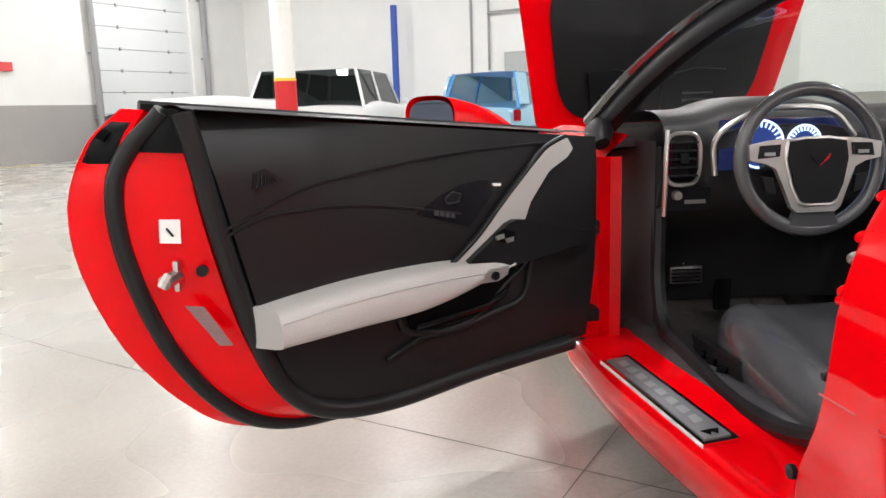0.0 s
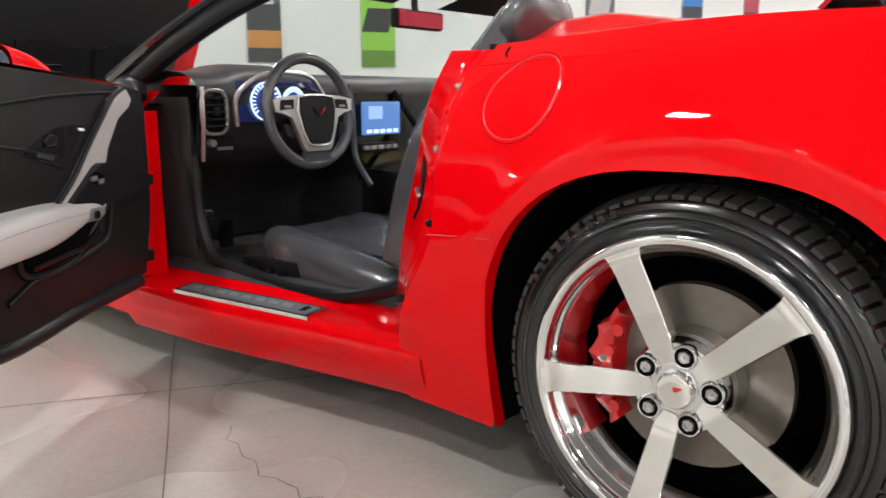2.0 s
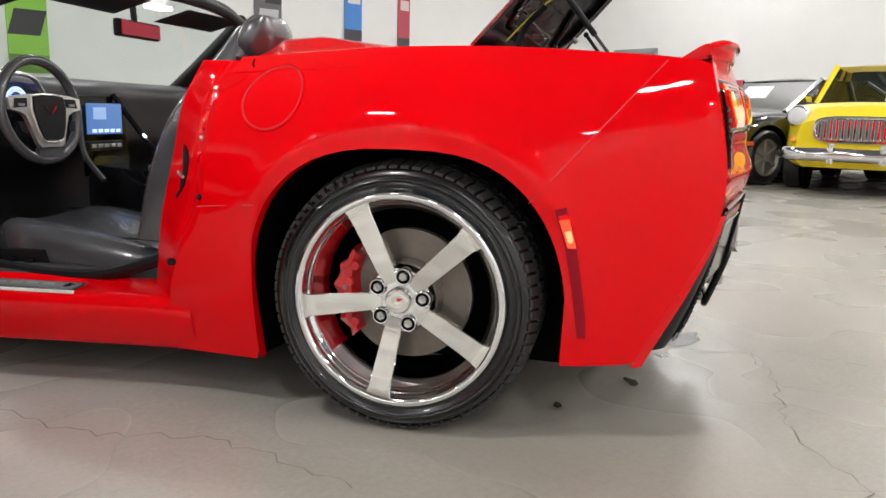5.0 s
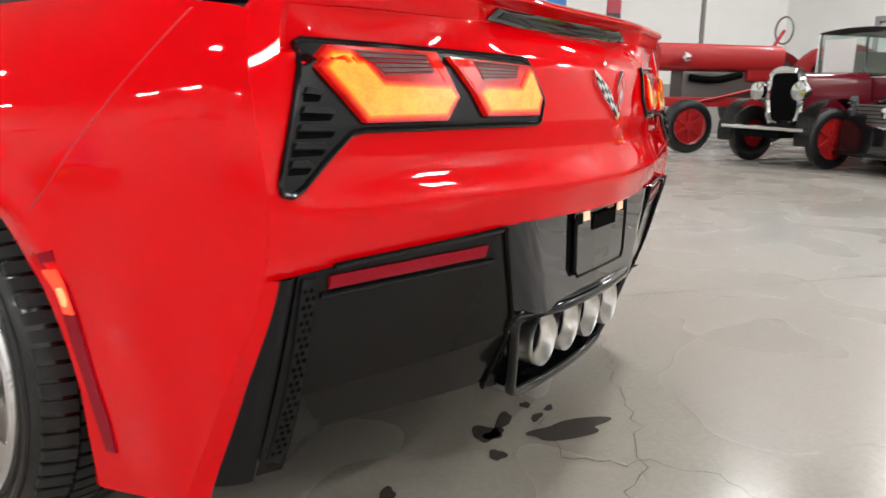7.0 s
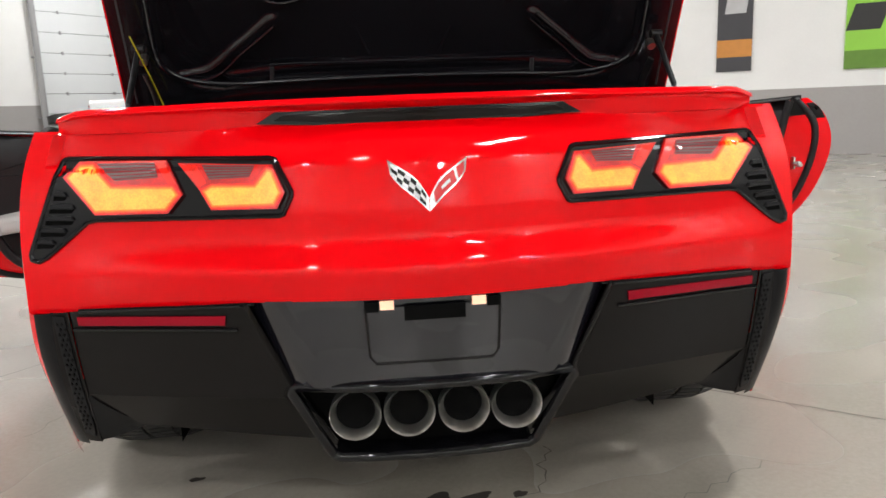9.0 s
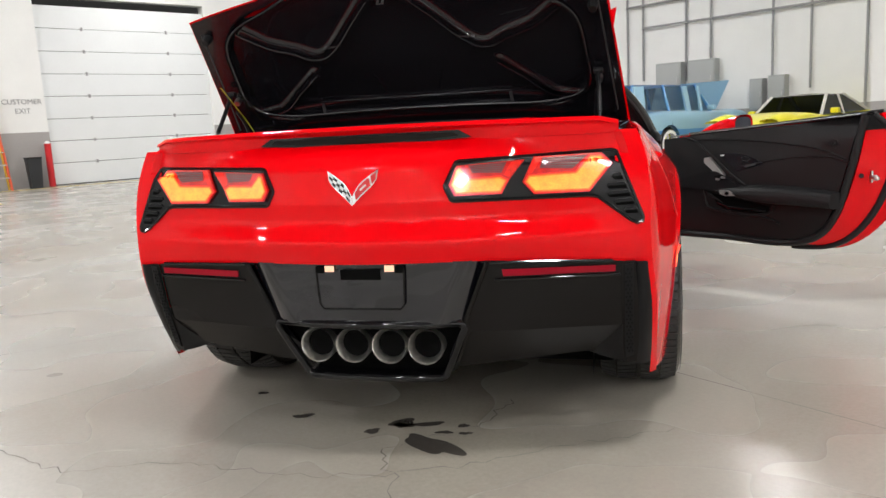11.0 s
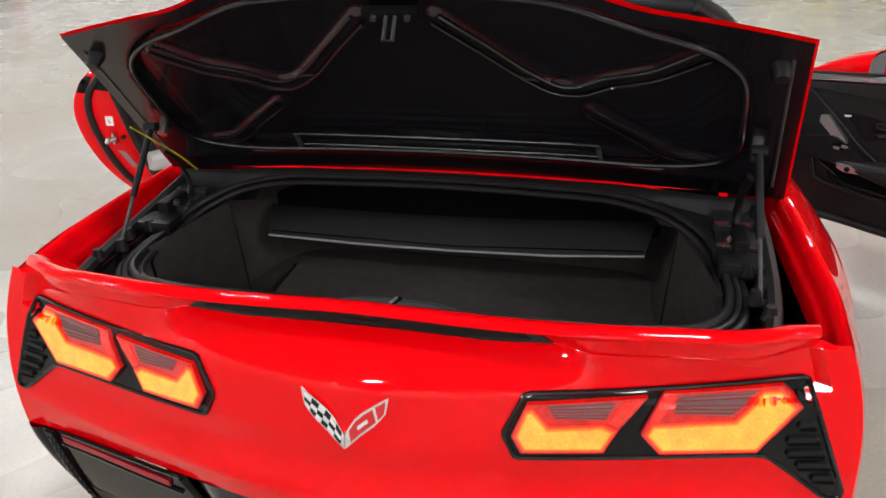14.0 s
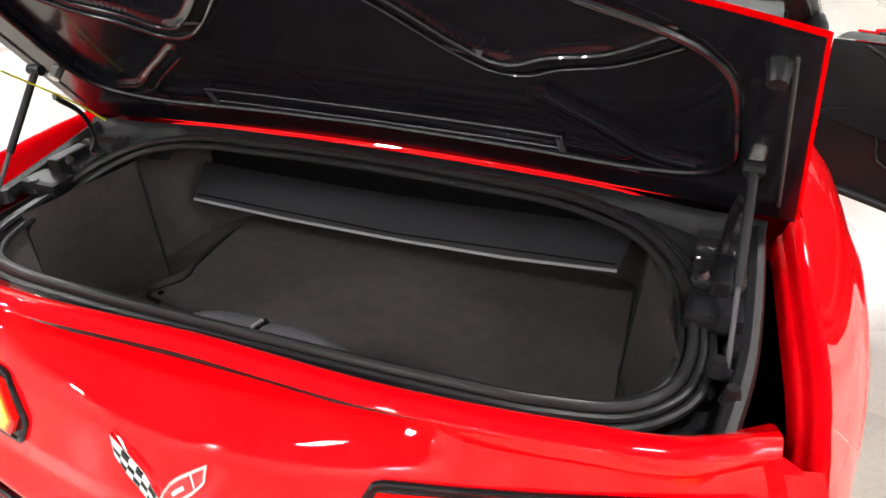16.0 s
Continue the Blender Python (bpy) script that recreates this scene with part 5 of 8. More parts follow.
def make_door(flip, inner_mat, arm_mat):
    def P(s, w, z):
        p = HINGE + ALONG * float(s) + INTO * float(w) + Vector((0, 0, z))
        return Vector((-p.x if flip else p.x, p.y, p.z))

    def add(name, bm, mat, parent=None, label="", smooth=True, sharp=0.7):
        bmesh.ops.recalc_face_normals(bm, faces=bm.faces[:])
        return part(name, bm, mat, parent or door, label, smooth, sharp)

    door = empty("door")
    door.parent = car
    door["label"] = "open door with a dark panel and red edge" if flip else "open door with a black panel and pale grey armrest"

    def between(k, v):
        so, zo = outf(v)
        si, zi = innf(v)
        return so + (si - so) * k, zo + (zi - zo) * k, -0.045 + (0.075 + 0.045) * k

    def at(k, v):
        s, z, w = between(k, v)
        return P(s, w, z)

    # outer skin, painted
    poly = [(s, z) for s, z in [outf(v / 27) for v in range(28)]] + [(0.0, 0.60), (0.0, 0.845), (0.35, 0.872), (0.75, 0.905)]
    add("outer_skin", prism(poly, 0.0, 0.006, lambda s, z, h: P(s, -0.050 - 0.055 * max(0, 1 - ((z - 0.62) / 0.36) ** 2) * min(1, max(0, (1.22 - s) / 0.18)) + h, z), 2), RED)
    # painted edge and jamb, with two rubber seals between them
    add("door_edge", grid(lambda u, v: at(0.34 * v, u * 0.72), 40, 4), RED)
    add("jamb_face", grid(lambda u, v: at(0.34 + 0.52 * v, 0.10 + u * 0.62), 40, 5), RED_IN)
    add("bottom_face", grid(lambda u, v: at(v, 0.70 + 0.30 * u), 16, 4), BLACK)
    add("outer_seal", tube([at(0.30 + 0.34 * max(0.0, 1 - k / 11) ** 1.5, 0.80 * k / 50) + INTO * (0.0 if flip else 0.004) for k in range(51)], 0.0165, 12), SEAL, None, "thick black door seal")
    add("inner_seal", tube([at(0.95, 0.98 * k / 60) for k in range(61)], 0.020, 12, flat=0.85), SEAL, None, "thick black door seal")
    add("top_rail", grid(lambda u, v: P(1.04 - 1.03 * u, -0.050 + 0.125 * v, 0.932 - 0.086 * u + 0.008 * math.sin(v * math.pi)), 20, 6), LEATHER)
    add("window_slot", tube([P(1.08, -0.035, 0.940), P(0.10, -0.035, 0.858)], 0.010, 6), SEAL)
    # latch and marks on the jamb
    la = add("latch", box(0, 0, 0, 0.010, 0.030, 0.056, 0.0045, m=Matrix.Translation(P(1.062, 0.040, 0.640))), STEEL, None, "bright steel latch loop")
    add("latch_pin", tube([P(1.062, 0.04, 0.640), P(1.095, 0.065, 0.634)], 0.013, 8), STEEL, la)
    add("latch_pin", tube([P(1.085, 0.065, 0.648), P(1.100, 0.065, 0.626)], 0.009, 8), STEEL, la)
    add("rubber_stop", tube([P(1.022, 0.055, 0.645), P(1.028, 0.066, 0.645)], 0.0105, 12), BLACK)
    if not flip:
        q = lambda s, z, h: P(s, 0.034 - 0.40 * (s - 1.06) + h, z)
        add("label_sticker", prism([(1.052, 0.740), (1.084, 0.742), (1.086, 0.700), (1.054, 0.697)], 0.011, 0.004, q, 0), WHITE, None, "small white sticker")
        add("sticker_mark", prism([(1.064, 0.712), (1.074, 0.727), (1.076, 0.724), (1.067, 0.710)], 0.013, 0.002, q, 0), BLACK)
        add("data_plate", prism([(1.030, 0.580), (1.060, 0.585), (1.010, 0.505), (0.988, 0.503)], 0.022, 0.004, q, 0), shader("printed_data_label", (0.20, 0.12, 0.12), 0.5, grain=0.7, scale=160), None, "dark printed data label")

    # inner trim panel
    poly = [(s - 0.008, z + 0.004) for s, z in [innf(v / 27) for v in range(28)]] + [(0.0, 0.60), (0.0, 0.838), (0.35, 0.868), (0.75, 0.900)]

    def trim_w(s, z):
        return 0.080 + 0.018 * math.sin(min(1, max(0, (s - 0.0) / 1.0)) * math.pi) - 0.06 * max(0, (z - 0.80) / 0.13) ** 2 - 0.020 * max(0, (0.55 - z) / 0.2) ** 1.5

    on = lambda s, z, h: P(s, trim_w(s, z) + h, z)
    bm = prism(poly, 0.0, 0.02, on, 3)
    panel = add("trim_panel", bm, inner_mat, None, "" if not flip else "dark trim panel")
    line = lambda pts, r=0.0035, mat=LEATHER, nm="stitch_line": add(nm, tube([on(s, z, 0.001) for s, z in [tuple(p)[:2] for p in path_of([(a, b, 0) for a, b in pts], 24)]], r, 6), mat, panel)
    line([(0.985, 0.715), (0.93, 0.740), (0.84, 0.775), (0.70, 0.800), (0.50, 0.822), (0.25, 0.832), (0.16, 0.833)])
    line([(0.985, 0.702), (0.93, 0.728), (0.84, 0.738), (0.72, 0.735), (0.58, 0.715), (0.46, 0.692)])
    add("lower_pocket_edge", tube([on(s, z, 0.004) for s, z in [tuple(p)[:2] for p in path_of([(0.02, 0.585, 0), (0.20, 0.590, 0), (0.235, 0.575, 0), (0.275, 0.47, 0), (0.36, 0.452, 0), (0.56, 0.440, 0), (0.62, 0.46, 0), (0.63, 0.49, 0)], 24)]], 0.008, 8), LEATHER, panel)
    # the pocket is not hollow: its inner shade is a near-black plate
    pocket = add("map_pocket", prism([(0.30, 0.545), (0.61, 0.486), (0.60, 0.455), (0.54, 0.448), (0.38, 0.462), (0.33, 0.485)], 0.006, 0.010, on, 1), DARK, panel, "dark patch painted as the shaded door pocket")
    add("pocket_floor", tube([on(0.595, 0.462, 0.010), on(0.40, 0.474, 0.014), on(0.335, 0.50, 0.012)], 0.008, 8), GLOSS, panel)
    # armrest
    at_top = curve([(0, 0.563), (0.25, 0.585), (0.55, 0.592), (0.80, 0.584), (1, 0.590)])
    at_low = curve([(0, 0.488), (0.25, 0.500), (0.5, 0.508), (0.8, 0.545), (1, 0.572)])
    out_w = curve([(0, 0.062), (0.3, 0.066), (0.7, 0.050), (1, 0.018)])

    def arm(u, v):
        s = 0.945 - 0.70 * u
        t, l, w = at_top(u), at_low(u), out_w(u)
        base = trim_w(s, 0.55)
        f = curve([(0, 0.0, l), (0.2, w * 0.85, l + 0.003), (0.35, w * 1.05, l + 0.012), (0.62, w, t - 0.022), (0.78, w * 0.75, t - 0.004), (1, -0.004, t + 0.004)])
        ww, z = f(v)
        return P(s - 0.030 * min(1, ww / 0.06) * (1 if u < 0.01 else 0), base + ww, z)

    ar = add("armrest", grid(arm, 28, 16), arm_mat, None, "pale grey padded armrest" if not flip else "dark padded armrest")
    bm = bmesh.new()
    bm.faces.new([bm.verts.new(arm(0, j / 16)) for j in range(17)])
    add("armrest_end", bm, arm_mat, ar, smooth=False)
    add("armrest_seam", tube([arm(k / 24, 0.60) + INTO * (0.0008 if not flip else 0) for k in range(25)], 0.0016, 6), GREYL if not flip else LEATHER, ar)
    # silver strap and switches
    up = [(0.125, 0.842), (0.150, 0.836), (0.203, 0.819), (0.278, 0.761), (0.349, 0.701), (0.419, 0.637), (0.498, 0.581)]
    strap = prism(up + [(0.453, 0.581), (0.364, 0.637), (0.279, 0.659), (0.26, 0.699), (0.194, 0.768), (0.131, 0.795), (0.110, 0.815)], 0.016, 0.020, on, 2)
    if flip:
        strap.free()
        strap = prism([(0.26, 0.735), (0.29, 0.74), (0.37, 0.655), (0.385, 0.625), (0.36, 0.622), (0.33, 0.65), (0.26, 0.71)], 0.020, 0.022, on, 2)
    add("pull_strap", strap, SILVER if flip else STRAP, None, "satin silver pull handle" if flip else "wide silver-grey pull strap with dark piping")
    add("strap_piping", tube([on(a + 0.004, b + 0.004, 0.014) for a, b, c in path_of([(a, b, 0) for a, b in up], 30)], 0.0065, 8), LEATHER)
    pod = [(0.473, 0.583), (0.347, 0.660), (0.325, 0.666), (0.298, 0.664), (0.102, 0.618), (0.05, 0.608), (0.05, 0.584), (0.10, 0.592), (0.23, 0.612), (0.255, 0.606), (0.300, 0.572), (0.34, 0.560), (0.46, 0.560)]
    sw = add("switch_panel", prism(pod, 0.034, 0.034, on, 1), BLACK, None, "black window switch panel")
    add("switch_well", prism([(0.394, 0.638), (0.364, 0.650), (0.327, 0.638), (0.343, 0.615), (0.378, 0.622)], 0.0355, 0.004, on, 0), DARK, sw)
    for k in (0, 1):
        add("window_switch", prism([(0.392 - 0.030 * k, 0.638 - 0.010 * k), (0.368 - 0.030 * k, 0.640 - 0.010 * k), (0.366 - 0.028 * k, 0.630 - 0.010 * k), (0.388 - 0.030 * k, 0.628 - 0.010 * k)], 0.040, 0.006, on, 0), SILVER, sw)
    low = [(0.05, 0.580), (0.10, 0.588), (0.20, 0.606), (0.234, 0.597), (0.272, 0.550), (0.327, 0.518), (0.407, 0.457), (0.60, 0.425), (0.66, 0.40)]
    add("lower_panel_edge", tube([on(a, b, 0.004) for a, b, c in path_of([(a, b, 0) for a, b in low], 40)], 0.006, 8), BLACK, panel)
    hs = add("handle_plate", prism([(0.451, 0.541), (0.442, 0.556), (0.417, 0.568), (0.364, 0.567), (0.369, 0.550), (0.397, 0.539)], 0.052, 0.012, on, 0), SILVER, None, "silver door release plate")
    add("release_button", prism([(0.409 + 0.011 * math.cos(k * math.tau / 12), 0.553 + 0.010 * math.sin(k * math.tau / 12)) for k in range(12)], 0.057, 0.008, on, 0), GLOSS, hs, "round black release button")
    sp = add("tweeter_grille", prism([(0.905, 0.822), (0.925, 0.814), (0.930, 0.786), (0.915, 0.780), (0.870, 0.794), (0.872, 0.800)], 0.004, 0.006, on, 0), BLACK, panel, "small ribbed speaker grille")
    for k in range(5):
        add("grille_bar", tube([on(0.917 - 0.006 * k, 0.812 - 0.002 * k, 0.006), on(0.922 - 0.009 * k, 0.788 + 0.002 * k, 0.006)], 0.0015, 5), GLOSS, sp)
    mp = add("memory_panel", prism([(0.580, 0.703), (0.519, 0.736), (0.456, 0.756), (0.40, 0.760), (0.344, 0.757), (0.348, 0.747), (0.426, 0.671), (0.440, 0.662)], 0.003, 0.005, on, 0), LIDBLK, panel, "black oval switch panel")
    add("seat_button", prism([(0.507, 0.729), (0.488, 0.741), (0.466, 0.736), (0.472, 0.722), (0.500, 0.720)], 0.008, 0.006, on, 0), BLACK, mp)
    add("button_ring", tube([on(a, b, 0.008) for a, b in [(0.509, 0.729), (0.488, 0.743), (0.464, 0.737), (0.471, 0.720), (0.501, 0.718)]], 0.0014, 5, closed=True), SILLP, mp)
    for k in range(4):
        a, b = 0.536 - 0.0145 * k, 0.7055 - 0.0032 * k
        add("memory_button", prism([(a, b + 0.0015), (a - 0.012, b - 0.001), (a - 0.012, b - 0.011), (a, b - 0.009)], 0.007, 0.004, on, 0), SILLP, mp)
    add("lock_light", prism([(0.370, 0.752), (0.344, 0.749), (0.346, 0.743), (0.366, 0.745)], 0.006, 0.003, on, 0), WHITE, mp)
    add("hinge_stop", tube([P(-0.012, 0.06, 0.595), P(0.012, 0.075, 0.595)], 0.016, 8), BLACK)
    add("corner_cover", grid(lambda u, v: at(0.46 + 0.46 * u, 0.125 * v) + Vector((0, 0, 0.004)) + (INTO if not flip else Vector((-INTO.x, INTO.y, 0))) * 0.012 * math.sin(math.pi * min(1.0, max(0.0, u))) ** 0.5, 10, 10, thick=0.010), BLACK, None, "black plastic cover on the door's corner")
    lb = add("lock_box", grid(lambda u, v: at(0.02 + 0.26 * u, 0.040 + 0.105 * v) + (ALONG if not flip else Vector((-ALONG.x, ALONG.y, 0))) * 0.010 * (math.sin(math.pi * u) * math.sin(math.pi * v)) ** 0.3, 8, 8, thick=0.012), BLACK, None, "black plastic window guide box")
    add("guide_slot", tube([at(0.10, 0.075) + (ALONG if not flip else Vector((-ALONG.x, ALONG.y, 0))) * 0.010, at(0.20, 0.085) + (ALONG if not flip else Vector((-ALONG.x, ALONG.y, 0))) * 0.010], 0.012, 8, flat=0.5), DARK, lb)

    # wing mirror
    def shell(u, v):
        a = u * math.tau
        k = (0.25 + 0.75 * math.sin(min(1.0, v * 1.15) * math.pi / 2) ** 0.8)
        c, s_ = math.cos(a), math.sin(a)
        return P(0.11 + 0.235 * v, -0.165 + 0.045 * (1 - v) + 0.105 * k * math.copysign(abs(c) ** 0.6, c), 0.842 + 0.045 * v + 0.066 * k * math.copysign(abs(s_) ** 0.6, s_))

    mi = add("wing_mirror", grid(shell, 28, 14, closed_u=True), RED, None, "red wing mirror housing")
    add("mirror_arm", tube([P(0.08, -0.06, 0.84), P(0.14, -0.11, 0.845), P(0.20, -0.14, 0.86)], [0.03, 0.03, 0.035], 10, flat=0.6), RED, mi)
    bm = bmesh.new()
    ring = [P(0.340, -0.165 + 0.093 * math.copysign(abs(math.cos(a)) ** 0.6, math.cos(a)), 0.886 + 0.055 * math.copysign(abs(math.sin(a)) ** 0.6, math.sin(a))) for a in [k * math.tau / 32 for k in range(32)]]
    bm.faces.new([bm.verts.new(p) for p in ring])
    add("mirror_glass", bm, MIRROR, mi, "", False)
    return door


make_door(False, LEATHER, GREYL)
make_door(True, LEATHER, LEATHER)

# ---- windscreen frame ----
FOOT, HEAD = Vector((-0.865, 1.80, 0.845)), Vector((-0.600, 1.235, 1.175))
pillar_pts = path_of([FOOT, (-0.80, 1.60, 0.975), (-0.715, 1.415, 1.085), HEAD], 20)
for sg in (1, -1):
    pts = [Vector((p.x * sg, p.y, p.z)) for p in pillar_pts]
    pl = part("windscreen_pillar", tube(pts, 0.052, 12, flat=0.62), BLACK, car, "black windscreen pillar", smooth=True)
    part("pillar_strip", tube([p + Vector((sg * -0.030, 0.016, 0.026)) for p in pts], [0.019 - 0.0005 * k for k in range(21)], 8), GREYG, pl, "glossy grey outer strip", smooth=True)
    part("pillar_seal", tube([p + Vector((sg * -0.012, -0.030, 0.0)) for p in pts], 0.014, 8), SEAL, pl, smooth=True)
    part("pillar_foot", tube([Vector((sg * x, y, z)) for x, y, z in ((-0.872, 1.82, 0.846), (-0.885, 1.74, 0.850), (-0.900, 1.67, 0.838), (-0.905, 1.64, 0.815))], [0.040, 0.042, 0.036, 0.022], 12, flat=0.8), BLACK, pl, smooth=True)
header_pts = path_of([HEAD, (-0.35, 1.175, 1.200), (0, 1.155, 1.210), (0.35, 1.175, 1.200), (-HEAD.x, HEAD.y, HEAD.z)], 30)
hd = part("windscreen_header", tube(header_pts, 0.032, 10, flat=0.8), BLACK, car, "black windscreen header rail", smooth=True)
for sg in (-1, 1):
    part("sun_visor", grid(lambda u, v: Vector((sg * (0.12 + 0.40 * u), 1.20 + 0.16 * v - 0.02 * u, 1.175 - 0.045 * v)), 6, 4, thick=0.012), LEATHER, hd, smooth=True)
ws = part("windscreen", grid(lambda u, v: (lambda a, b: a.lerp(b, v))(Vector(((2 * u - 1) * 0.86, 1.80 + 0.26 * (1 - (2 * u - 1) ** 2), 0.845 + 0.02 * (1 - (2 * u - 1) ** 2))), header_pts[int(round(u * 30))]), 30, 12), WIND, car, "clear raked windscreen", smooth=True)
ws.visible_shadow = False
mir = part("interior_mirror", box(-0.02, 1.335, 1.082, 0.25, 0.03, 0.065, 0.012), BLACK, car, "interior mirror with a red face, on a stalk")
part("mirror_face", box(-0.02, 1.317, 1.082, 0.235, 0.006, 0.053, 0.002), shader("red_mirror_face", (0.35, 0.02, 0.04), 0.06, 0.7), mir)
part("mirror_stalk", tube([(-0.02, 1.345, 1.10), (-0.02, 1.35, 1.17)], 0.012, 8), BLACK, mir)
part("roof_lamp", box(-0.02, 1.24, 1.165, 0.10, 0.06, 0.015, 0.004), shader("roof_lamp_lit", (1, 1, 1), 0.5, emit=(1, 0.97, 0.95), power=2.0), hd)

# ---- the hood, hinged at the nose and raised ----
hood = empty("hood", pose(-0.12, 3.58, 0.70, 0, 0, 180) @ pose(0, 0, 0, 75))
hood.parent = car
hood["label"] = "raised red hood with a black lined underside"


def hood_place(p, q, h):
    hw = 0.58 + 0.20 * q - 0.10 * max(0.0, 1 - q / 0.12) ** 2
    reach = 1.150 - 0.085 * ease(0.0, 0.22, 1 - abs(p)) - 0.050 * (1 - p * p) + 0.018 * math.exp(-(((abs(p) - 0.52) / 0.14) ** 2))
    return Vector((p * hw, q * reach, 0.05 * (1 - p * p) + h))


bm = grid(lambda u, v: hood_place(2 * u - 1, v, 0.0), 60, 16, thick=0.008)
part("outer_skin", bm, RED, hood, smooth=True)
part("red_rim", grid(lambda u, v: hood_place((2 * u - 1) * 0.995, 0.005 + 0.99 * v, -0.030 + 0.02 * ease(0.9, 1.0, max(abs(2 * u - 1), abs(2 * v - 1)))), 40, 30), RED_IN, hood, smooth=True)
lining = []
for k in range(48):
    a = k * math.tau / 48
    c, s = math.cos(a), math.sin(a)
    lining.append((0.79 * math.copysign(abs(c) ** 0.45, c), 0.49 + 0.36 * math.copysign(abs(s) ** 0.45, s)))
part("hood_liner", prism(lining, -0.034, 0.010, hood_place, 2), LEATHER, hood, "black padded hood liner", smooth=True)
for sg in (-1, 1):
    vt = part("hood_vent", prism([(sg * 0.06, 0.17), (sg * 0.52, 0.16), (sg * 0.54, 0.38), (sg * 0.30, 0.40), (sg * 0.06, 0.36)], -0.046, 0.022, hood_place, 1), BLACK, hood, "black hood vent duct")
    for k in range(3):
        part("vent_louvre", tube([hood_place(sg * 0.22, 0.205 + 0.035 * k, -0.070), hood_place(sg * 0.46, 0.20 + 0.035 * k, -0.070)], 0.008, 6), LIDBLK, vt)
for sg in (-1, 1):
    part("hood_hinge", tube(path_of([(sg * 0.42, 3.42, 0.56), (sg * 0.42, 3.56, 0.60), (sg * 0.42, 3.58, 0.74)], 10), 0.016, 8, flat=0.5), BLACK, car, "black steel hood hinge", smooth=True)

# ---- cabin ----
dash_prof = [(1.97, 0.862), (1.80, 0.895), (1.66, 0.895), (1.585, 0.872), (1.560, 0.835), (1.575, 0.76), (1.60, 0.66), (1.68, 0.60), (1.85, 0.50), (1.95, 0.30)]
dash_f = curve([(i / 9, *p) for i, p in enumerate(dash_prof)])


def dash(u, v):
    x = -0.77 + 1.54 * u
    y, z = dash_f(v)
    hood_ = math.exp(-(((x + 0.45) / 0.17) ** 4)) * (1 if v < 0.62 else 0)
    y += 0.06 * hood_ * (1 if v < 0.45 else 0) + 0.05 * (1 - hood_) * math.exp(-(((x - 0.02) / 0.2) ** 2)) * -1 - 0.04 * max(0, abs(x) - 0.6)
    z += 0.030 * hood_ * (1 if v < 0.5 else 0)
    return Vector((x, y, z))


DASHM = shader("black_dash_leather", (0.030, 0.029, 0.030), 0.42, grain=0.35, scale=260, bump=0.3, spec=0.3)
db = part("dashboard", grid(dash, 50, 30), DASHM, car, "black stitched dashboard", smooth=True)
gp = part("gauge_hood", tube(path_of([(-0.635, 1.555, 0.73), (-0.640, 1.545, 0.82), (-0.56, 1.535, 0.882), (-0.45, 1.53, 0.897), (-0.34, 1.535, 0.882), (-0.275, 1.545, 0.82)], 24), 0.008, 8), SILVER, db, "silver bow round the gauges", smooth=True)
facing = Vector((0, -0.98, 0.17)).normalized()


def dial(name, c, r, mat, parent, label=""):
    bm = lathe([(0.0, 0.0005), (0.0, r), (0.012, r + 0.003)], 36, "y")
    o = part(name, bm, mat, parent, label)
    o.location = c
    return o


blue_lit = shader("blue_lit_display", (0.01, 0.02, 0.08), 0.3, emit=(0.02, 0.05, 0.22), power=0.7)
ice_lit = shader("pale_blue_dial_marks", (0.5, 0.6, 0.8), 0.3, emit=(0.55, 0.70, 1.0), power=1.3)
part("gauge_screen", box(-0.455, 1.570, 0.805, 0.33, 0.01, 0.13, 0.004), shader("gauge_glass", (0.01, 0.012, 0.04), 0.1, coat=0.5, emit=(0.02, 0.03, 0.12), power=0.30), db, "dark blue lit gauge screen")
for cx, r in ((-0.515, 0.060), (-0.40, 0.045)):
    d = dial("gauge", (cx, 1.560, 0.805), r, blue_lit, db, "round blue dial")
    bm = bmesh.new()
    for k in range(19):
        a = radians(220 - 260 * k / 18)
        box(0, -0.003, 0, 0.004, 0.003, 0.013, bm=bm, m=Matrix.Translation((r * 0.82 * math.cos(a), 0, r * 0.82 * math.sin(a))) @ Matrix.Rotation(math.pi / 2 - a, 4, "Y"))
    tagged(part("dial_mark", bm, ice_lit, d), kind="stuff")
    part("dial_ring", tube([(r * math.cos(k * math.tau / 36), -0.003, r * math.sin(k * math.tau / 36)) for k in range(36)], 0.003, 6, closed=True), ice_lit, d)
    part("dial_needle", tube([(0, -0.006, 0), (-r * 0.6, -0.006, -r * 0.35)], 0.002, 5), CALIPER, d)
part("gauge_sub_dial", lathe([(0.0, 0.0005), (0.0, 0.022)], 20, "y"), shader("amber_dial", (0.4, 0.2, 0.05), 0.4, emit=(0.8, 0.45, 0.12), power=0.6), db).location = (-0.485, 1.552, 0.775)
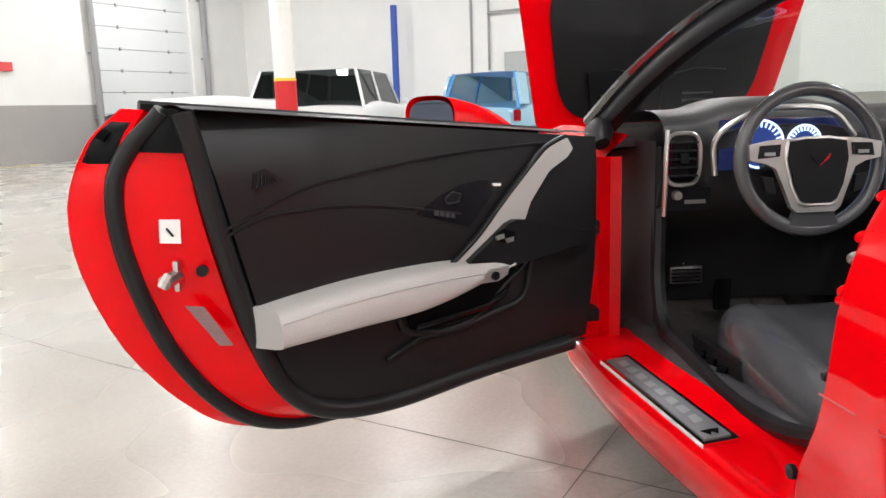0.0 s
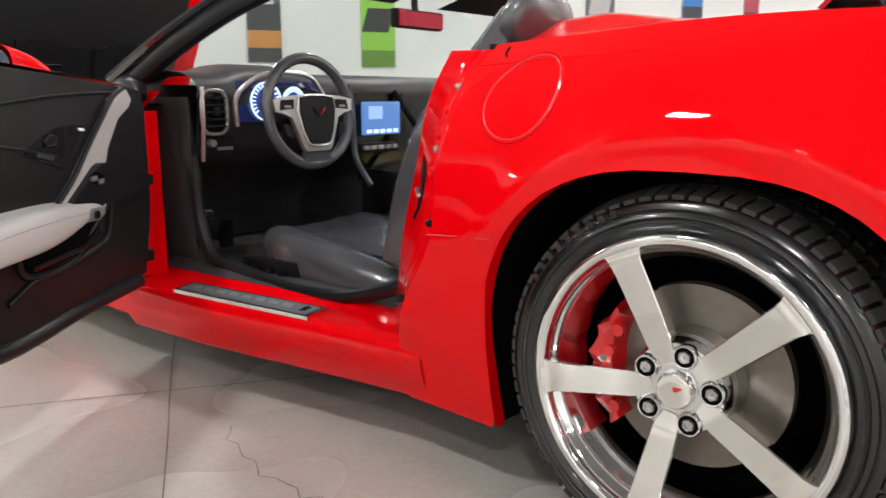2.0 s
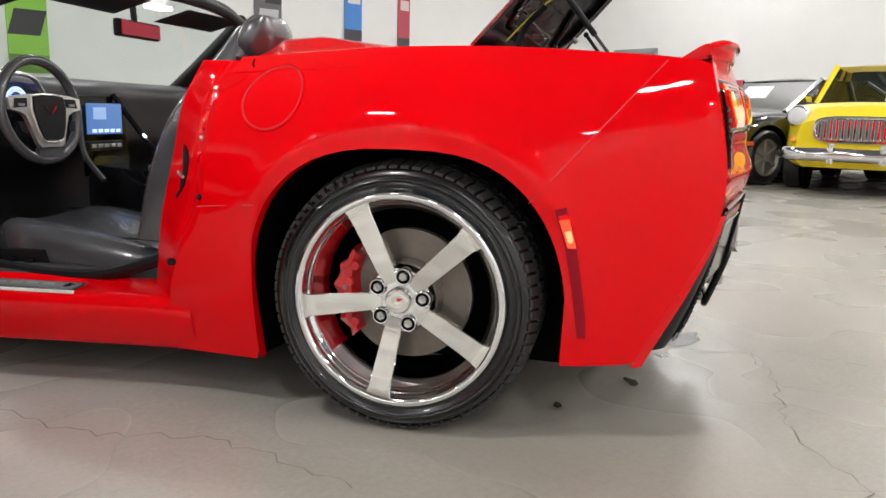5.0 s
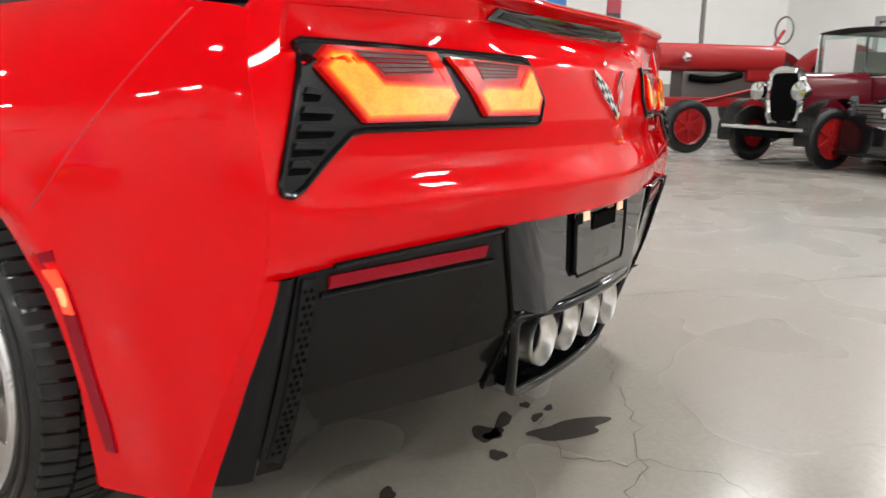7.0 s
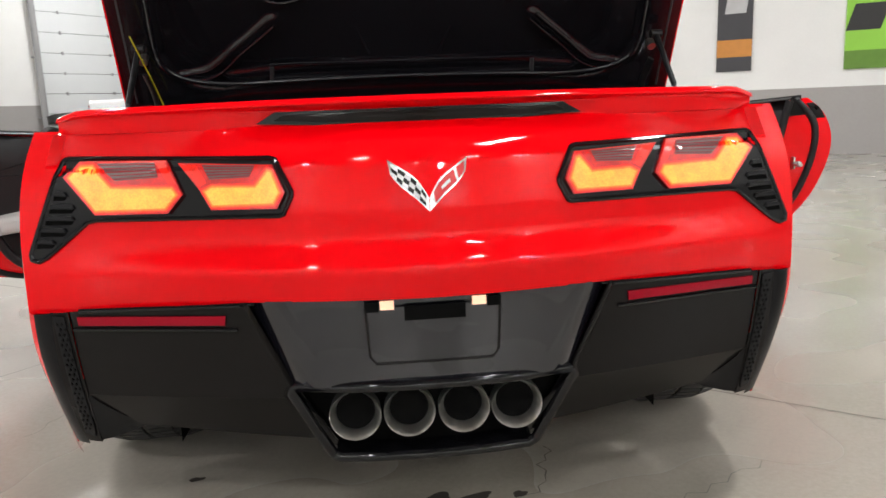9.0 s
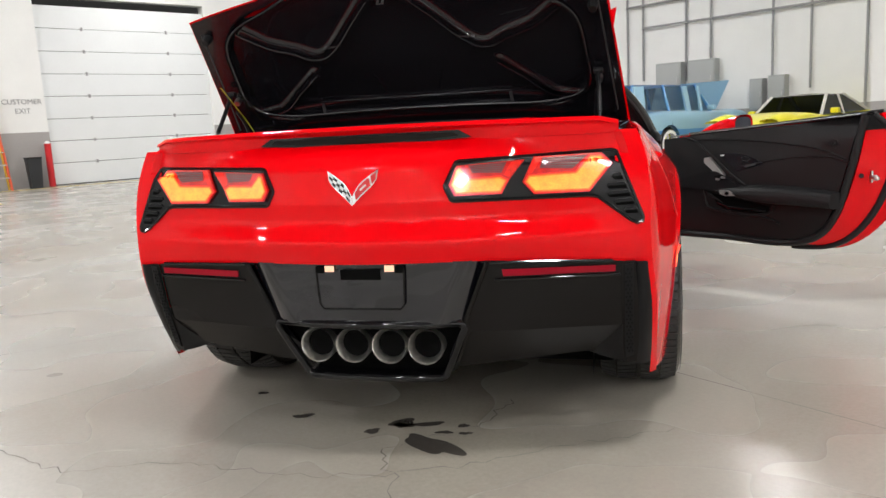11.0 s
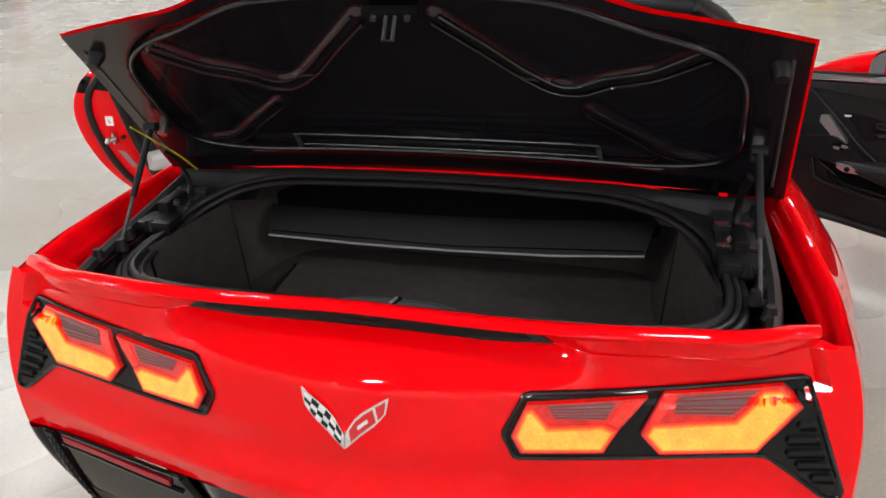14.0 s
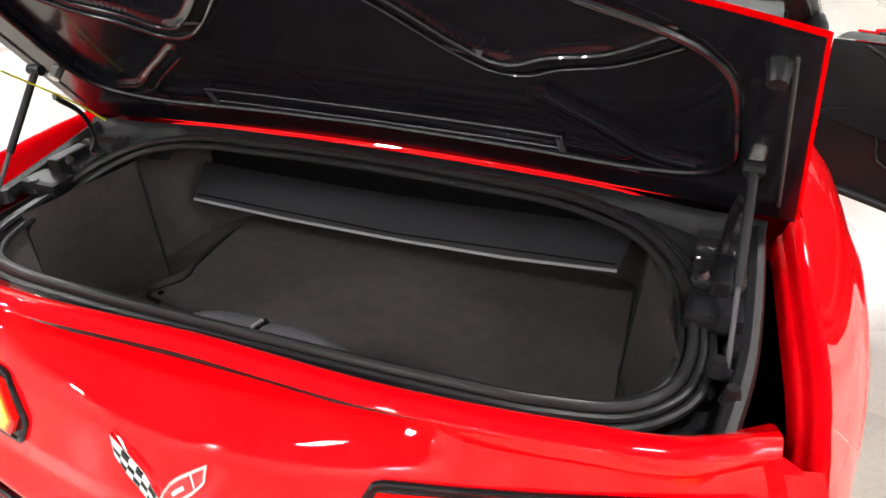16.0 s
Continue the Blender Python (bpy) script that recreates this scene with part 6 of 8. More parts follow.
for cx, cz, h in ((-0.725, 0.775, 0.12), (0.70, 0.775, 0.12)):
    v = part("air_vent", box(cx, 1.555, cz, 0.085, 0.03, h, 0.014), GLOSS, db, "black louvred air vent in a silver ring")
    part("vent_ring", tube([(cx + 0.045 * math.copysign(abs(math.cos(a)) ** 0.6, math.cos(a)), 1.540, cz + (h / 2 + 0.006) * math.copysign(abs(math.sin(a)) ** 0.6, math.sin(a))) for a in [k * math.tau / 28 for k in range(28)]], 0.0055, 6, closed=True), SILVER, v, smooth=True)
    for k in range(5):
        part("vent_louvre", box(cx, 1.537, cz - 0.042 + 0.021 * k, 0.074, 0.012, 0.005, 0.001), BLACK, v)
    part("vent_tab", box(cx, 1.530, cz + 0.002, 0.02, 0.012, 0.024, 0.003), BLACK, v)
lp = part("light_panel", box(-0.70, 1.565, 0.672, 0.115, 0.02, 0.062, 0.005), BLACK, db, "black light switch panel")
part("light_knob", lathe([(-0.018, 0.001), (-0.018, 0.011), (0.0, 0.013)], 16, "y"), SILVER, lp).location = (-0.735, 1.556, 0.682)
part("switch_bar", box(-0.685, 1.553, 0.664, 0.055, 0.006, 0.010, 0.001), SILVER, lp)
part("dash_end_strip", tube(path_of([(-0.768, 1.535, 0.85), (-0.772, 1.53, 0.76), (-0.768, 1.55, 0.63)], 12), 0.006, 6), SILVER, db, smooth=True)
st = part("dash_pod", grid(lambda u, v: Vector((-0.20 + 0.30 * u, 1.49 - 0.03 * v + 0.02 * u, 0.83 - 0.30 * v)), 8, 8, thick=0.03), GLOSS, db, "gloss black centre stack", smooth=True)
scr = part("touch_screen", box(-0.10, 1.440, 0.745, 0.19, 0.012, 0.115, 0.004), shader("lit_touch_screen", (0.02, 0.05, 0.15), 0.15, emit=(0.20, 0.42, 0.95), power=0.5), db, "lit blue touch screen")
for k in range(5):
    part("screen_icon", box(-0.168 + 0.034 * k, 1.4325, 0.700, 0.022, 0.002, 0.012), ice_lit, scr)
part("screen_icon", box(-0.135, 1.4325, 0.765, 0.07, 0.002, 0.045), shader("screen_panel", (0.3, 0.45, 0.7), 0.3, emit=(0.35, 0.55, 0.95), power=0.55), scr)
part("radio_panel", box(-0.13, 1.425, 0.645, 0.20, 0.02, 0.035, 0.004), BLACK, db)
for k in range(5):
    part("radio_button", box(-0.205 + 0.036 * k, 1.412, 0.645, 0.026, 0.008, 0.014, 0.002), SILVER, db)
part("stack_trim", tube(path_of([(-0.235, 1.46, 0.86), (-0.25, 1.43, 0.75), (-0.27, 1.40, 0.62), (-0.30, 1.30, 0.53)], 16), 0.010, 6), SILLP, db, smooth=True)
part("stack_trim", tube(path_of([(0.03, 1.50, 0.84), (0.08, 1.44, 0.72), (0.07, 1.30, 0.58), (0.04, 1.15, 0.52)], 16), 0.012, 6), GLOSS, db, smooth=True)
con = part("centre_console", grid(lambda u, v: Vector((-0.20 + 0.40 * (0.5 - 0.5 * math.cos(u * math.pi)), 0.60 + 0.85 * v, 0.30 + 0.23 * min(1, 3 * math.sin(u * math.pi)) + 0.04 * v)), 12, 10), GLOSS, car, "gloss black centre console", smooth=True)
part("console_cap", box(-0.0, 0.80, 0.545, 0.20, 0.34, 0.05, 0.018), SEATL, con)
part("gear_lever", tube([(-0.02, 1.20, 0.55), (-0.025, 1.17, 0.62), (-0.025, 1.16, 0.665)], [0.018, 0.014, 0.027], 12), SEATL, con, smooth=True)
part("gear_plate", box(-0.02, 1.20, 0.566, 0.10, 0.16, 0.012, 0.004), SILVER, con)

# steering wheel
sw_at = Matrix.Translation((-0.474, 1.395, 0.775)) @ Matrix.Rotation(radians(8), 4, "X")
wheel_ob = empty("steering_wheel", sw_at @ Matrix.Rotation(radians(-14), 4, "X"))
wheel_ob.parent = car
wheel_ob["label"] = "black leather steering wheel with silver spokes"
part("rim", tube([(0.168 * math.cos(k * math.tau / 64), 0, 0.165 * math.sin(k * math.tau / 64)) for k in range(64)], 0.0175, 12, closed=True), SEATL, wheel_ob, smooth=True)
pad = [(-0.066, 0.040), (-0.03, 0.046), (0.03, 0.046), (0.066, 0.040), (0.071, 0.0), (0.058, -0.060), (0.042, -0.094), (0.028, -0.102), (-0.028, -0.102), (-0.042, -0.094), (-0.058, -0.060), (-0.071, 0.0)]
yz = lambda x, z, h: Vector((x, 0.012 - h, z))
part("airbag_pad", prism(pad, 0.052, 0.05, yz, 2), BLACK, wheel_ob, smooth=True)
frame_ = [(-0.160, 0.036), (-0.110, 0.046), (-0.07, 0.049), (0.07, 0.049), (0.110, 0.046), (0.160, 0.036), (0.157, 0.000), (0.120, -0.008), (0.096, -0.020), (0.081, -0.056), (0.060, -0.112), (0.046, -0.124), (-0.046, -0.124), (-0.060, -0.112), (-0.081, -0.056), (-0.096, -0.020), (-0.120, -0.008), (-0.157, 0.000)]
part("spoke_frame", prism(frame_, 0.038, 0.016, yz, 1), SILVER, wheel_ob, "satin silver spoke frame", smooth=True)
part("pad_bezel", tube([yz(x * 1.04, z * 1.04, 0.042) for x, z in pad], 0.005, 6, closed=True), SILVER, wheel_ob)
for sg in (-1, 1):
    part("button_pod", prism([(sg * 0.085, 0.036), (sg * 0.135, 0.034), (sg * 0.140, 0.004), (sg * 0.088, 0.008)], 0.041, 0.008, yz, 1), BLACK, wheel_ob)
    part("rocker_button", prism([(sg * 0.10, 0.018), (sg * 0.125, 0.018), (sg * 0.125, 0.010), (sg * 0.10, 0.010)], 0.044, 0.004, yz, 0), STEELP, wheel_ob)
    part("lower_pod", prism([(sg * 0.100, -0.040), (sg * 0.128, -0.036), (sg * 0.118, -0.072), (sg * 0.094, -0.080)], 0.034, 0.014, yz, 1), BLACK, wheel_ob)
    part("badge_wing", prism([(0, -0.018), (sg * 0.026, 0.012), (sg * 0.022, 0.000), (sg * 0.008, -0.010)], 0.056, 0.005, yz, 0), CHROME if sg < 0 else CALIPER, wheel_ob)
part("lower_spoke", prism([(-0.046, -0.120), (0.046, -0.120), (0.060, -0.156), (-0.060, -0.156)], 0.030, 0.018, yz, 1), SILLP, wheel_ob, "dark lower spoke")
part("column", tube([(0, 0.02, 0), (0, 0.16, -0.01)], 0.045, 14), BLACK, wheel_ob)
part("stalk", tube([(-0.03, 0.06, 0.01), (-0.14, 0.055, 0.022)], [0.010, 0.014], 10), BLACK, wheel_ob, "black indicator stalk", smooth=True)

# pedals, footwell
part("footwell", grid(lambda u, v: Vector((-0.78 + 0.56 * u, 1.70 + 0.45 * v, 0.20 + 0.25 * v * v)), 4, 6), CARPET, car)
part("cabin_floor", box(0, 1.10, 0.195, 1.50, 1.25, 0.02), CARPET, car)
part("kick_panel", grid(lambda u, v: Vector((-0.775, 1.60 + 0.5 * u, 0.20 + 0.62 * v)), 3, 3), SILLP, car)
part("kick_panel", grid(lambda u, v: Vector((0.775, 1.60 + 0.5 * u, 0.20 + 0.62 * v)), 3, 3), SILLP, car)
part("firewall", grid(lambda u, v: Vector((-0.78 + 1.56 * u, 2.12 - 0.1 * v, 0.20 + 0.66 * v)), 4, 4), CARPET, car)
pd = part("brake_pedal", box(-0.575, 1.885, 0.395, 0.105, 0.02, 0.055, 0.008, m=Matrix()), STEEL, car, "ribbed steel brake pedal")
for k in range(4):
    part("pedal_rib", box(-0.575, 1.873, 0.377 + 0.012 * k, 0.09, 0.006, 0.004, 0.001), BLACK, pd)
part("pedal_arm", tube([(-0.575, 1.895, 0.41), (-0.575, 1.97, 0.62)], 0.012, 8), BLACK, pd)
pa = part("throttle_pedal", box(-0.435, 1.93, 0.36, 0.05, 0.02, 0.19, 0.006), BLACK, car, "long dark throttle pedal")

# seats
def seat(sg):
    s = empty("seat")
    s.parent = car
    s["label"] = "black leather bucket seat with stitched bolsters"
    cx = sg * 0.455

    def cushion(u, v):
        a, b = u * math.tau, (v - 0.5) * math.pi
        p = lambda c, e: math.copysign(abs(c) ** e, c)
        x, y = 0.262 * p(math.cos(a), 0.55) * p(math.cos(b), 0.5), 0.350 * p(math.sin(a), 0.55) * p(math.cos(b), 0.5)
        z = 0.315 + 0.105 * p(math.sin(b), 0.6) + 0.05 * (y / 0.35)
        if b > 0:
            z -= 0.045 * math.exp(-((x / 0.14) ** 4)) * math.exp(-(((y - 0.02) / 0.33) ** 6))
        return Vector((cx + x, 1.12 + y, z))

    part("cushion", grid(cushion, 40, 24, closed_u=True), SEATL, s, smooth=True)
    part("seat_base", box(cx, 1.10, 0.225, 0.46, 0.56, 0.08, 0.02), BLACK, s)
    for k in (-0.42, 0.42):
        part("seat_seam", tube(path_of([(cx + 0.36 * k, 0.86, 0.385), (cx + 0.38 * k, 1.10, 0.392), (cx + 0.36 * k, 1.34, 0.425), (cx + 0.30 * k, 1.44, 0.425)], 20), 0.0035, 6), GREYP, s)
    part("switch_plate", prism([(1.18, 0.30), (1.42, 0.29), (1.44, 0.345), (1.20, 0.355)], 0.012, 0.02, lambda y, z, h: Vector((cx + sg * (0.262 + h), y, z)), 0), BLACK, s, "black seat switch panel")
    for k in range(3):
        part("seat_switch", tube([(cx + sg * 0.275, 1.23 + 0.06 * k, 0.318), (cx + sg * 0.285, 1.25 + 0.06 * k, 0.318)], 0.012, 8), GLOSS, s)

    def back(u, v):
        a = u * math.tau
        c, s_ = math.cos(a), math.sin(a)
        hw = curve([(0, 0.225), (0.35, 0.245), (0.62, 0.225), (0.80, 0.155), (1.0, 0.105)])(v)
        th = curve([(0, 0.085), (0.4, 0.10), (0.7, 0.075), (1.0, 0.045)])(v)
        y = 0.82 - 0.20 * v - 0.03 * v * v
        x = hw * math.copysign(abs(c) ** 0.55, c)
        bol = 0.05 * (abs(x) / hw) ** 3 * (1 - v) * (1 if s_ > 0 else 0)
        return Vector((cx + x, y + th * math.copysign(abs(s_) ** 0.7, s_) + bol, 0.40 + 0.635 * v + 0.02 * math.sin(v * math.pi)))

    bm = grid(back, 36, 22, closed_u=True)
    bm.faces.new([v for v in bm.verts if abs(v.co.z - max(w.co.z for w in bm.verts)) < 1e-4])
    part("backrest", bm, SEATL, s, smooth=True)
    part("headrest", grid(lambda u, v: (lambda a, k: Vector((cx + 0.135 * k * math.copysign(abs(math.cos(a)) ** 0.6, math.cos(a)), 0.585 + 0.045 * k * math.copysign(abs(math.sin(a)) ** 0.6, math.sin(a)) - 0.02 * v, 0.93 + 0.14 * v)))(u * math.tau, math.sin(math.pi * (0.12 + 0.80 * v)) ** 0.4), 28, 12, closed_u=True), SEATL, s, "padded black headrest", smooth=True)
    return s


seat(-1)
seat(1)
part("door_opening_seal", tube(path_of([(-0.745, 1.66, 0.80), (-0.755, 1.62, 0.62), (-0.765, 1.585, 0.42), (-0.768, 1.53, 0.335), (-0.765, 1.42, 0.318), (-0.745, 0.90, 0.318), (-0.735, 0.72, 0.40), (-0.730, 0.63, 0.60), (-0.725, 0.56, 0.88)], 60), 0.020, 8), SEAL, car, "thick black rubber seal round the doorway", smooth=True)

# ---------- things along the walls ----------
def wall_thing(name, label, cat, b, a, z=0.0, turn=0.0):
    ob = empty(name, hall_pose(b, a, z, turn))
    return tagged(ob, label, cat)


def picture(b, a, z0, w, h, turn, base, shapes, label, cat="poster"):
    p = wall_thing("poster", label, cat, b, a, z0, turn)
    part("sheet", box(0, 0, h / 2, w, 0.02, h, 0.003), shader("poster_sheet", base, 0.5, blotch=0.3, grain=0.1, scale=6), p)
    for k, (x0, y0, x1, y1, col, lean) in enumerate(shapes):
        part("printed_shape", prism([(x0 * w, y0 * h), (x1 * w, y0 * h), ((x1 + lean) * w, y1 * h), ((x0 + lean) * w, y1 * h)], 0.012 + 0.0015 * k, 0.003, lambda x, z, hh: Vector((x, -hh, z)), 0), shader("poster_ink", col, 0.5, grain=0.3, scale=9, blotch=0.5), p)
    return p


N = 11.0 - 0.02
picture(1.27, N, 1.25, 0.56, 2.2, 0, (0.28, 0.60, 0.06), [(-0.5, 0.25, 0.3, 0.42, (0.02, 0.02, 0.02), 0.2), (-0.2, 0.6, 0.5, 0.72, (0.5, 0.5, 0.45), 0.1), (-0.5, 0.0, 0.5, 0.12, (0.12, 0.25, 0.03), 0.0)], "tall green motoring poster on the white wall")
picture(-0.55, N, 1.30, 0.52, 2.2, 0, (0.05, 0.05, 0.055), [(-0.5, 0.10, 0.5, 0.22, (0.6, 0.25, 0.05), 0.0), (-0.3, 0.40, 0.3, 0.55, (0.5, 0.5, 0.5), 0.1), (-0.5, 0.6, 0.5, 0.9, (0.10, 0.18, 0.6), 0.0)], "tall dark motoring poster on the white wall")
picture(5.3, N, 2.0, 0.56, 2.0, 0, (0.12, 0.12, 0.12), [(-0.4, 0.1, 0.3, 0.3, (0.5, 0.5, 0.5), 0.1), (-0.1, 0.35, 0.5, 0.6, (0.03, 0.03, 0.03), 0.0)], "tall grey photo poster on the white wall")
picture(7.2, N, 1.9, 0.42, 2.0, 0, (0.05, 0.22, 0.6), [(-0.5, 0.0, 0.5, 0.25, (0.05, 0.05, 0.06), 0.0), (-0.3, 0.5, 0.4, 0.7, (0.7, 0.7, 0.7), 0.0)], "tall blue motoring poster on the white wall")
picture(8.5, N, 1.9, 0.32, 2.0, 0, (0.45, 0.06, 0.09), [(-0.5, 0.0, 0.5, 0.22, (0.05, 0.05, 0.06), 0.0), (-0.3, 0.5, 0.4, 0.6, (0.7, 0.6, 0.6), 0.0)], "tall red motoring poster on the white wall")
picture(WALL_B0 + 0.02, 0.95, 1.42, 1.85, 2.35, 90, (0.10, 0.34, 0.66), [(-0.5, 0.70, 0.5, 0.85, (0.75, 0.80, 0.85), 0.0), (-0.1, 0.38, 0.42, 0.55, (0.62, 0.20, 0.10), 0.0), (-0.5, 0.0, 0.5, 0.07, (0.05, 0.06, 0.08), 0.0), (0.0, 0.08, 0.38, 0.34, (0.55, 0.60, 0.65), 0.0)], "large blue poster of a car front on the white wall")

ladder = wall_thing("step_ladder", "orange fibreglass step ladder with silver treads, folded against the wall", "ladder", WALL_B0 + 0.45, 1.92, 0, 90)
orange = shader("orange_fibreglass", (0.72, 0.10, 0.03), 0.45)
for s in (-1, 1):
    part("rail", tube([(s * 0.34, -0.10, 0.0), (s * 0.20, 0.25, 2.35)], 0.030, 6), orange, ladder)
    part("back_leg", tube([(s * 0.36, 0.30, 0.0), (s * 0.20, 0.29, 2.30)], 0.022, 6), orange if s < 0 else shader("yellow_leg", (0.75, 0.45, 0.03), 0.5), ladder)
for k in range(7):
    z = 0.30 + 0.30 * k
    part("tread", box(0, -0.10 + 0.35 * z / 2.35, z, 2 * (0.34 - 0.14 * z / 2.35), 0.09, 0.03, 0.004), STEEL, ladder)
part("top_cap", box(0, 0.26, 2.37, 0.46, 0.16, 0.05, 0.01), orange, ladder)

can = wall_thing("waste_bin", "black tapered plastic waste bin by the wall", "bin", WALL_B0 + 0.35, 2.83, 0, 90)
bm = lathe([(0.0, 0.001), (0.0, 0.17), (0.70, 0.22), (0.72, 0.235), (0.74, 0.235), (0.74, 0.21)], 4, "z")
for v in bm.verts:
    v.co = Matrix.Rotation(math.pi / 4, 3, "Z") @ v.co
part("bin_body", bm, shader("black_bin_plastic", (0.02, 0.022, 0.025), 0.5), can)
part("bin_rim", box(0, 0, 0.735, 0.34, 0.34, 0.02, 0.006), BLACK, can)
post = wall_thing("bollard", "slim red steel bollard beside the roll-up door", "bollard", WALL_B0 + 0.25, 3.22, 0)
part("post", tube([(0, 0, 0), (0, 0, 1.05)], 0.075, 16), shader("bollard_red", (0.60, 0.015, 0.02), 0.45), post)
part("post_cap", lathe([(1.05, 0.078), (1.10, 0.05), (1.115, 0.001)], 16, "z"), WHITE, post)
bag = wall_thing("tool_trolley", "dark wheeled tool stand with a pale bucket", "trolley", WALL_B0 + 0.8, 1.15, 0, 90)
part("frame", tube([(-0.2, 0, 0.1), (-0.2, 0, 0.85), (0.2, 0, 0.85), (0.2, 0, 0.1)], 0.03, 8), BLACK, bag)
part("bucket", lathe([(0.02, 0.001), (0.02, 0.16), (0.36, 0.20), (0.38, 0.19)], 20, "z"), WHITE, bag)
part("yellow_cover", grid(lambda u, v: Vector((0.26 * math.cos(u * math.tau) * math.sin(math.pi * (0.1 + 0.85 * v)), 0.2 * math.sin(u * math.tau) * math.sin(math.pi * (0.1 + 0.85 * v)), 0.75 + 0.55 * v)), 16, 8, closed_u=True), shader("yellow_cloth", (0.75, 0.66, 0.03), 0.7), bag, smooth=True)
def words(b, a, z, text, size, turn, mat, label):
    c = bpy.data.curves.new("wall_lettering", "FONT")
    c.body, c.size, c.align_x, c.extrude = text, size, "CENTER", 0.002
    c.materials.append(mat)
    o = new("wall_lettering", c)
    o.matrix_basis = hall_pose(b, a, z, turn) @ pose(0, 0, 0, 90, 0, 0)
    return tagged(o, label, "lettering")


grey_ink = shader("grey_lettering", (0.28, 0.28, 0.28), 0.6)
words(WALL_B0 + 0.01, 2.84, 2.02, "CUSTOMER", 0.17, 90, grey_ink, "grey lettering painted on the white wall")
words(WALL_B0 + 0.01, 2.84, 1.80, "EXIT", 0.17, 90, grey_ink, "grey lettering painted on the white wall")
ex = wall_thing("exit_sign", "small red and white exit sign on the wall", "sign", WALL_B0 + 0.05, 8.95, 2.2, 90)
part("sign_body", box(0, 0, 0, 0.30, 0.05, 0.20, 0.006), shader("red_sign", (0.70, 0.08, 0.08), 0.5), ex)

# columns and pipes
col = wall_thing("column", "round hall column painted red below and white above", "column", 0, 0)
p0 = Vector((-2.95, 10.75, 0))
col.matrix_basis = pose(p0.x, p0.y, 0)
part("red_foot", tube([(0, 0, 0), (0, 0, 1.42)], 0.155, 28), shader("column_red", (0.62, 0.012, 0.018), 0.4), col, smooth=True)
part("white_shaft", tube([(0, 0, 1.42), (0, 0, CEIL)], 0.150, 28), WHITE, col, smooth=True)
part("yellow_band", tube([(0, 0, 1.40), (0, 0, 1.44)], 0.158, 28), shader("yellow_band", (0.8, 0.6, 0.05), 0.5), col)
for a in (11.15, 14.75):
    t = wall_thing("downpipe", "grey steel downpipe beside the roll-up door", "pipe", WALL_B0 + 0.16, a)
    part("pipe", tube([(0, 0, 0), (0, 0, CEIL)], 0.085, 12), STEELP, t, smooth=True)
    for z in (1.0, 2.6, 4.2):
        part("bracket", box(-0.06, 0, z, 0.12, 0.22, 0.04, 0.004), STEELP, t)
bl = wall_thing("blue_post", "upright blue painted steel post by the wall", "post", -12.55, WALL_A1 - 0.35)
part("post", box(0, 0, 1.85, 0.13, 0.13, 3.7, 0.008), shader("blue_paint", (0.03, 0.09, 0.42), 0.45), bl)
for b, z0, z1 in ((-10.4, 1.4, 6.8), (-9.9, 1.9, 6.8), (-8.6, 1.8, 6.8), (-7.9, 1.8, 6.8), (-6.3, 0.8, 6.8), (-5.4, 1.4, 6.8), (-4.2, 0.0, 6.8)):
    t = wall_thing("conduit", "thin grey electrical conduit on the wall", "pipe", b, WALL_A1 - 0.05)
    part("pipe", tube([(0, 0, z0), (0, 0, z1)], 0.03, 8), STEELP, t, smooth=True)
for z, b0, b1 in ((3.9, -10.4, -5.4), (3.3, -9.9, -4.2)):
    t = wall_thing("conduit", "thin grey electrical conduit on the wall", "pipe", (b0 + b1) / 2, WALL_A1 - 0.10)
    part("pipe", tube([((b0 - b1) / 2, 0, z), ((b1 - b0) / 2, 0, z)], 0.03, 8), STEELP, t, smooth=True)
for b, w, z, h in ((-9.0, 0.75, 1.35, 0.95), (-8.05, 0.75, 1.35, 0.95), (-6.6, 0.32, 0.95, 0.75), (-6.1, 0.4, 0.85, 0.9)):
    t = wall_thing("switch_cabinet", "grey steel electrical cabinet on the wall", "electrical box", b, WALL_A1 - 0.14, z)
    part("case", box(0, 0, h / 2, w, 0.24, h, 0.01), shader("cabinet_grey", (0.36, 0.37, 0.36), 0.5), t)
    part("case_door", box(0, -0.125, h / 2, w * 0.9, 0.015, h * 0.9, 0.004), shader("cabinet_door_grey", (0.40, 0.41, 0.40), 0.5), t)
    part("case_handle", box(w * 0.36, -0.138, h / 2, 0.02, 0.02, 0.12, 0.003), STEEL, t)
of = wall_thing("door_7", "white office door with a grey frame", "door", WALL_B1 - 0.03, 8.2, 0, -90)
tagged(of, kind="structure")
part("door_leaf", box(0, 0, 1.1, 0.90, 0.05, 2.15, 0.004), DOORW, of)
for x, z, sx, sz in ((-0.50, 1.13, 0.10, 2.30), (0.50, 1.13, 0.10, 2.30), (0, 2.26, 1.10, 0.10)):
    part("door_frame", box(x, -0.02, z, sx, 0.08, sz, 0.004), STEELP, of)

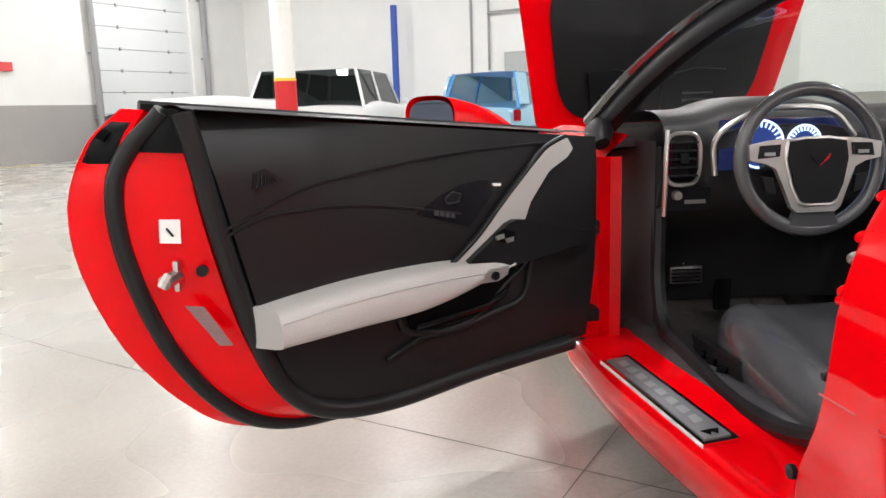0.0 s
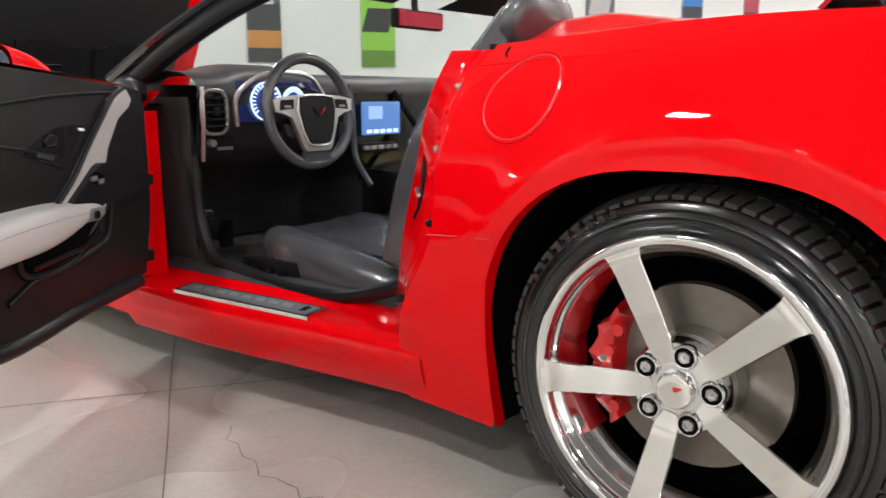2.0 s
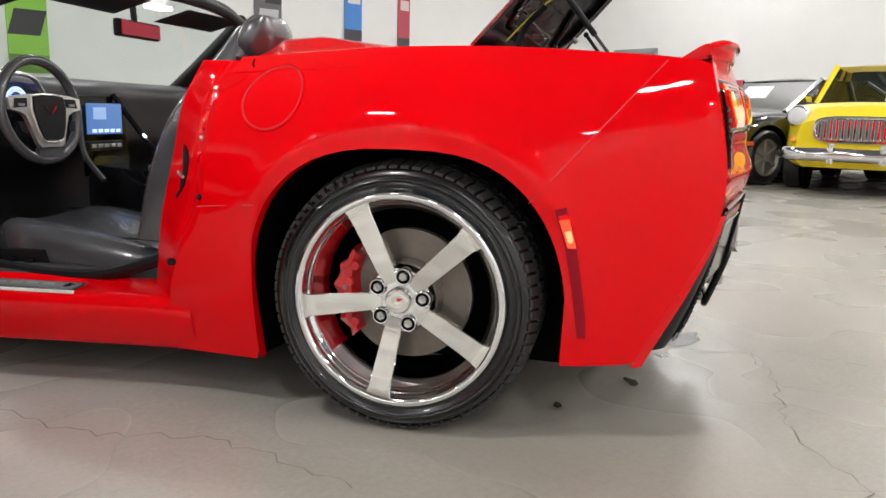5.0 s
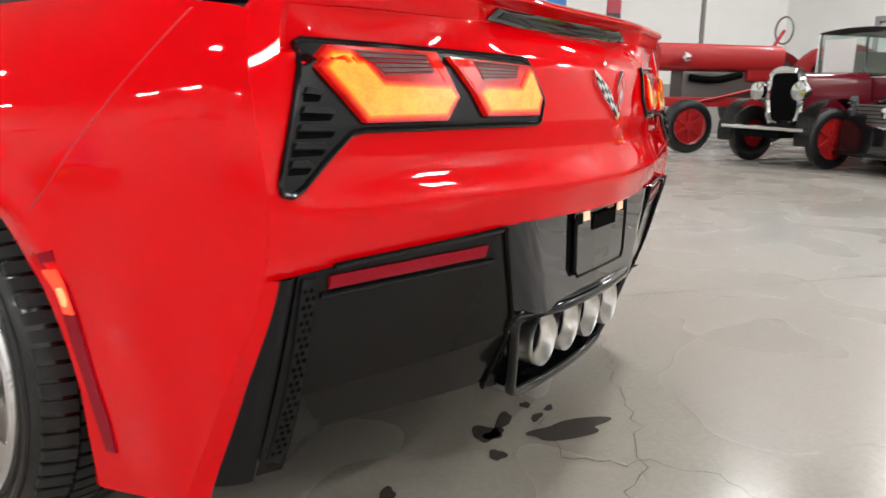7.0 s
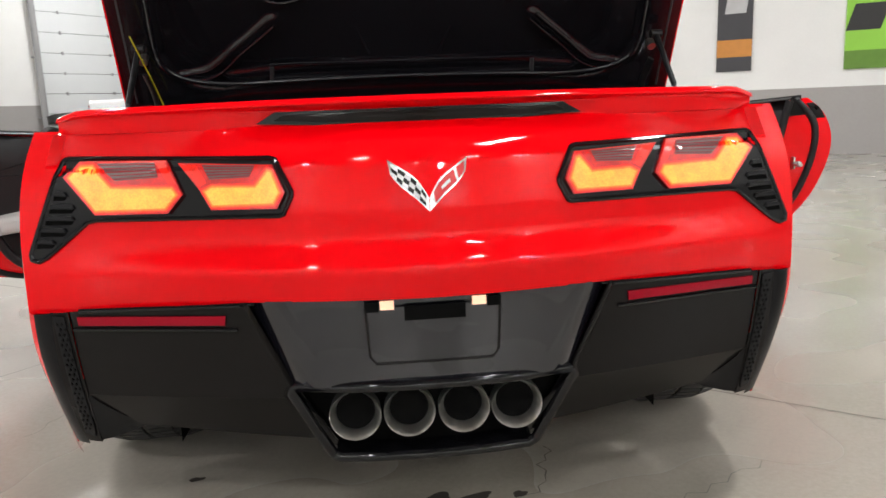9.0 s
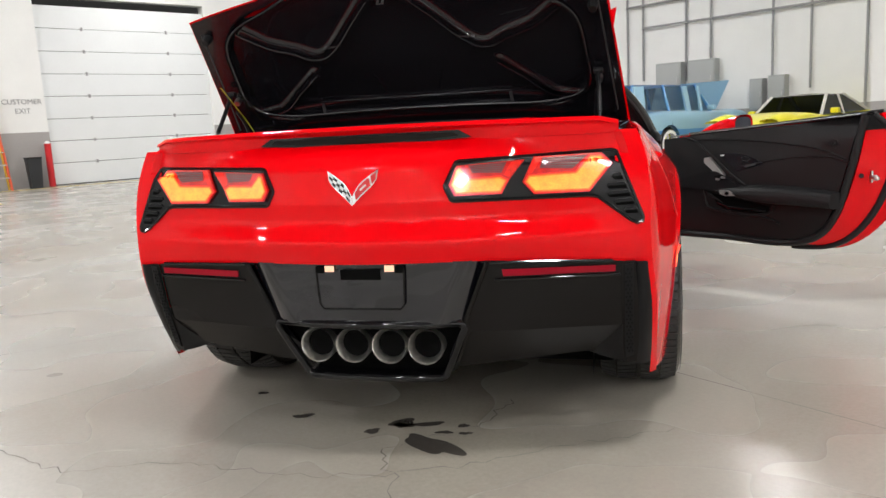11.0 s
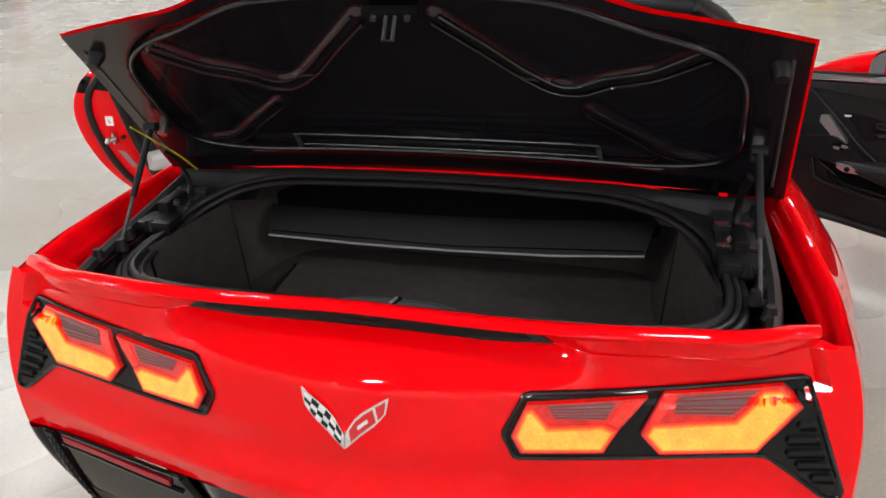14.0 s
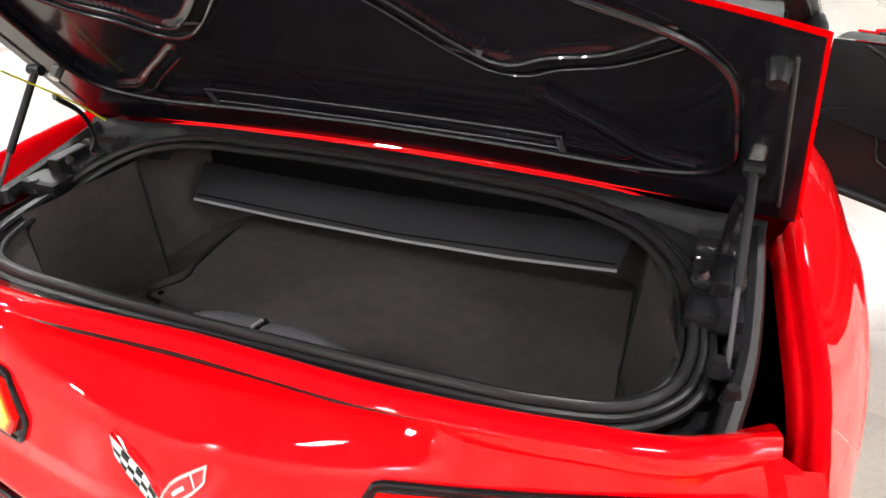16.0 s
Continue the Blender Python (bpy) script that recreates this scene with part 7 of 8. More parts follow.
# ---------- the other vehicles ----------
def road_wheel(parent, x, y, r, w, tyre, rim, white=False):
    sg = -1 if x < 0 else 1
    wl = empty("wheel")
    wl.parent = parent
    wl.matrix_basis = pose(x, y, r, 0, 0, 0 if sg < 0 else 180)
    part("tyre", lathe([(-w / 2 + 0.02, r * 0.66), (-w / 2, r * 0.70), (-w / 2, r * 0.90), (-w / 2 + 0.03, r), (w / 2 - 0.03, r), (w / 2, r * 0.9), (w / 2, r * 0.5)], 32), tyre, wl, smooth=True)
    if white:
        part("white_wall", lathe([(-w / 2 - 0.004, r * 0.67), (-w / 2 - 0.006, r * 0.86)], 32), WHITE, wl)
    part("rim", lathe([(-w / 2 + 0.01, r * 0.67), (-w / 2 + 0.04, r * 0.60), (-w / 2 + 0.05, r * 0.20), (-w / 2 + 0.01, r * 0.17), (-w / 2 + 0.005, 0.001)], 32), rim, wl, smooth=True)
    for k in range(6):
        a = k * math.tau / 6
        part("spoke", box(-w / 2 + 0.03, 0, r * 0.40, 0.03, r * 0.13, r * 0.44, 0.004, m=Matrix.Rotation(a, 4, "X")), rim, wl)
    return wl


def vehicle(name, label, at, heading, L, W, top, cabin, paint, glassm=None, wheel_r=0.33, base=0.25, front=0.85, rear=0.95, rim=STEEL, roof=None, white=False, lower=None, round_=0.25, tyre=RUBBER):
    """A car with its nose along heading. top: (share of length from the tail, height) keys of the body's upper line. cabin: tail share of foot and roof ends, roof height."""
    v = empty(name)
    v.matrix_basis = pose(at[0], at[1], 0, 0, 0, math.degrees(math.atan2(heading[1], heading[0])) - 90)
    tagged(v, label, "car")
    tf = curve(top)
    ya, yb = rear, L - front

    def body(u, s):
        y = -L / 2 + L * u
        zt = tf(u)
        taper = 1 - round_ * (abs(2 * u - 1) ** 8)
        hw = W / 2 * taper
        f = curve([(0, -hw * 0.86, base), (0.10, -hw * 0.97, base + 0.06), (0.22, -hw, base + 0.45 * (zt - base)), (0.34, -hw * 0.95, zt - 0.07), (0.40, -hw * 0.86, zt - 0.012), (0.5, 0, zt + 0.03), (0.60, hw * 0.86, zt - 0.012), (0.66, hw * 0.95, zt - 0.07), (0.78, hw, base + 0.45 * (zt - base)), (0.90, hw * 0.97, base + 0.06), (1, hw * 0.86, base)])
        x, z = f(s)
        for wy in (ya - L / 2, yb - L / 2):
            d = abs(y - wy)
            R = wheel_r + 0.06
            if d < R and abs(x) > hw * 0.80:
                z = max(z, wheel_r + math.sqrt(R * R - d * d)) if z < zt - 0.10 else z
        return Vector((x, y, z))

    bm = grid(body, 64, 36)
    for row in (0, 64):
        bm.verts.ensure_lookup_table()
        bm.faces.new([bm.verts[row * 37 + j] for j in range(37)])
    bmesh.ops.recalc_face_normals(bm, faces=bm.faces[:])
    part("body", bm, paint, v, smooth=True)
    part("underbody", box(0, 0, base + 0.03, W * 0.80, L * 0.9, 0.10, 0.02), DARK, v)
    c0, c1, c2, c3, zr = cabin
    zb = lambda u: tf(u) - 0.02
    if lower:
        for sg in (-1, 1):
            part("lower_side", grid(lambda u, t: (lambda p: Vector((sg * (abs(p.x) + 0.006), p.y, p.z)))(body(0.03 + 0.94 * u, 0.06 + 0.16 * t)), 48, 5), lower, v, smooth=True)

    def house(k, hw0, hw1, mat, nm):
        bm = bmesh.new()
        low = [(-hw0, c0, zb(c0)), (hw0, c0, zb(c0)), (hw0, c3, zb(c3)), (-hw0, c3, zb(c3))]
        high = [(-hw1, c1, zr), (hw1, c1, zr), (hw1, c2, zr), (-hw1, c2, zr)]
        a = [bm.verts.new((x, -L / 2 + L * u, z)) for x, u, z in low]
        b = [bm.verts.new((x, -L / 2 + L * u, z)) for x, u, z in high]
        for i in range(4):
            bm.faces.new((a[i], a[(i + 1) % 4], b[(i + 1) % 4], b[i]))
        return part(nm, bm, mat, v), low, high

    gl, low, high = house(0, W / 2 * 0.86, W / 2 * 0.68, glassm or TINT, "window_glass")
    roofm = roof or paint
    ym, yn = -L / 2 + L * c1, -L / 2 + L * c2
    part("roof", grid(lambda u, t: Vector(((2 * t - 1) * W / 2 * 0.70, ym - 0.03 + (yn - ym + 0.06) * u, zr + 0.04 * (1 - (2 * t - 1) ** 2) * (1 - (2 * u - 1) ** 4) - 0.015 * (2 * t - 1) ** 6)), 12, 12, thick=0.03), roofm, v, smooth=True)
    for i in range(4):
        a, b = low[i], high[i]
        part("pillar", tube([(a[0], -L / 2 + L * a[1], a[2]), (b[0], -L / 2 + L * b[1], b[2])], 0.035, 6), roofm, v)
    cm = (c1 + c2) / 2 - 0.02
    for sg in (-1, 1):
        part("door_pillar", tube([(sg * W / 2 * 0.86, -L / 2 + L * cm, zb(cm)), (sg * W / 2 * 0.69, -L / 2 + L * cm, zr)], 0.03, 6), roofm, v)
        for wy in (ya - L / 2, yb - L / 2):
            road_wheel(v, sg * (W / 2 - 0.11), wy, wheel_r, 0.21, tyre, rim, white)
            part("arch_liner", lathe([(0, 0.001), (0, wheel_r + 0.05)], 28), DARK, v).matrix_basis = pose(sg * (W / 2 - 0.24), wy, wheel_r)
        part("door_line", tube([body(cm - 0.01, 0.08 if sg < 0 else 0.92), body(cm - 0.01, 0.20 if sg < 0 else 0.80), body(cm - 0.01, 0.34 if sg < 0 else 0.66)], 0.006, 5), DARK, v)
        part("wing_mirror", box(sg * (W / 2 + 0.04), -L / 2 + L * (c3 - 0.05), zb(c3) + 0.08, 0.16, 0.10, 0.11, 0.03), roofm if not roof else paint, v)
    v["len"], v["wid"] = L, W
    return v


def front_end(v, L, W, kind, z):
    y = L / 2
    if kind == "chrome":
        g = part("grille", box(0, y - 0.02, z, W * 0.52, 0.10, 0.24, 0.03), IRON, v, "wide chrome grille")
        for k in range(15):
            part("grille_bar", box(-W * 0.24 + W * 0.48 * k / 14, y + 0.035, z, 0.035, 0.03, 0.22, 0.008), CHROME, g)
        part("grille_frame", tube([(W * 0.27 * math.copysign(abs(math.cos(a)) ** 0.5, math.cos(a)), y + 0.03, z + 0.13 * math.copysign(abs(math.sin(a)) ** 0.5, math.sin(a))) for a in [k * math.tau / 28 for k in range(28)]], 0.02, 8, closed=True), CHROME, g)
        b = part("front_bumper", tube(path_of([(-W * 0.49, y - 0.22, z - 0.27), (-W * 0.40, y + 0.10, z - 0.27), (0, y + 0.16, z - 0.27), (W * 0.40, y + 0.10, z - 0.27), (W * 0.49, y - 0.22, z - 0.27)], 24), 0.075, 10, flat=1.0), CHROME, v, "heavy chrome bumper", smooth=True)
        for sg in (-1, 1):
            part("overrider", tube([(sg * 0.25, y + 0.20, z - 0.36), (sg * 0.25, y + 0.21, z - 0.15)], 0.04, 8), CHROME, b)
            h = part("headlamp", lathe([(0.02, 0.001), (0.0, 0.10), (-0.03, 0.12), (-0.14, 0.13)], 24, "y"), CHROME, v, "round chrome-ringed headlamp", smooth=True)
            h.location = (sg * W * 0.39, y - 0.03, z + 0.14)
            part("lamp_glass", lathe([(0.045, 0.001), (0.035, 0.06), (0.005, 0.10)], 24, "y"), shader("lamp_glass", (0.7, 0.7, 0.7), 0.1, coat=1.0), h)
            part("turn_lamp", lathe([(0.02, 0.001), (0.0, 0.035)], 16, "y"), shader("amber_lens", (0.8, 0.30, 0.02), 0.2), v).location = (sg * W * 0.40, y - 0.01, z - 0.12)
    else:
        g = part("grille", prism([(-W * 0.30, 0.07), (W * 0.30, 0.07), (W * 0.22, -0.12), (0, -0.17), (-W * 0.22, -0.12)], 0.03, 0.10, lambda x, zz, hh: Vector((x, y - 0.10 * (x / (W * 0.3)) ** 2 + hh, z + zz)), 2), IRON, v, "broad grey mesh grille with a bright edge")
        for k in range(5):
            part("grille_bar", box(0, y + 0.028, z - 0.11 + 0.04 * k, W * (0.34 + 0.045 * k), 0.012, 0.010, 0.002), GLOSS, g)
        part("grille_edge", tube([(sx * W, y + 0.03 - 0.10 * (sx / 0.3) ** 2, z + sz) for sx, sz in ((-0.30, 0.07), (-0.22, -0.12), (0, -0.17), (0.22, -0.12), (0.30, 0.07))], 0.012, 6), CHROME, g)
        part("badge", lathe([(0.045, 0.001), (0.04, 0.055)], 20, "y"), CHROME, g).location = (0, y, z - 0.01)
        part("bumper_intake", box(0, y - 0.06, z - 0.33, W * 0.72, 0.10, 0.17, 0.03), shader("grey_intake_mesh", (0.06, 0.062, 0.064), 0.6, grain=0.6, scale=60), v)
        part("front_splitter", box(0, y - 0.10, z - 0.46, W * 0.94, 0.30, 0.03, 0.01), BLACK, v)
        for sg in (-1, 1):
            hl = part("headlamp", prism([(0.06, -0.20), (0.16, -0.19), (0.32, 0.02), (0.42, 0.16), (0.30, 0.12), (0.10, 0.04)], 0.03, 0.10, lambda x, zz, h: Vector((sg * (W * 0.26 + x), y - 0.02 - 0.42 * x - 0.5 * x * x + h, z + zz)), 2), shader("lamp_lens", (0.30, 0.31, 0.33), 0.08, 0.6, coat=1.0), v, "clear swept-back headlamp")
            for bx, bz, br in ((0.12, -0.08, 0.045), (0.20, 0.00, 0.040), (0.15, -0.16, 0.03), (0.29, 0.09, 0.028)):
                part("bulb", lathe([(0.055, 0.001), (0.045, br)], 14, "y"), CHROME, hl).location = (sg * (W * 0.26 + bx), y - 0.02 - 0.42 * bx - 0.5 * bx * bx, z + bz)
            part("side_marker", box(sg * (W / 2 - 0.005), y - 0.55, z - 0.14, 0.02, 0.12, 0.05, 0.004), shader("orange_marker", (0.7, 0.12, 0.03), 0.3), v)


BLACKP = shader("black_paint", (0.006, 0.006, 0.007), 0.15, coat=0.8)
YELLOW = shader("yellow_paint", (0.80, 0.62, 0.004), 0.28, coat=0.6)
YELLOW2 = shader("lemon_paint", (0.80, 0.72, 0.008), 0.28, coat=0.6)
SKY = shader("pale_blue_paint", (0.30, 0.52, 0.68), 0.3, coat=0.6)
BLUE = shader("mid_blue_paint", (0.07, 0.28, 0.62), 0.3, coat=0.6)
MAROON = shader("maroon_paint", (0.14, 0.006, 0.016), 0.2, coat=0.8)
TRACT = shader("tractor_red", (0.42, 0.012, 0.014), 0.4, coat=0.2)
CARW = shader("white_car_paint", (0.78, 0.78, 0.78), 0.3, coat=0.6)

# black coupe
h = Vector((-0.69, 0.72, 0)).normalized()
r = Vector((h.y, -h.x, 0))
c = Vector((7.62, -2.12, 0)) + r * 0.80 - h * (4.66 / 2 - 0.90)
bc = vehicle("coupe", "glossy black two-door coupe parked with its nose out", c, h, 4.66, 1.84, [(0, 0.92), (0.12, 1.0), (0.35, 0.98), (0.60, 0.98), (0.72, 0.93), (0.90, 0.80), (1, 0.60)], (0.10, 0.30, 0.52, 0.72, 1.36), BLACKP, wheel_r=0.345, base=0.17, front=0.90, rear=0.98, rim=shader("pale_alloy", (0.42, 0.40, 0.34), 0.3, 0.8))
front_end(bc, 4.66, 1.84, "black", 0.66)
part("window_sticker", box(0.35, 0.72, 1.30, 0.42, 0.02, 0.10, 0.003), shader("red_sticker", (0.7, 0.12, 0.15), 0.5), bc)
part("window_sheet", prism([(-0.55, 0.0), (-0.1, 0.0), (-0.1, 0.16), (-0.5, 0.16)], 0.012, 0.004, lambda x, z, hh: Vector((x, 1.10 - 1.4 * z, 1.08 + z + hh)), 0), WHITE, bc)

# yellow saloon of the fifties, nose towards the red car
h = Vector((-0.93, 0.36, 0)).normalized()
r = Vector((h.y, -h.x, 0))
c = Vector((6.893, -2.663, 0)) - r * 0.62 * -1 - h * (4.3 / 2 - 0.75)
c = Vector((6.893, -2.663, 0)) + Vector((0.30, -0.60, 0)).normalized() * 0.62 - h * (4.3 / 2 - 0.75)
ys = vehicle("saloon_car", "yellow vintage saloon with a broad chrome grille", c, h, 4.3, 1.70, [(0, 0.78), (0.10, 0.95), (0.30, 1.02), (0.60, 1.02), (0.75, 1.00), (0.92, 0.97), (1, 0.82)], (0.14, 0.28, 0.55, 0.66, 1.52), YELLOW, glassm=WIND, wheel_r=0.32, base=0.30, front=0.75, rear=0.95, rim=CHROME)
front_end(ys, 4.3, 1.70, "chrome", 0.72)
part("windscreen_sheet", prism([(-0.45, 0.02), (-0.05, 0.02), (-0.05, 0.36), (-0.42, 0.36)], 0.012, 0.004, lambda x, z, hh: Vector((x, 0.64 - 1.25 * z + hh, 1.06 + z)), 0), WHITE, ys)

# yellow sports car and blue wagon by the far wall
h = Vector((-0.66, -0.75, 0)).normalized()
r = Vector((h.y, -h.x, 0))
c = Vector((3.80, 13.05, 0)) + r * 0.80 - h * (4.6 / 2 - 0.95)
cs = vehicle("vintage_sports_car", "lemon yellow vintage sports car with a pale soft top", c, h, 4.6, 1.76, [(0, 0.78), (0.15, 0.86), (0.30, 0.80), (0.55, 0.80), (0.70, 0.86), (0.85, 0.76), (1, 0.52)], (0.18, 0.34, 0.48, 0.58, 1.20), YELLOW2, wheel_r=0.335, base=0.20, front=0.95, rear=0.95, rim=STEEL, roof=shader("pale_soft_top", (0.62, 0.60, 0.55), 0.7))
part("front_bumper", tube(path_of([(-0.80, 2.10, 0.46), (-0.5, 2.30, 0.46), (0, 2.36, 0.46), (0.5, 2.30, 0.46), (0.80, 2.10, 0.46)], 20), 0.035, 8), BLACK, cs, smooth=True)
for sg in (-1, 1):
    part("grille", box(sg * 0.42, 2.28, 0.40, 0.50, 0.06, 0.10, 0.02), DARK, cs)
    part("fender_bulge", grid(lambda u, t: Vector((sg * (0.62 + 0.2 * math.cos(u * math.pi)), 0.95 + 1.0 * t, 0.72 + 0.17 * math.sin(u * math.pi) * math.sin(math.pi * (0.1 + 0.8 * t)))), 10, 10), YELLOW2, cs, smooth=True)
h = Vector((0.582, 0.813, 0))
bw = vehicle("station_wagon", "two-tone blue vintage station wagon with its hood raised", Vector((1.53, 15.49, 0)), h, 5.0, 1.85, [(0, 0.92), (0.10, 1.00), (0.50, 1.02), (0.68, 1.0), (0.90, 0.96), (1, 0.80)], (0.02, 0.06, 0.52, 0.60, 1.58), SKY, glassm=WIND, wheel_r=0.34, base=0.30, front=0.95, rear=1.20, rim=CHROME, roof=BLUE, white=True, lower=BLUE)
part("raised_hood", grid(lambda u, t: Vector(((2 * t - 1) * (0.80 - 0.15 * u), 0.72 + 0.85 * u, 1.02 + 0.66 * u)), 6, 6, thick=0.02), SKY, bw)
for sg in (-1, 1):
    for y0, y1, lean in ((-2.38, -2.05, 0.10), (-0.52, -0.36, 0.0), (0.02, 0.10, 0.05)):
        part("window_pillar", prism([(y0, 1.00), (y1, 1.00), (y1 + lean, 1.55), (y0 + lean, 1.55)], 0.0, 0.05, lambda y, z, hh: Vector((sg * (0.845 - 0.12 * (z - 1.0) / 0.55 + hh), y, z)), 0), SKY, bw)
    part("tail_lamp", box(sg * 0.80, -2.47, 0.80, 0.12, 0.08, 0.20, 0.03), LENS_DARK, bw)
part("rear_bumper", tube(path_of([(-0.90, -2.40, 0.48), (-0.6, -2.56, 0.48), (0, -2.60, 0.48), (0.6, -2.56, 0.48), (0.90, -2.40, 0.48)], 16), 0.06, 8), CHROME, bw, smooth=True)

# white pickup and white off-roader in the corner
pk = vehicle("pickup_truck", "white crew-cab pickup truck with black wheel openings", Vector((-4.5, 19.2, 0)), Vector((0.97, 0.22, 0)), 5.5, 2.0, [(0, 1.38), (0.40, 1.38), (0.42, 1.36), (0.70, 1.36), (0.80, 1.34), (0.95, 1.24), (1, 1.0)], (0.41, 0.46, 0.64, 0.74, 1.98), CARW, wheel_r=0.43, base=0.50, front=1.0, rear=1.35, rim=shader("dark_alloy", (0.06, 0.06, 0.06), 0.4, 0.5), round_=0.08)
part("tail_lamp", box(-0.96, -2.94, 1.10, 0.12, 0.06, 0.40, 0.02), LENS_DARK, pk)
sv = vehicle("off_roader", "white boxy off-roader with a dark rear window", Vector((-2.25, 16.2, 0)), Vector((0.25, 0.97, 0)), 4.2, 1.88, [(0, 1.05), (0.1, 1.12), (0.6, 1.12), (0.75, 1.10), (0.95, 1.05), (1, 0.9)], (0.02, 0.05, 0.58, 0.66, 1.75), CARW, wheel_r=0.38, base=0.42, rim=shader("dark_alloy", (0.06, 0.06, 0.06), 0.4, 0.5), round_=0.08)

# tyres and bottles by the roll-up door
ts = wall_thing("tyre_stack", "pile of worn black tyres by the roll-up door", "tyre", WALL_B0 + 1.5, 11.0)
for k in range(5):
    t = part("tyre", lathe([(-0.10, 0.20), (-0.12, 0.26), (-0.10, 0.38), (0.10, 0.38), (0.12, 0.26), (0.10, 0.20)], 28), RUBBER, ts, smooth=True)
    t.matrix_basis = pose(0.1 * (k % 2), -0.65 + 0.30 * k, 0.39, 0, 12, 20 * (k % 2)) if k < 4 else pose(0.05, -0.3, 0.95, 0, 80, 0)

# red tractor
tr = empty("tractor")
h = Vector((-0.75, 0.66, 0)).normalized()
tr.matrix_basis = pose(10.78, 1.32, 0, 0, 0, math.degrees(math.atan2(h.y, h.x)) - 90)
tagged(tr, "red vintage farm tractor with a long engine hood", "tractor")
part("engine_hood", grid(lambda u, s: (lambda a: Vector((0.27 * math.copysign(abs(math.cos(a)) ** 0.5, math.cos(a)), -0.6 + 2.1 * u, 1.34 + 0.20 * math.copysign(abs(math.sin(a)) ** 0.5, math.sin(a)))))(s * math.tau), 10, 28), TRACT, tr, smooth=True)
part("radiator_grille", box(0, 1.52, 1.15, 0.52, 0.06, 0.75, 0.05), TRACT, tr)
part("engine_block", box(0, 0.3, 0.90, 0.34, 1.5, 0.50, 0.04), IRON, tr)
part("side_rail", box(0, 0.45, 0.70, 0.42, 1.9, 0.14, 0.03), TRACT, tr)
part("fuel_tank", box(0, -0.25, 1.12, 0.46, 0.5, 0.22, 0.05), TRACT, tr)
for sg in (-1, 1):
    part("manifold", tube(path_of([(sg * 0.20, 0.95, 1.05), (sg * 0.24, 0.6, 1.02), (sg * 0.22, 0.1, 1.10)], 10), 0.05, 8), DARK, tr, smooth=True)
    part("steering_rod", tube([(sg * 0.24, 1.2, 0.62), (sg * 0.26, -0.4, 0.95)], 0.02, 6), TRACT, tr)
part("front_axle", box(0, 1.25, 0.45, 1.30, 0.10, 0.12, 0.02), TRACT, tr)
part("exhaust_stack", tube([(0.12, 0.6, 1.5), (0.12, 0.6, 2.25)], 0.035, 10), IRON, tr)
part("steering_wheel", tube([(0.20 * math.cos(k * math.tau / 24), -0.75, 1.78 + 0.20 * math.sin(k * math.tau / 24)) for k in range(24)], 0.015, 6, closed=True), IRON, tr)
part("steering_column", tube([(0, -0.5, 1.4), (0, -0.75, 1.78)], 0.025, 8), TRACT, tr)
part("seat", box(0, -1.25, 1.20, 0.45, 0.40, 0.10, 0.04), TRACT, tr)
for sg in (-1, 1):
    road_wheel(tr, sg * 0.68, 1.25, 0.37, 0.18, RUBBER, TRACT)
    road_wheel(tr, sg * 0.85, -1.1, 0.72, 0.36, RUBBER, TRACT)
    part("rear_fender", grid(lambda u, t: Vector((sg * (0.62 + 0.42 * t), -1.1 + 0.80 * math.cos(radians(10) + u * radians(150)), 0.74 + 0.80 * math.sin(radians(10) + u * radians(150)))), 14, 2, thick=0.015), TRACT, tr, smooth=True)
    part("headlamp", lathe([(0.05, 0.001), (0.03, 0.09), (-0.08, 0.05), (-0.10, 0.001)], 16, "y"), CHROME, tr).location = (sg * 0.42, 1.2, 1.32)

# maroon vintage tourer
vt = empty("vintage_car")
h = Vector((-0.82, 0.57, 0)).normalized()
vc = Vector((8.42, 0.14, 0)) - h * 1.10
vt.matrix_basis = pose(vc.x, vc.y, 0, 0, 0, math.degrees(math.atan2(h.y, h.x)) - 90) @ Matrix.Scale(0.88, 4)
tagged(vt, "maroon vintage tourer with a black folding top and red wheels", "car")
part("engine_hood", grid(lambda u, s: (lambda a: Vector(((0.28 + 0.10 * (1 - u)) * math.copysign(abs(math.cos(a)) ** 0.5, math.cos(a)), 0.25 + 1.1 * u, 0.92 + (0.30 + 0.04 * (1 - u)) * math.copysign(abs(math.sin(a)) ** 0.5, math.sin(a)))))(s * math.tau), 10, 28), MAROON, vt, smooth=True)
part("radiator_shell", tube([(0.27 * math.copysign(abs(math.cos(a)) ** 0.45, math.cos(a)), 1.38, 0.90 + 0.36 * math.copysign(abs(math.sin(a)) ** 0.5, math.sin(a))) for a in [k * math.tau / 28 for k in range(28)]], 0.05, 8, closed=True), CHROME, vt, smooth=True)
part("radiator_core", box(0, 1.37, 0.90, 0.48, 0.06, 0.62, 0.02), DARK, vt)
part("tub", box(0, -0.75, 0.92, 1.35, 1.95, 0.55, 0.10), MAROON, vt)
part("running_gear", box(0, 0.2, 0.45, 0.7, 3.2, 0.15, 0.03), DARK, vt)
part("folding_top", grid(lambda u, t: Vector(((2 * t - 1) * 0.68, -1.75 + 1.95 * u, 1.80 + 0.06 * (1 - (2 * t - 1) ** 2) - 0.25 * max(0, 0.25 - u) * 4 * (0.25 - u) * 4)), 16, 10, thick=0.03), BLACK, vt, smooth=True)
part("rear_curtain", grid(lambda u, t: Vector(((2 * u - 1) * 0.68, -1.74, 1.15 + 0.42 * t)), 4, 4), BLACK, vt)
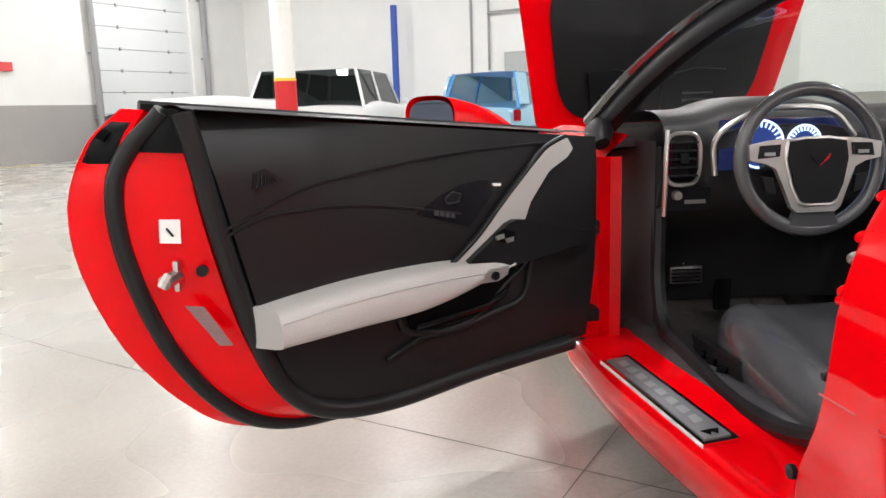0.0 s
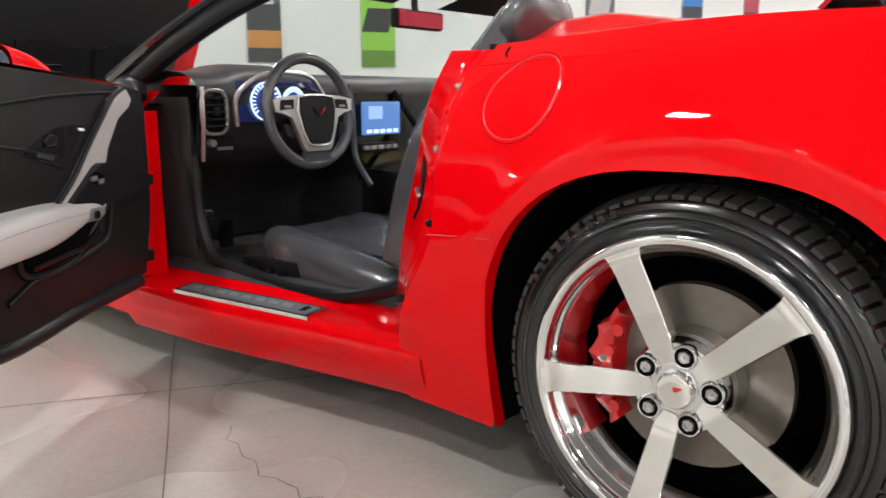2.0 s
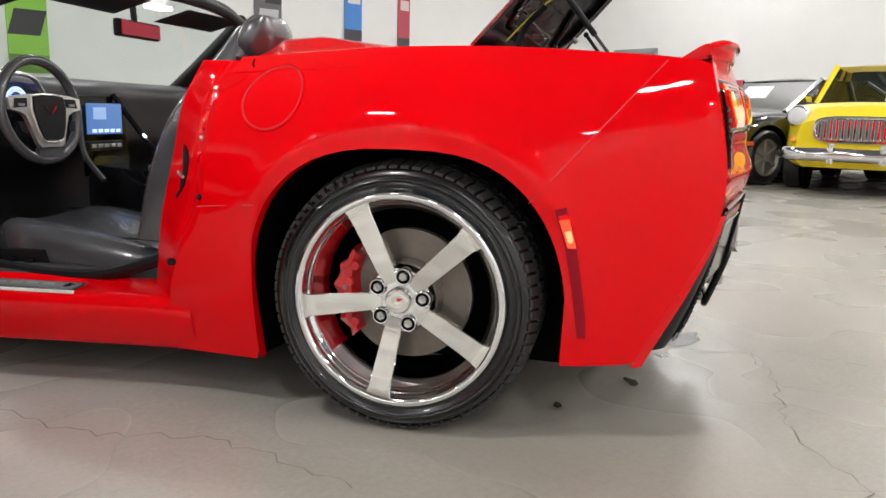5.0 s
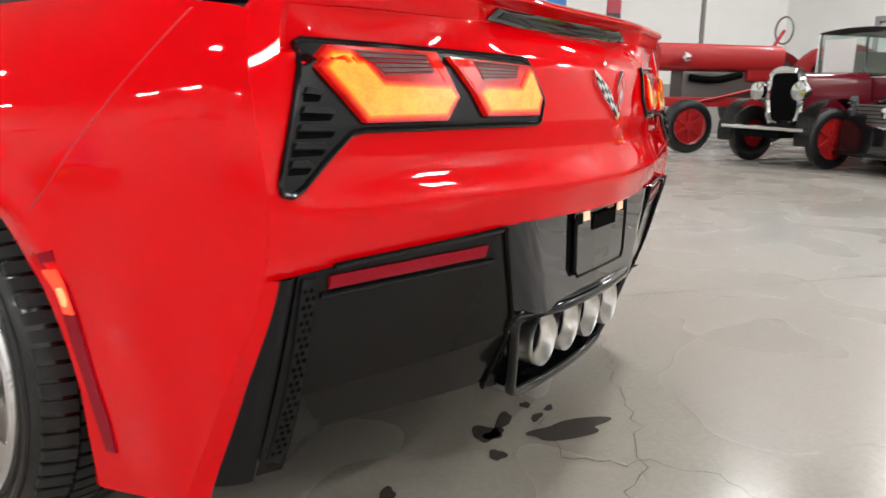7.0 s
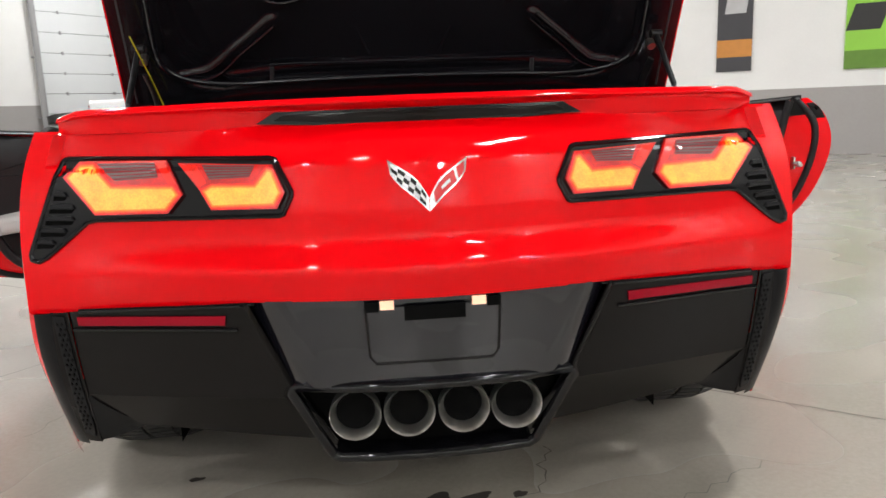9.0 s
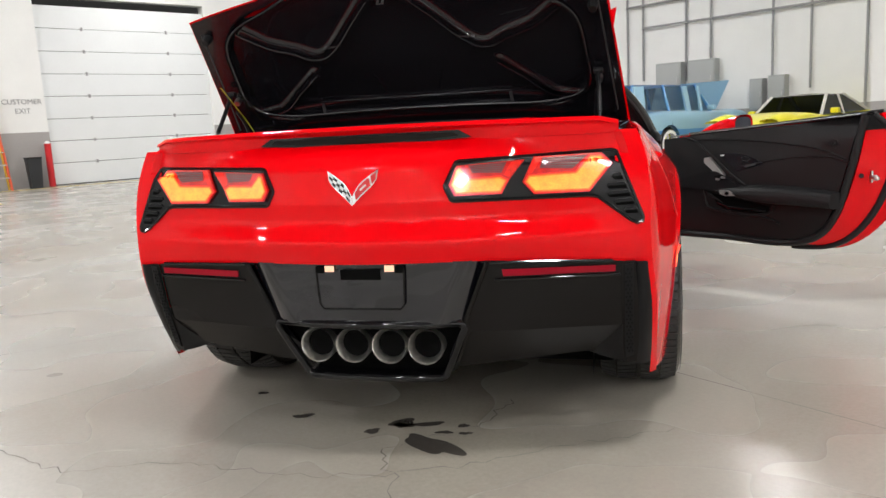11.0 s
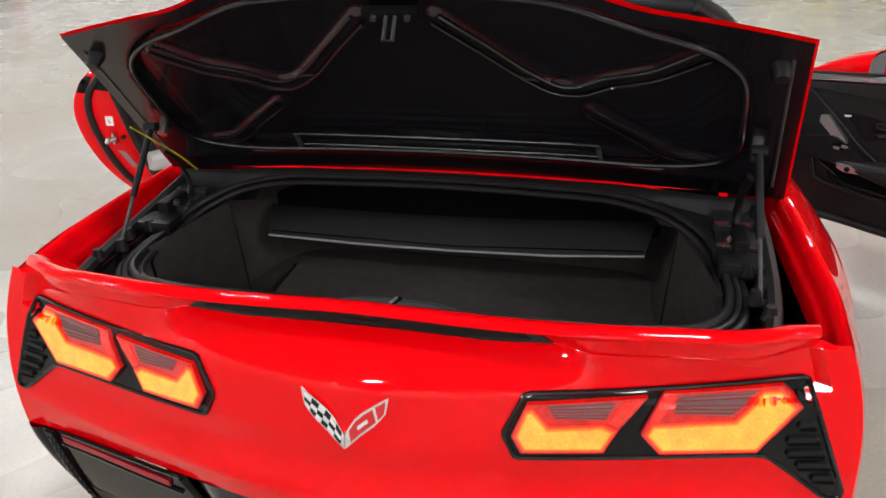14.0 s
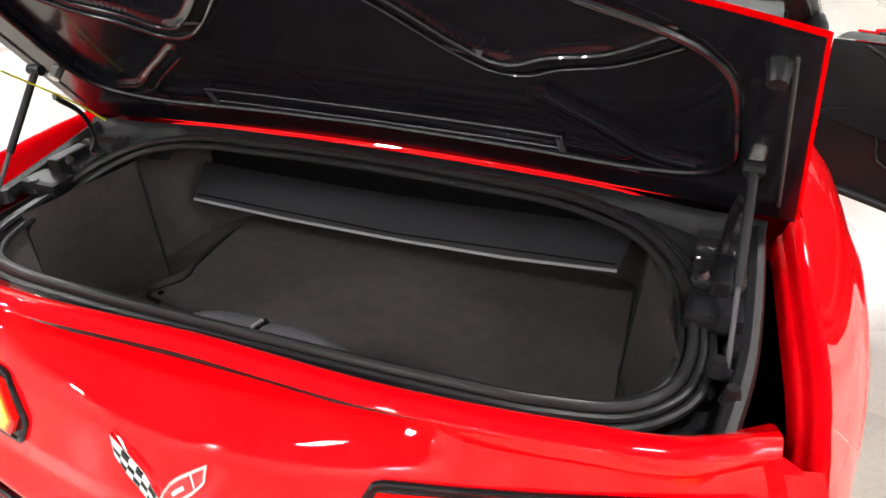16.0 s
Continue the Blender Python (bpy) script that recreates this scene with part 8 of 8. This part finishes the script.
for sg in (-1, 1):
    part("screen_post", tube([(sg * 0.62, 0.20, 1.18), (sg * 0.62, 0.18, 1.80)], 0.025, 8), CHROME, vt)
    part("top_bow", tube([(sg * 0.66, -0.8, 1.18), (sg * 0.66, -0.8, 1.80)], 0.02, 8), BLACK, vt)
    road_wheel(vt, sg * 0.68, 1.25, 0.39, 0.13, RUBBER, TRACT)
    road_wheel(vt, sg * 0.68, -1.45, 0.39, 0.13, RUBBER, TRACT)
    for y0 in (1.25, -1.45):
        part("fender", grid(lambda u, t: Vector((sg * (0.56 + 0.26 * t), y0 + 0.50 * math.cos(radians(-15) + u * radians(190)), 0.42 + 0.48 * math.sin(radians(-15) + u * radians(190)))), 16, 3, thick=0.015), BLACKP, vt, smooth=True)
    hl = part("headlamp", lathe([(0.06, 0.001), (0.05, 0.12), (0.0, 0.13), (-0.12, 0.07), (-0.14, 0.001)], 24, "y"), CHROME, vt, "round chrome headlamp", smooth=True)
    hl.location = (sg * 0.36, 1.48, 0.98)
    part("running_board", box(sg * 0.70, -0.1, 0.40, 0.26, 1.7, 0.03, 0.008), BLACK, vt)
part("windscreen", box(0, 0.19, 1.50, 1.22, 0.012, 0.56, 0.002), WIND, vt)
part("windscreen_sheet", box(0.25, 0.205, 1.48, 0.52, 0.006, 0.46), WHITE, vt)
CREAM = shader("cream_canvas", (0.52, 0.48, 0.38), 0.8, grain=0.2, scale=60)
for sg in (-1, 1):
    part("side_curtain", box(sg * 0.66, -0.95, 1.42, 0.02, 1.00, 0.34, 0.006), CREAM, vt, "rolled cream side curtain")
    part("top_side", box(sg * 0.67, -1.50, 1.50, 0.02, 0.42, 0.56, 0.006), BLACK, vt)
part("front_bumper", tube([(-0.72, 1.75, 0.50), (0, 1.80, 0.50), (0.72, 1.75, 0.50)], 0.03, 8), CHROME, vt)

# ---------- joints, cracks and stains of the floor ----------
def floor_line(name, pts, width, mat, label, jitter=0.0, seed=1):
    rnd = random.Random(seed)
    ps = path_of([(x, y, 0) for x, y in pts], max(6, 8 * len(pts)))
    bm = bmesh.new()
    prev = None
    for i, p in enumerate(ps):
        d = (ps[min(i + 1, len(ps) - 1)] - ps[max(i - 1, 0)]).normalized()
        n = Vector((-d.y, d.x, 0))
        q = p + n * rnd.uniform(-jitter, jitter)
        w = width * (rnd.uniform(0.4, 1.3) if jitter else 1)
        row = [bm.verts.new(q + n * w / 2 + Vector((0, 0, 0.0012))), bm.verts.new(q - n * w / 2 + Vector((0, 0, 0.0012)))]
        if prev:
            bm.faces.new((prev[0], prev[1], row[1], row[0]))
        prev = row
    return tagged(part(name, bm, mat), label, "floor", kind="structure")


floor_line("floor_joint", [(-3.4, 3.15), (-2.45, 2.42), (-1.22, 1.58), (0.93, 0.0), (1.51, -0.47), (4.5, -2.8)], 0.0045, JOINT, "thin saw-cut joint in the concrete")
floor_line("floor_joint", [(-6.0, -3.4), (-2.29, -0.11), (-1.67, 0.49), (-0.79, 1.75), (2.4, 6.0)], 0.0035, JOINT, "thin saw-cut joint in the concrete")
floor_line("floor_joint", [(-0.6, -7.5), (2.9, -2.9), (7.0, 2.4)], 0.0035, JOINT, "thin saw-cut joint in the concrete")
floor_line("floor_crack", [(-2.1, -0.35), (-1.75, -0.55), (-1.62, -0.8), (-1.25, -1.0), (-0.95, -1.08), (-0.55, -0.98), (-0.2, -1.02), (0.2, -0.92), (0.55, -0.72), (0.9, -0.55)], 0.0035, JOINT, "ragged hairline crack in the concrete", 0.022, 3)
floor_line("floor_crack", [(0.05, -1.35), (0.12, -1.05), (0.02, -0.82), (0.25, -0.60), (0.35, -0.35)], 0.0035, JOINT, "ragged hairline crack in the concrete", 0.02, 5)
floor_line("floor_crack", [(-1.05, 1.1), (-1.15, 0.8), (-1.1, 0.4), (-1.22, 0.0)], 0.003, JOINT, "ragged hairline crack in the concrete", 0.02, 6)


def blot(x, y, r, stretch, turn, seed, mat=STAIN, label="dark wet spot on the concrete"):
    rnd = random.Random(seed)
    bm = bmesh.new()
    ring = []
    ph = [rnd.uniform(0, math.tau) for _ in range(4)]
    for k in range(36):
        a = k * math.tau / 36
        q = r * (1 + 0.18 * math.sin(2 * a + ph[0]) + 0.14 * math.sin(3 * a + ph[1]) + 0.08 * math.sin(5 * a + ph[2]))
        ring.append(bm.verts.new(Matrix.Rotation(turn, 3, "Z") @ Vector((q * math.cos(a) * stretch, q * math.sin(a), 0)) + Vector((x, y, 0.0016))))
    bm.faces.new(ring)
    return tagged(part("floor_stain", bm, mat), label, "stain", kind="structure")


for k, (x, y, r, s, t) in enumerate([(0.01, -0.60, 0.030, 1.6, 0.3), (0.10, -0.60, 0.020, 2.4, 0.2), (0.155, -0.76, 0.045, 2.6, -0.6), (0.17, -0.66, 0.014, 1.8, 0.1), (0.24, -0.66, 0.012, 1.6, 0.2), (0.22, -0.60, 0.014, 1.4, 0.9), (-0.07, -0.68, 0.018, 1.6, 0.3), (0.02, -0.62, 0.022, 1.5, 0.1), (-0.36, -0.58, 0.020, 1.6, 0.4), (-0.62, -0.38, 0.012, 1.6, 0.4)]):
    blot(x, y, r, s, t, k)
yellow_line = shader("worn_yellow_floor_paint", (0.62, 0.48, 0.08), 0.6, grain=0.9, scale=20, blotch=0.6)
ln = slab("floor_marking", WALL_B0 + 0.7, -1.0, WALL_B0 + 0.82, 9.0, -0.01, 0.003, yellow_line, "worn yellow paint line along the wall", "floor marking")
ln = slab("floor_marking", WALL_B0 + 1.6, 1.0, WALL_B0 + 5.2, 1.10, -0.01, 0.003, yellow_line, "worn yellow paint line along the wall", "floor marking")
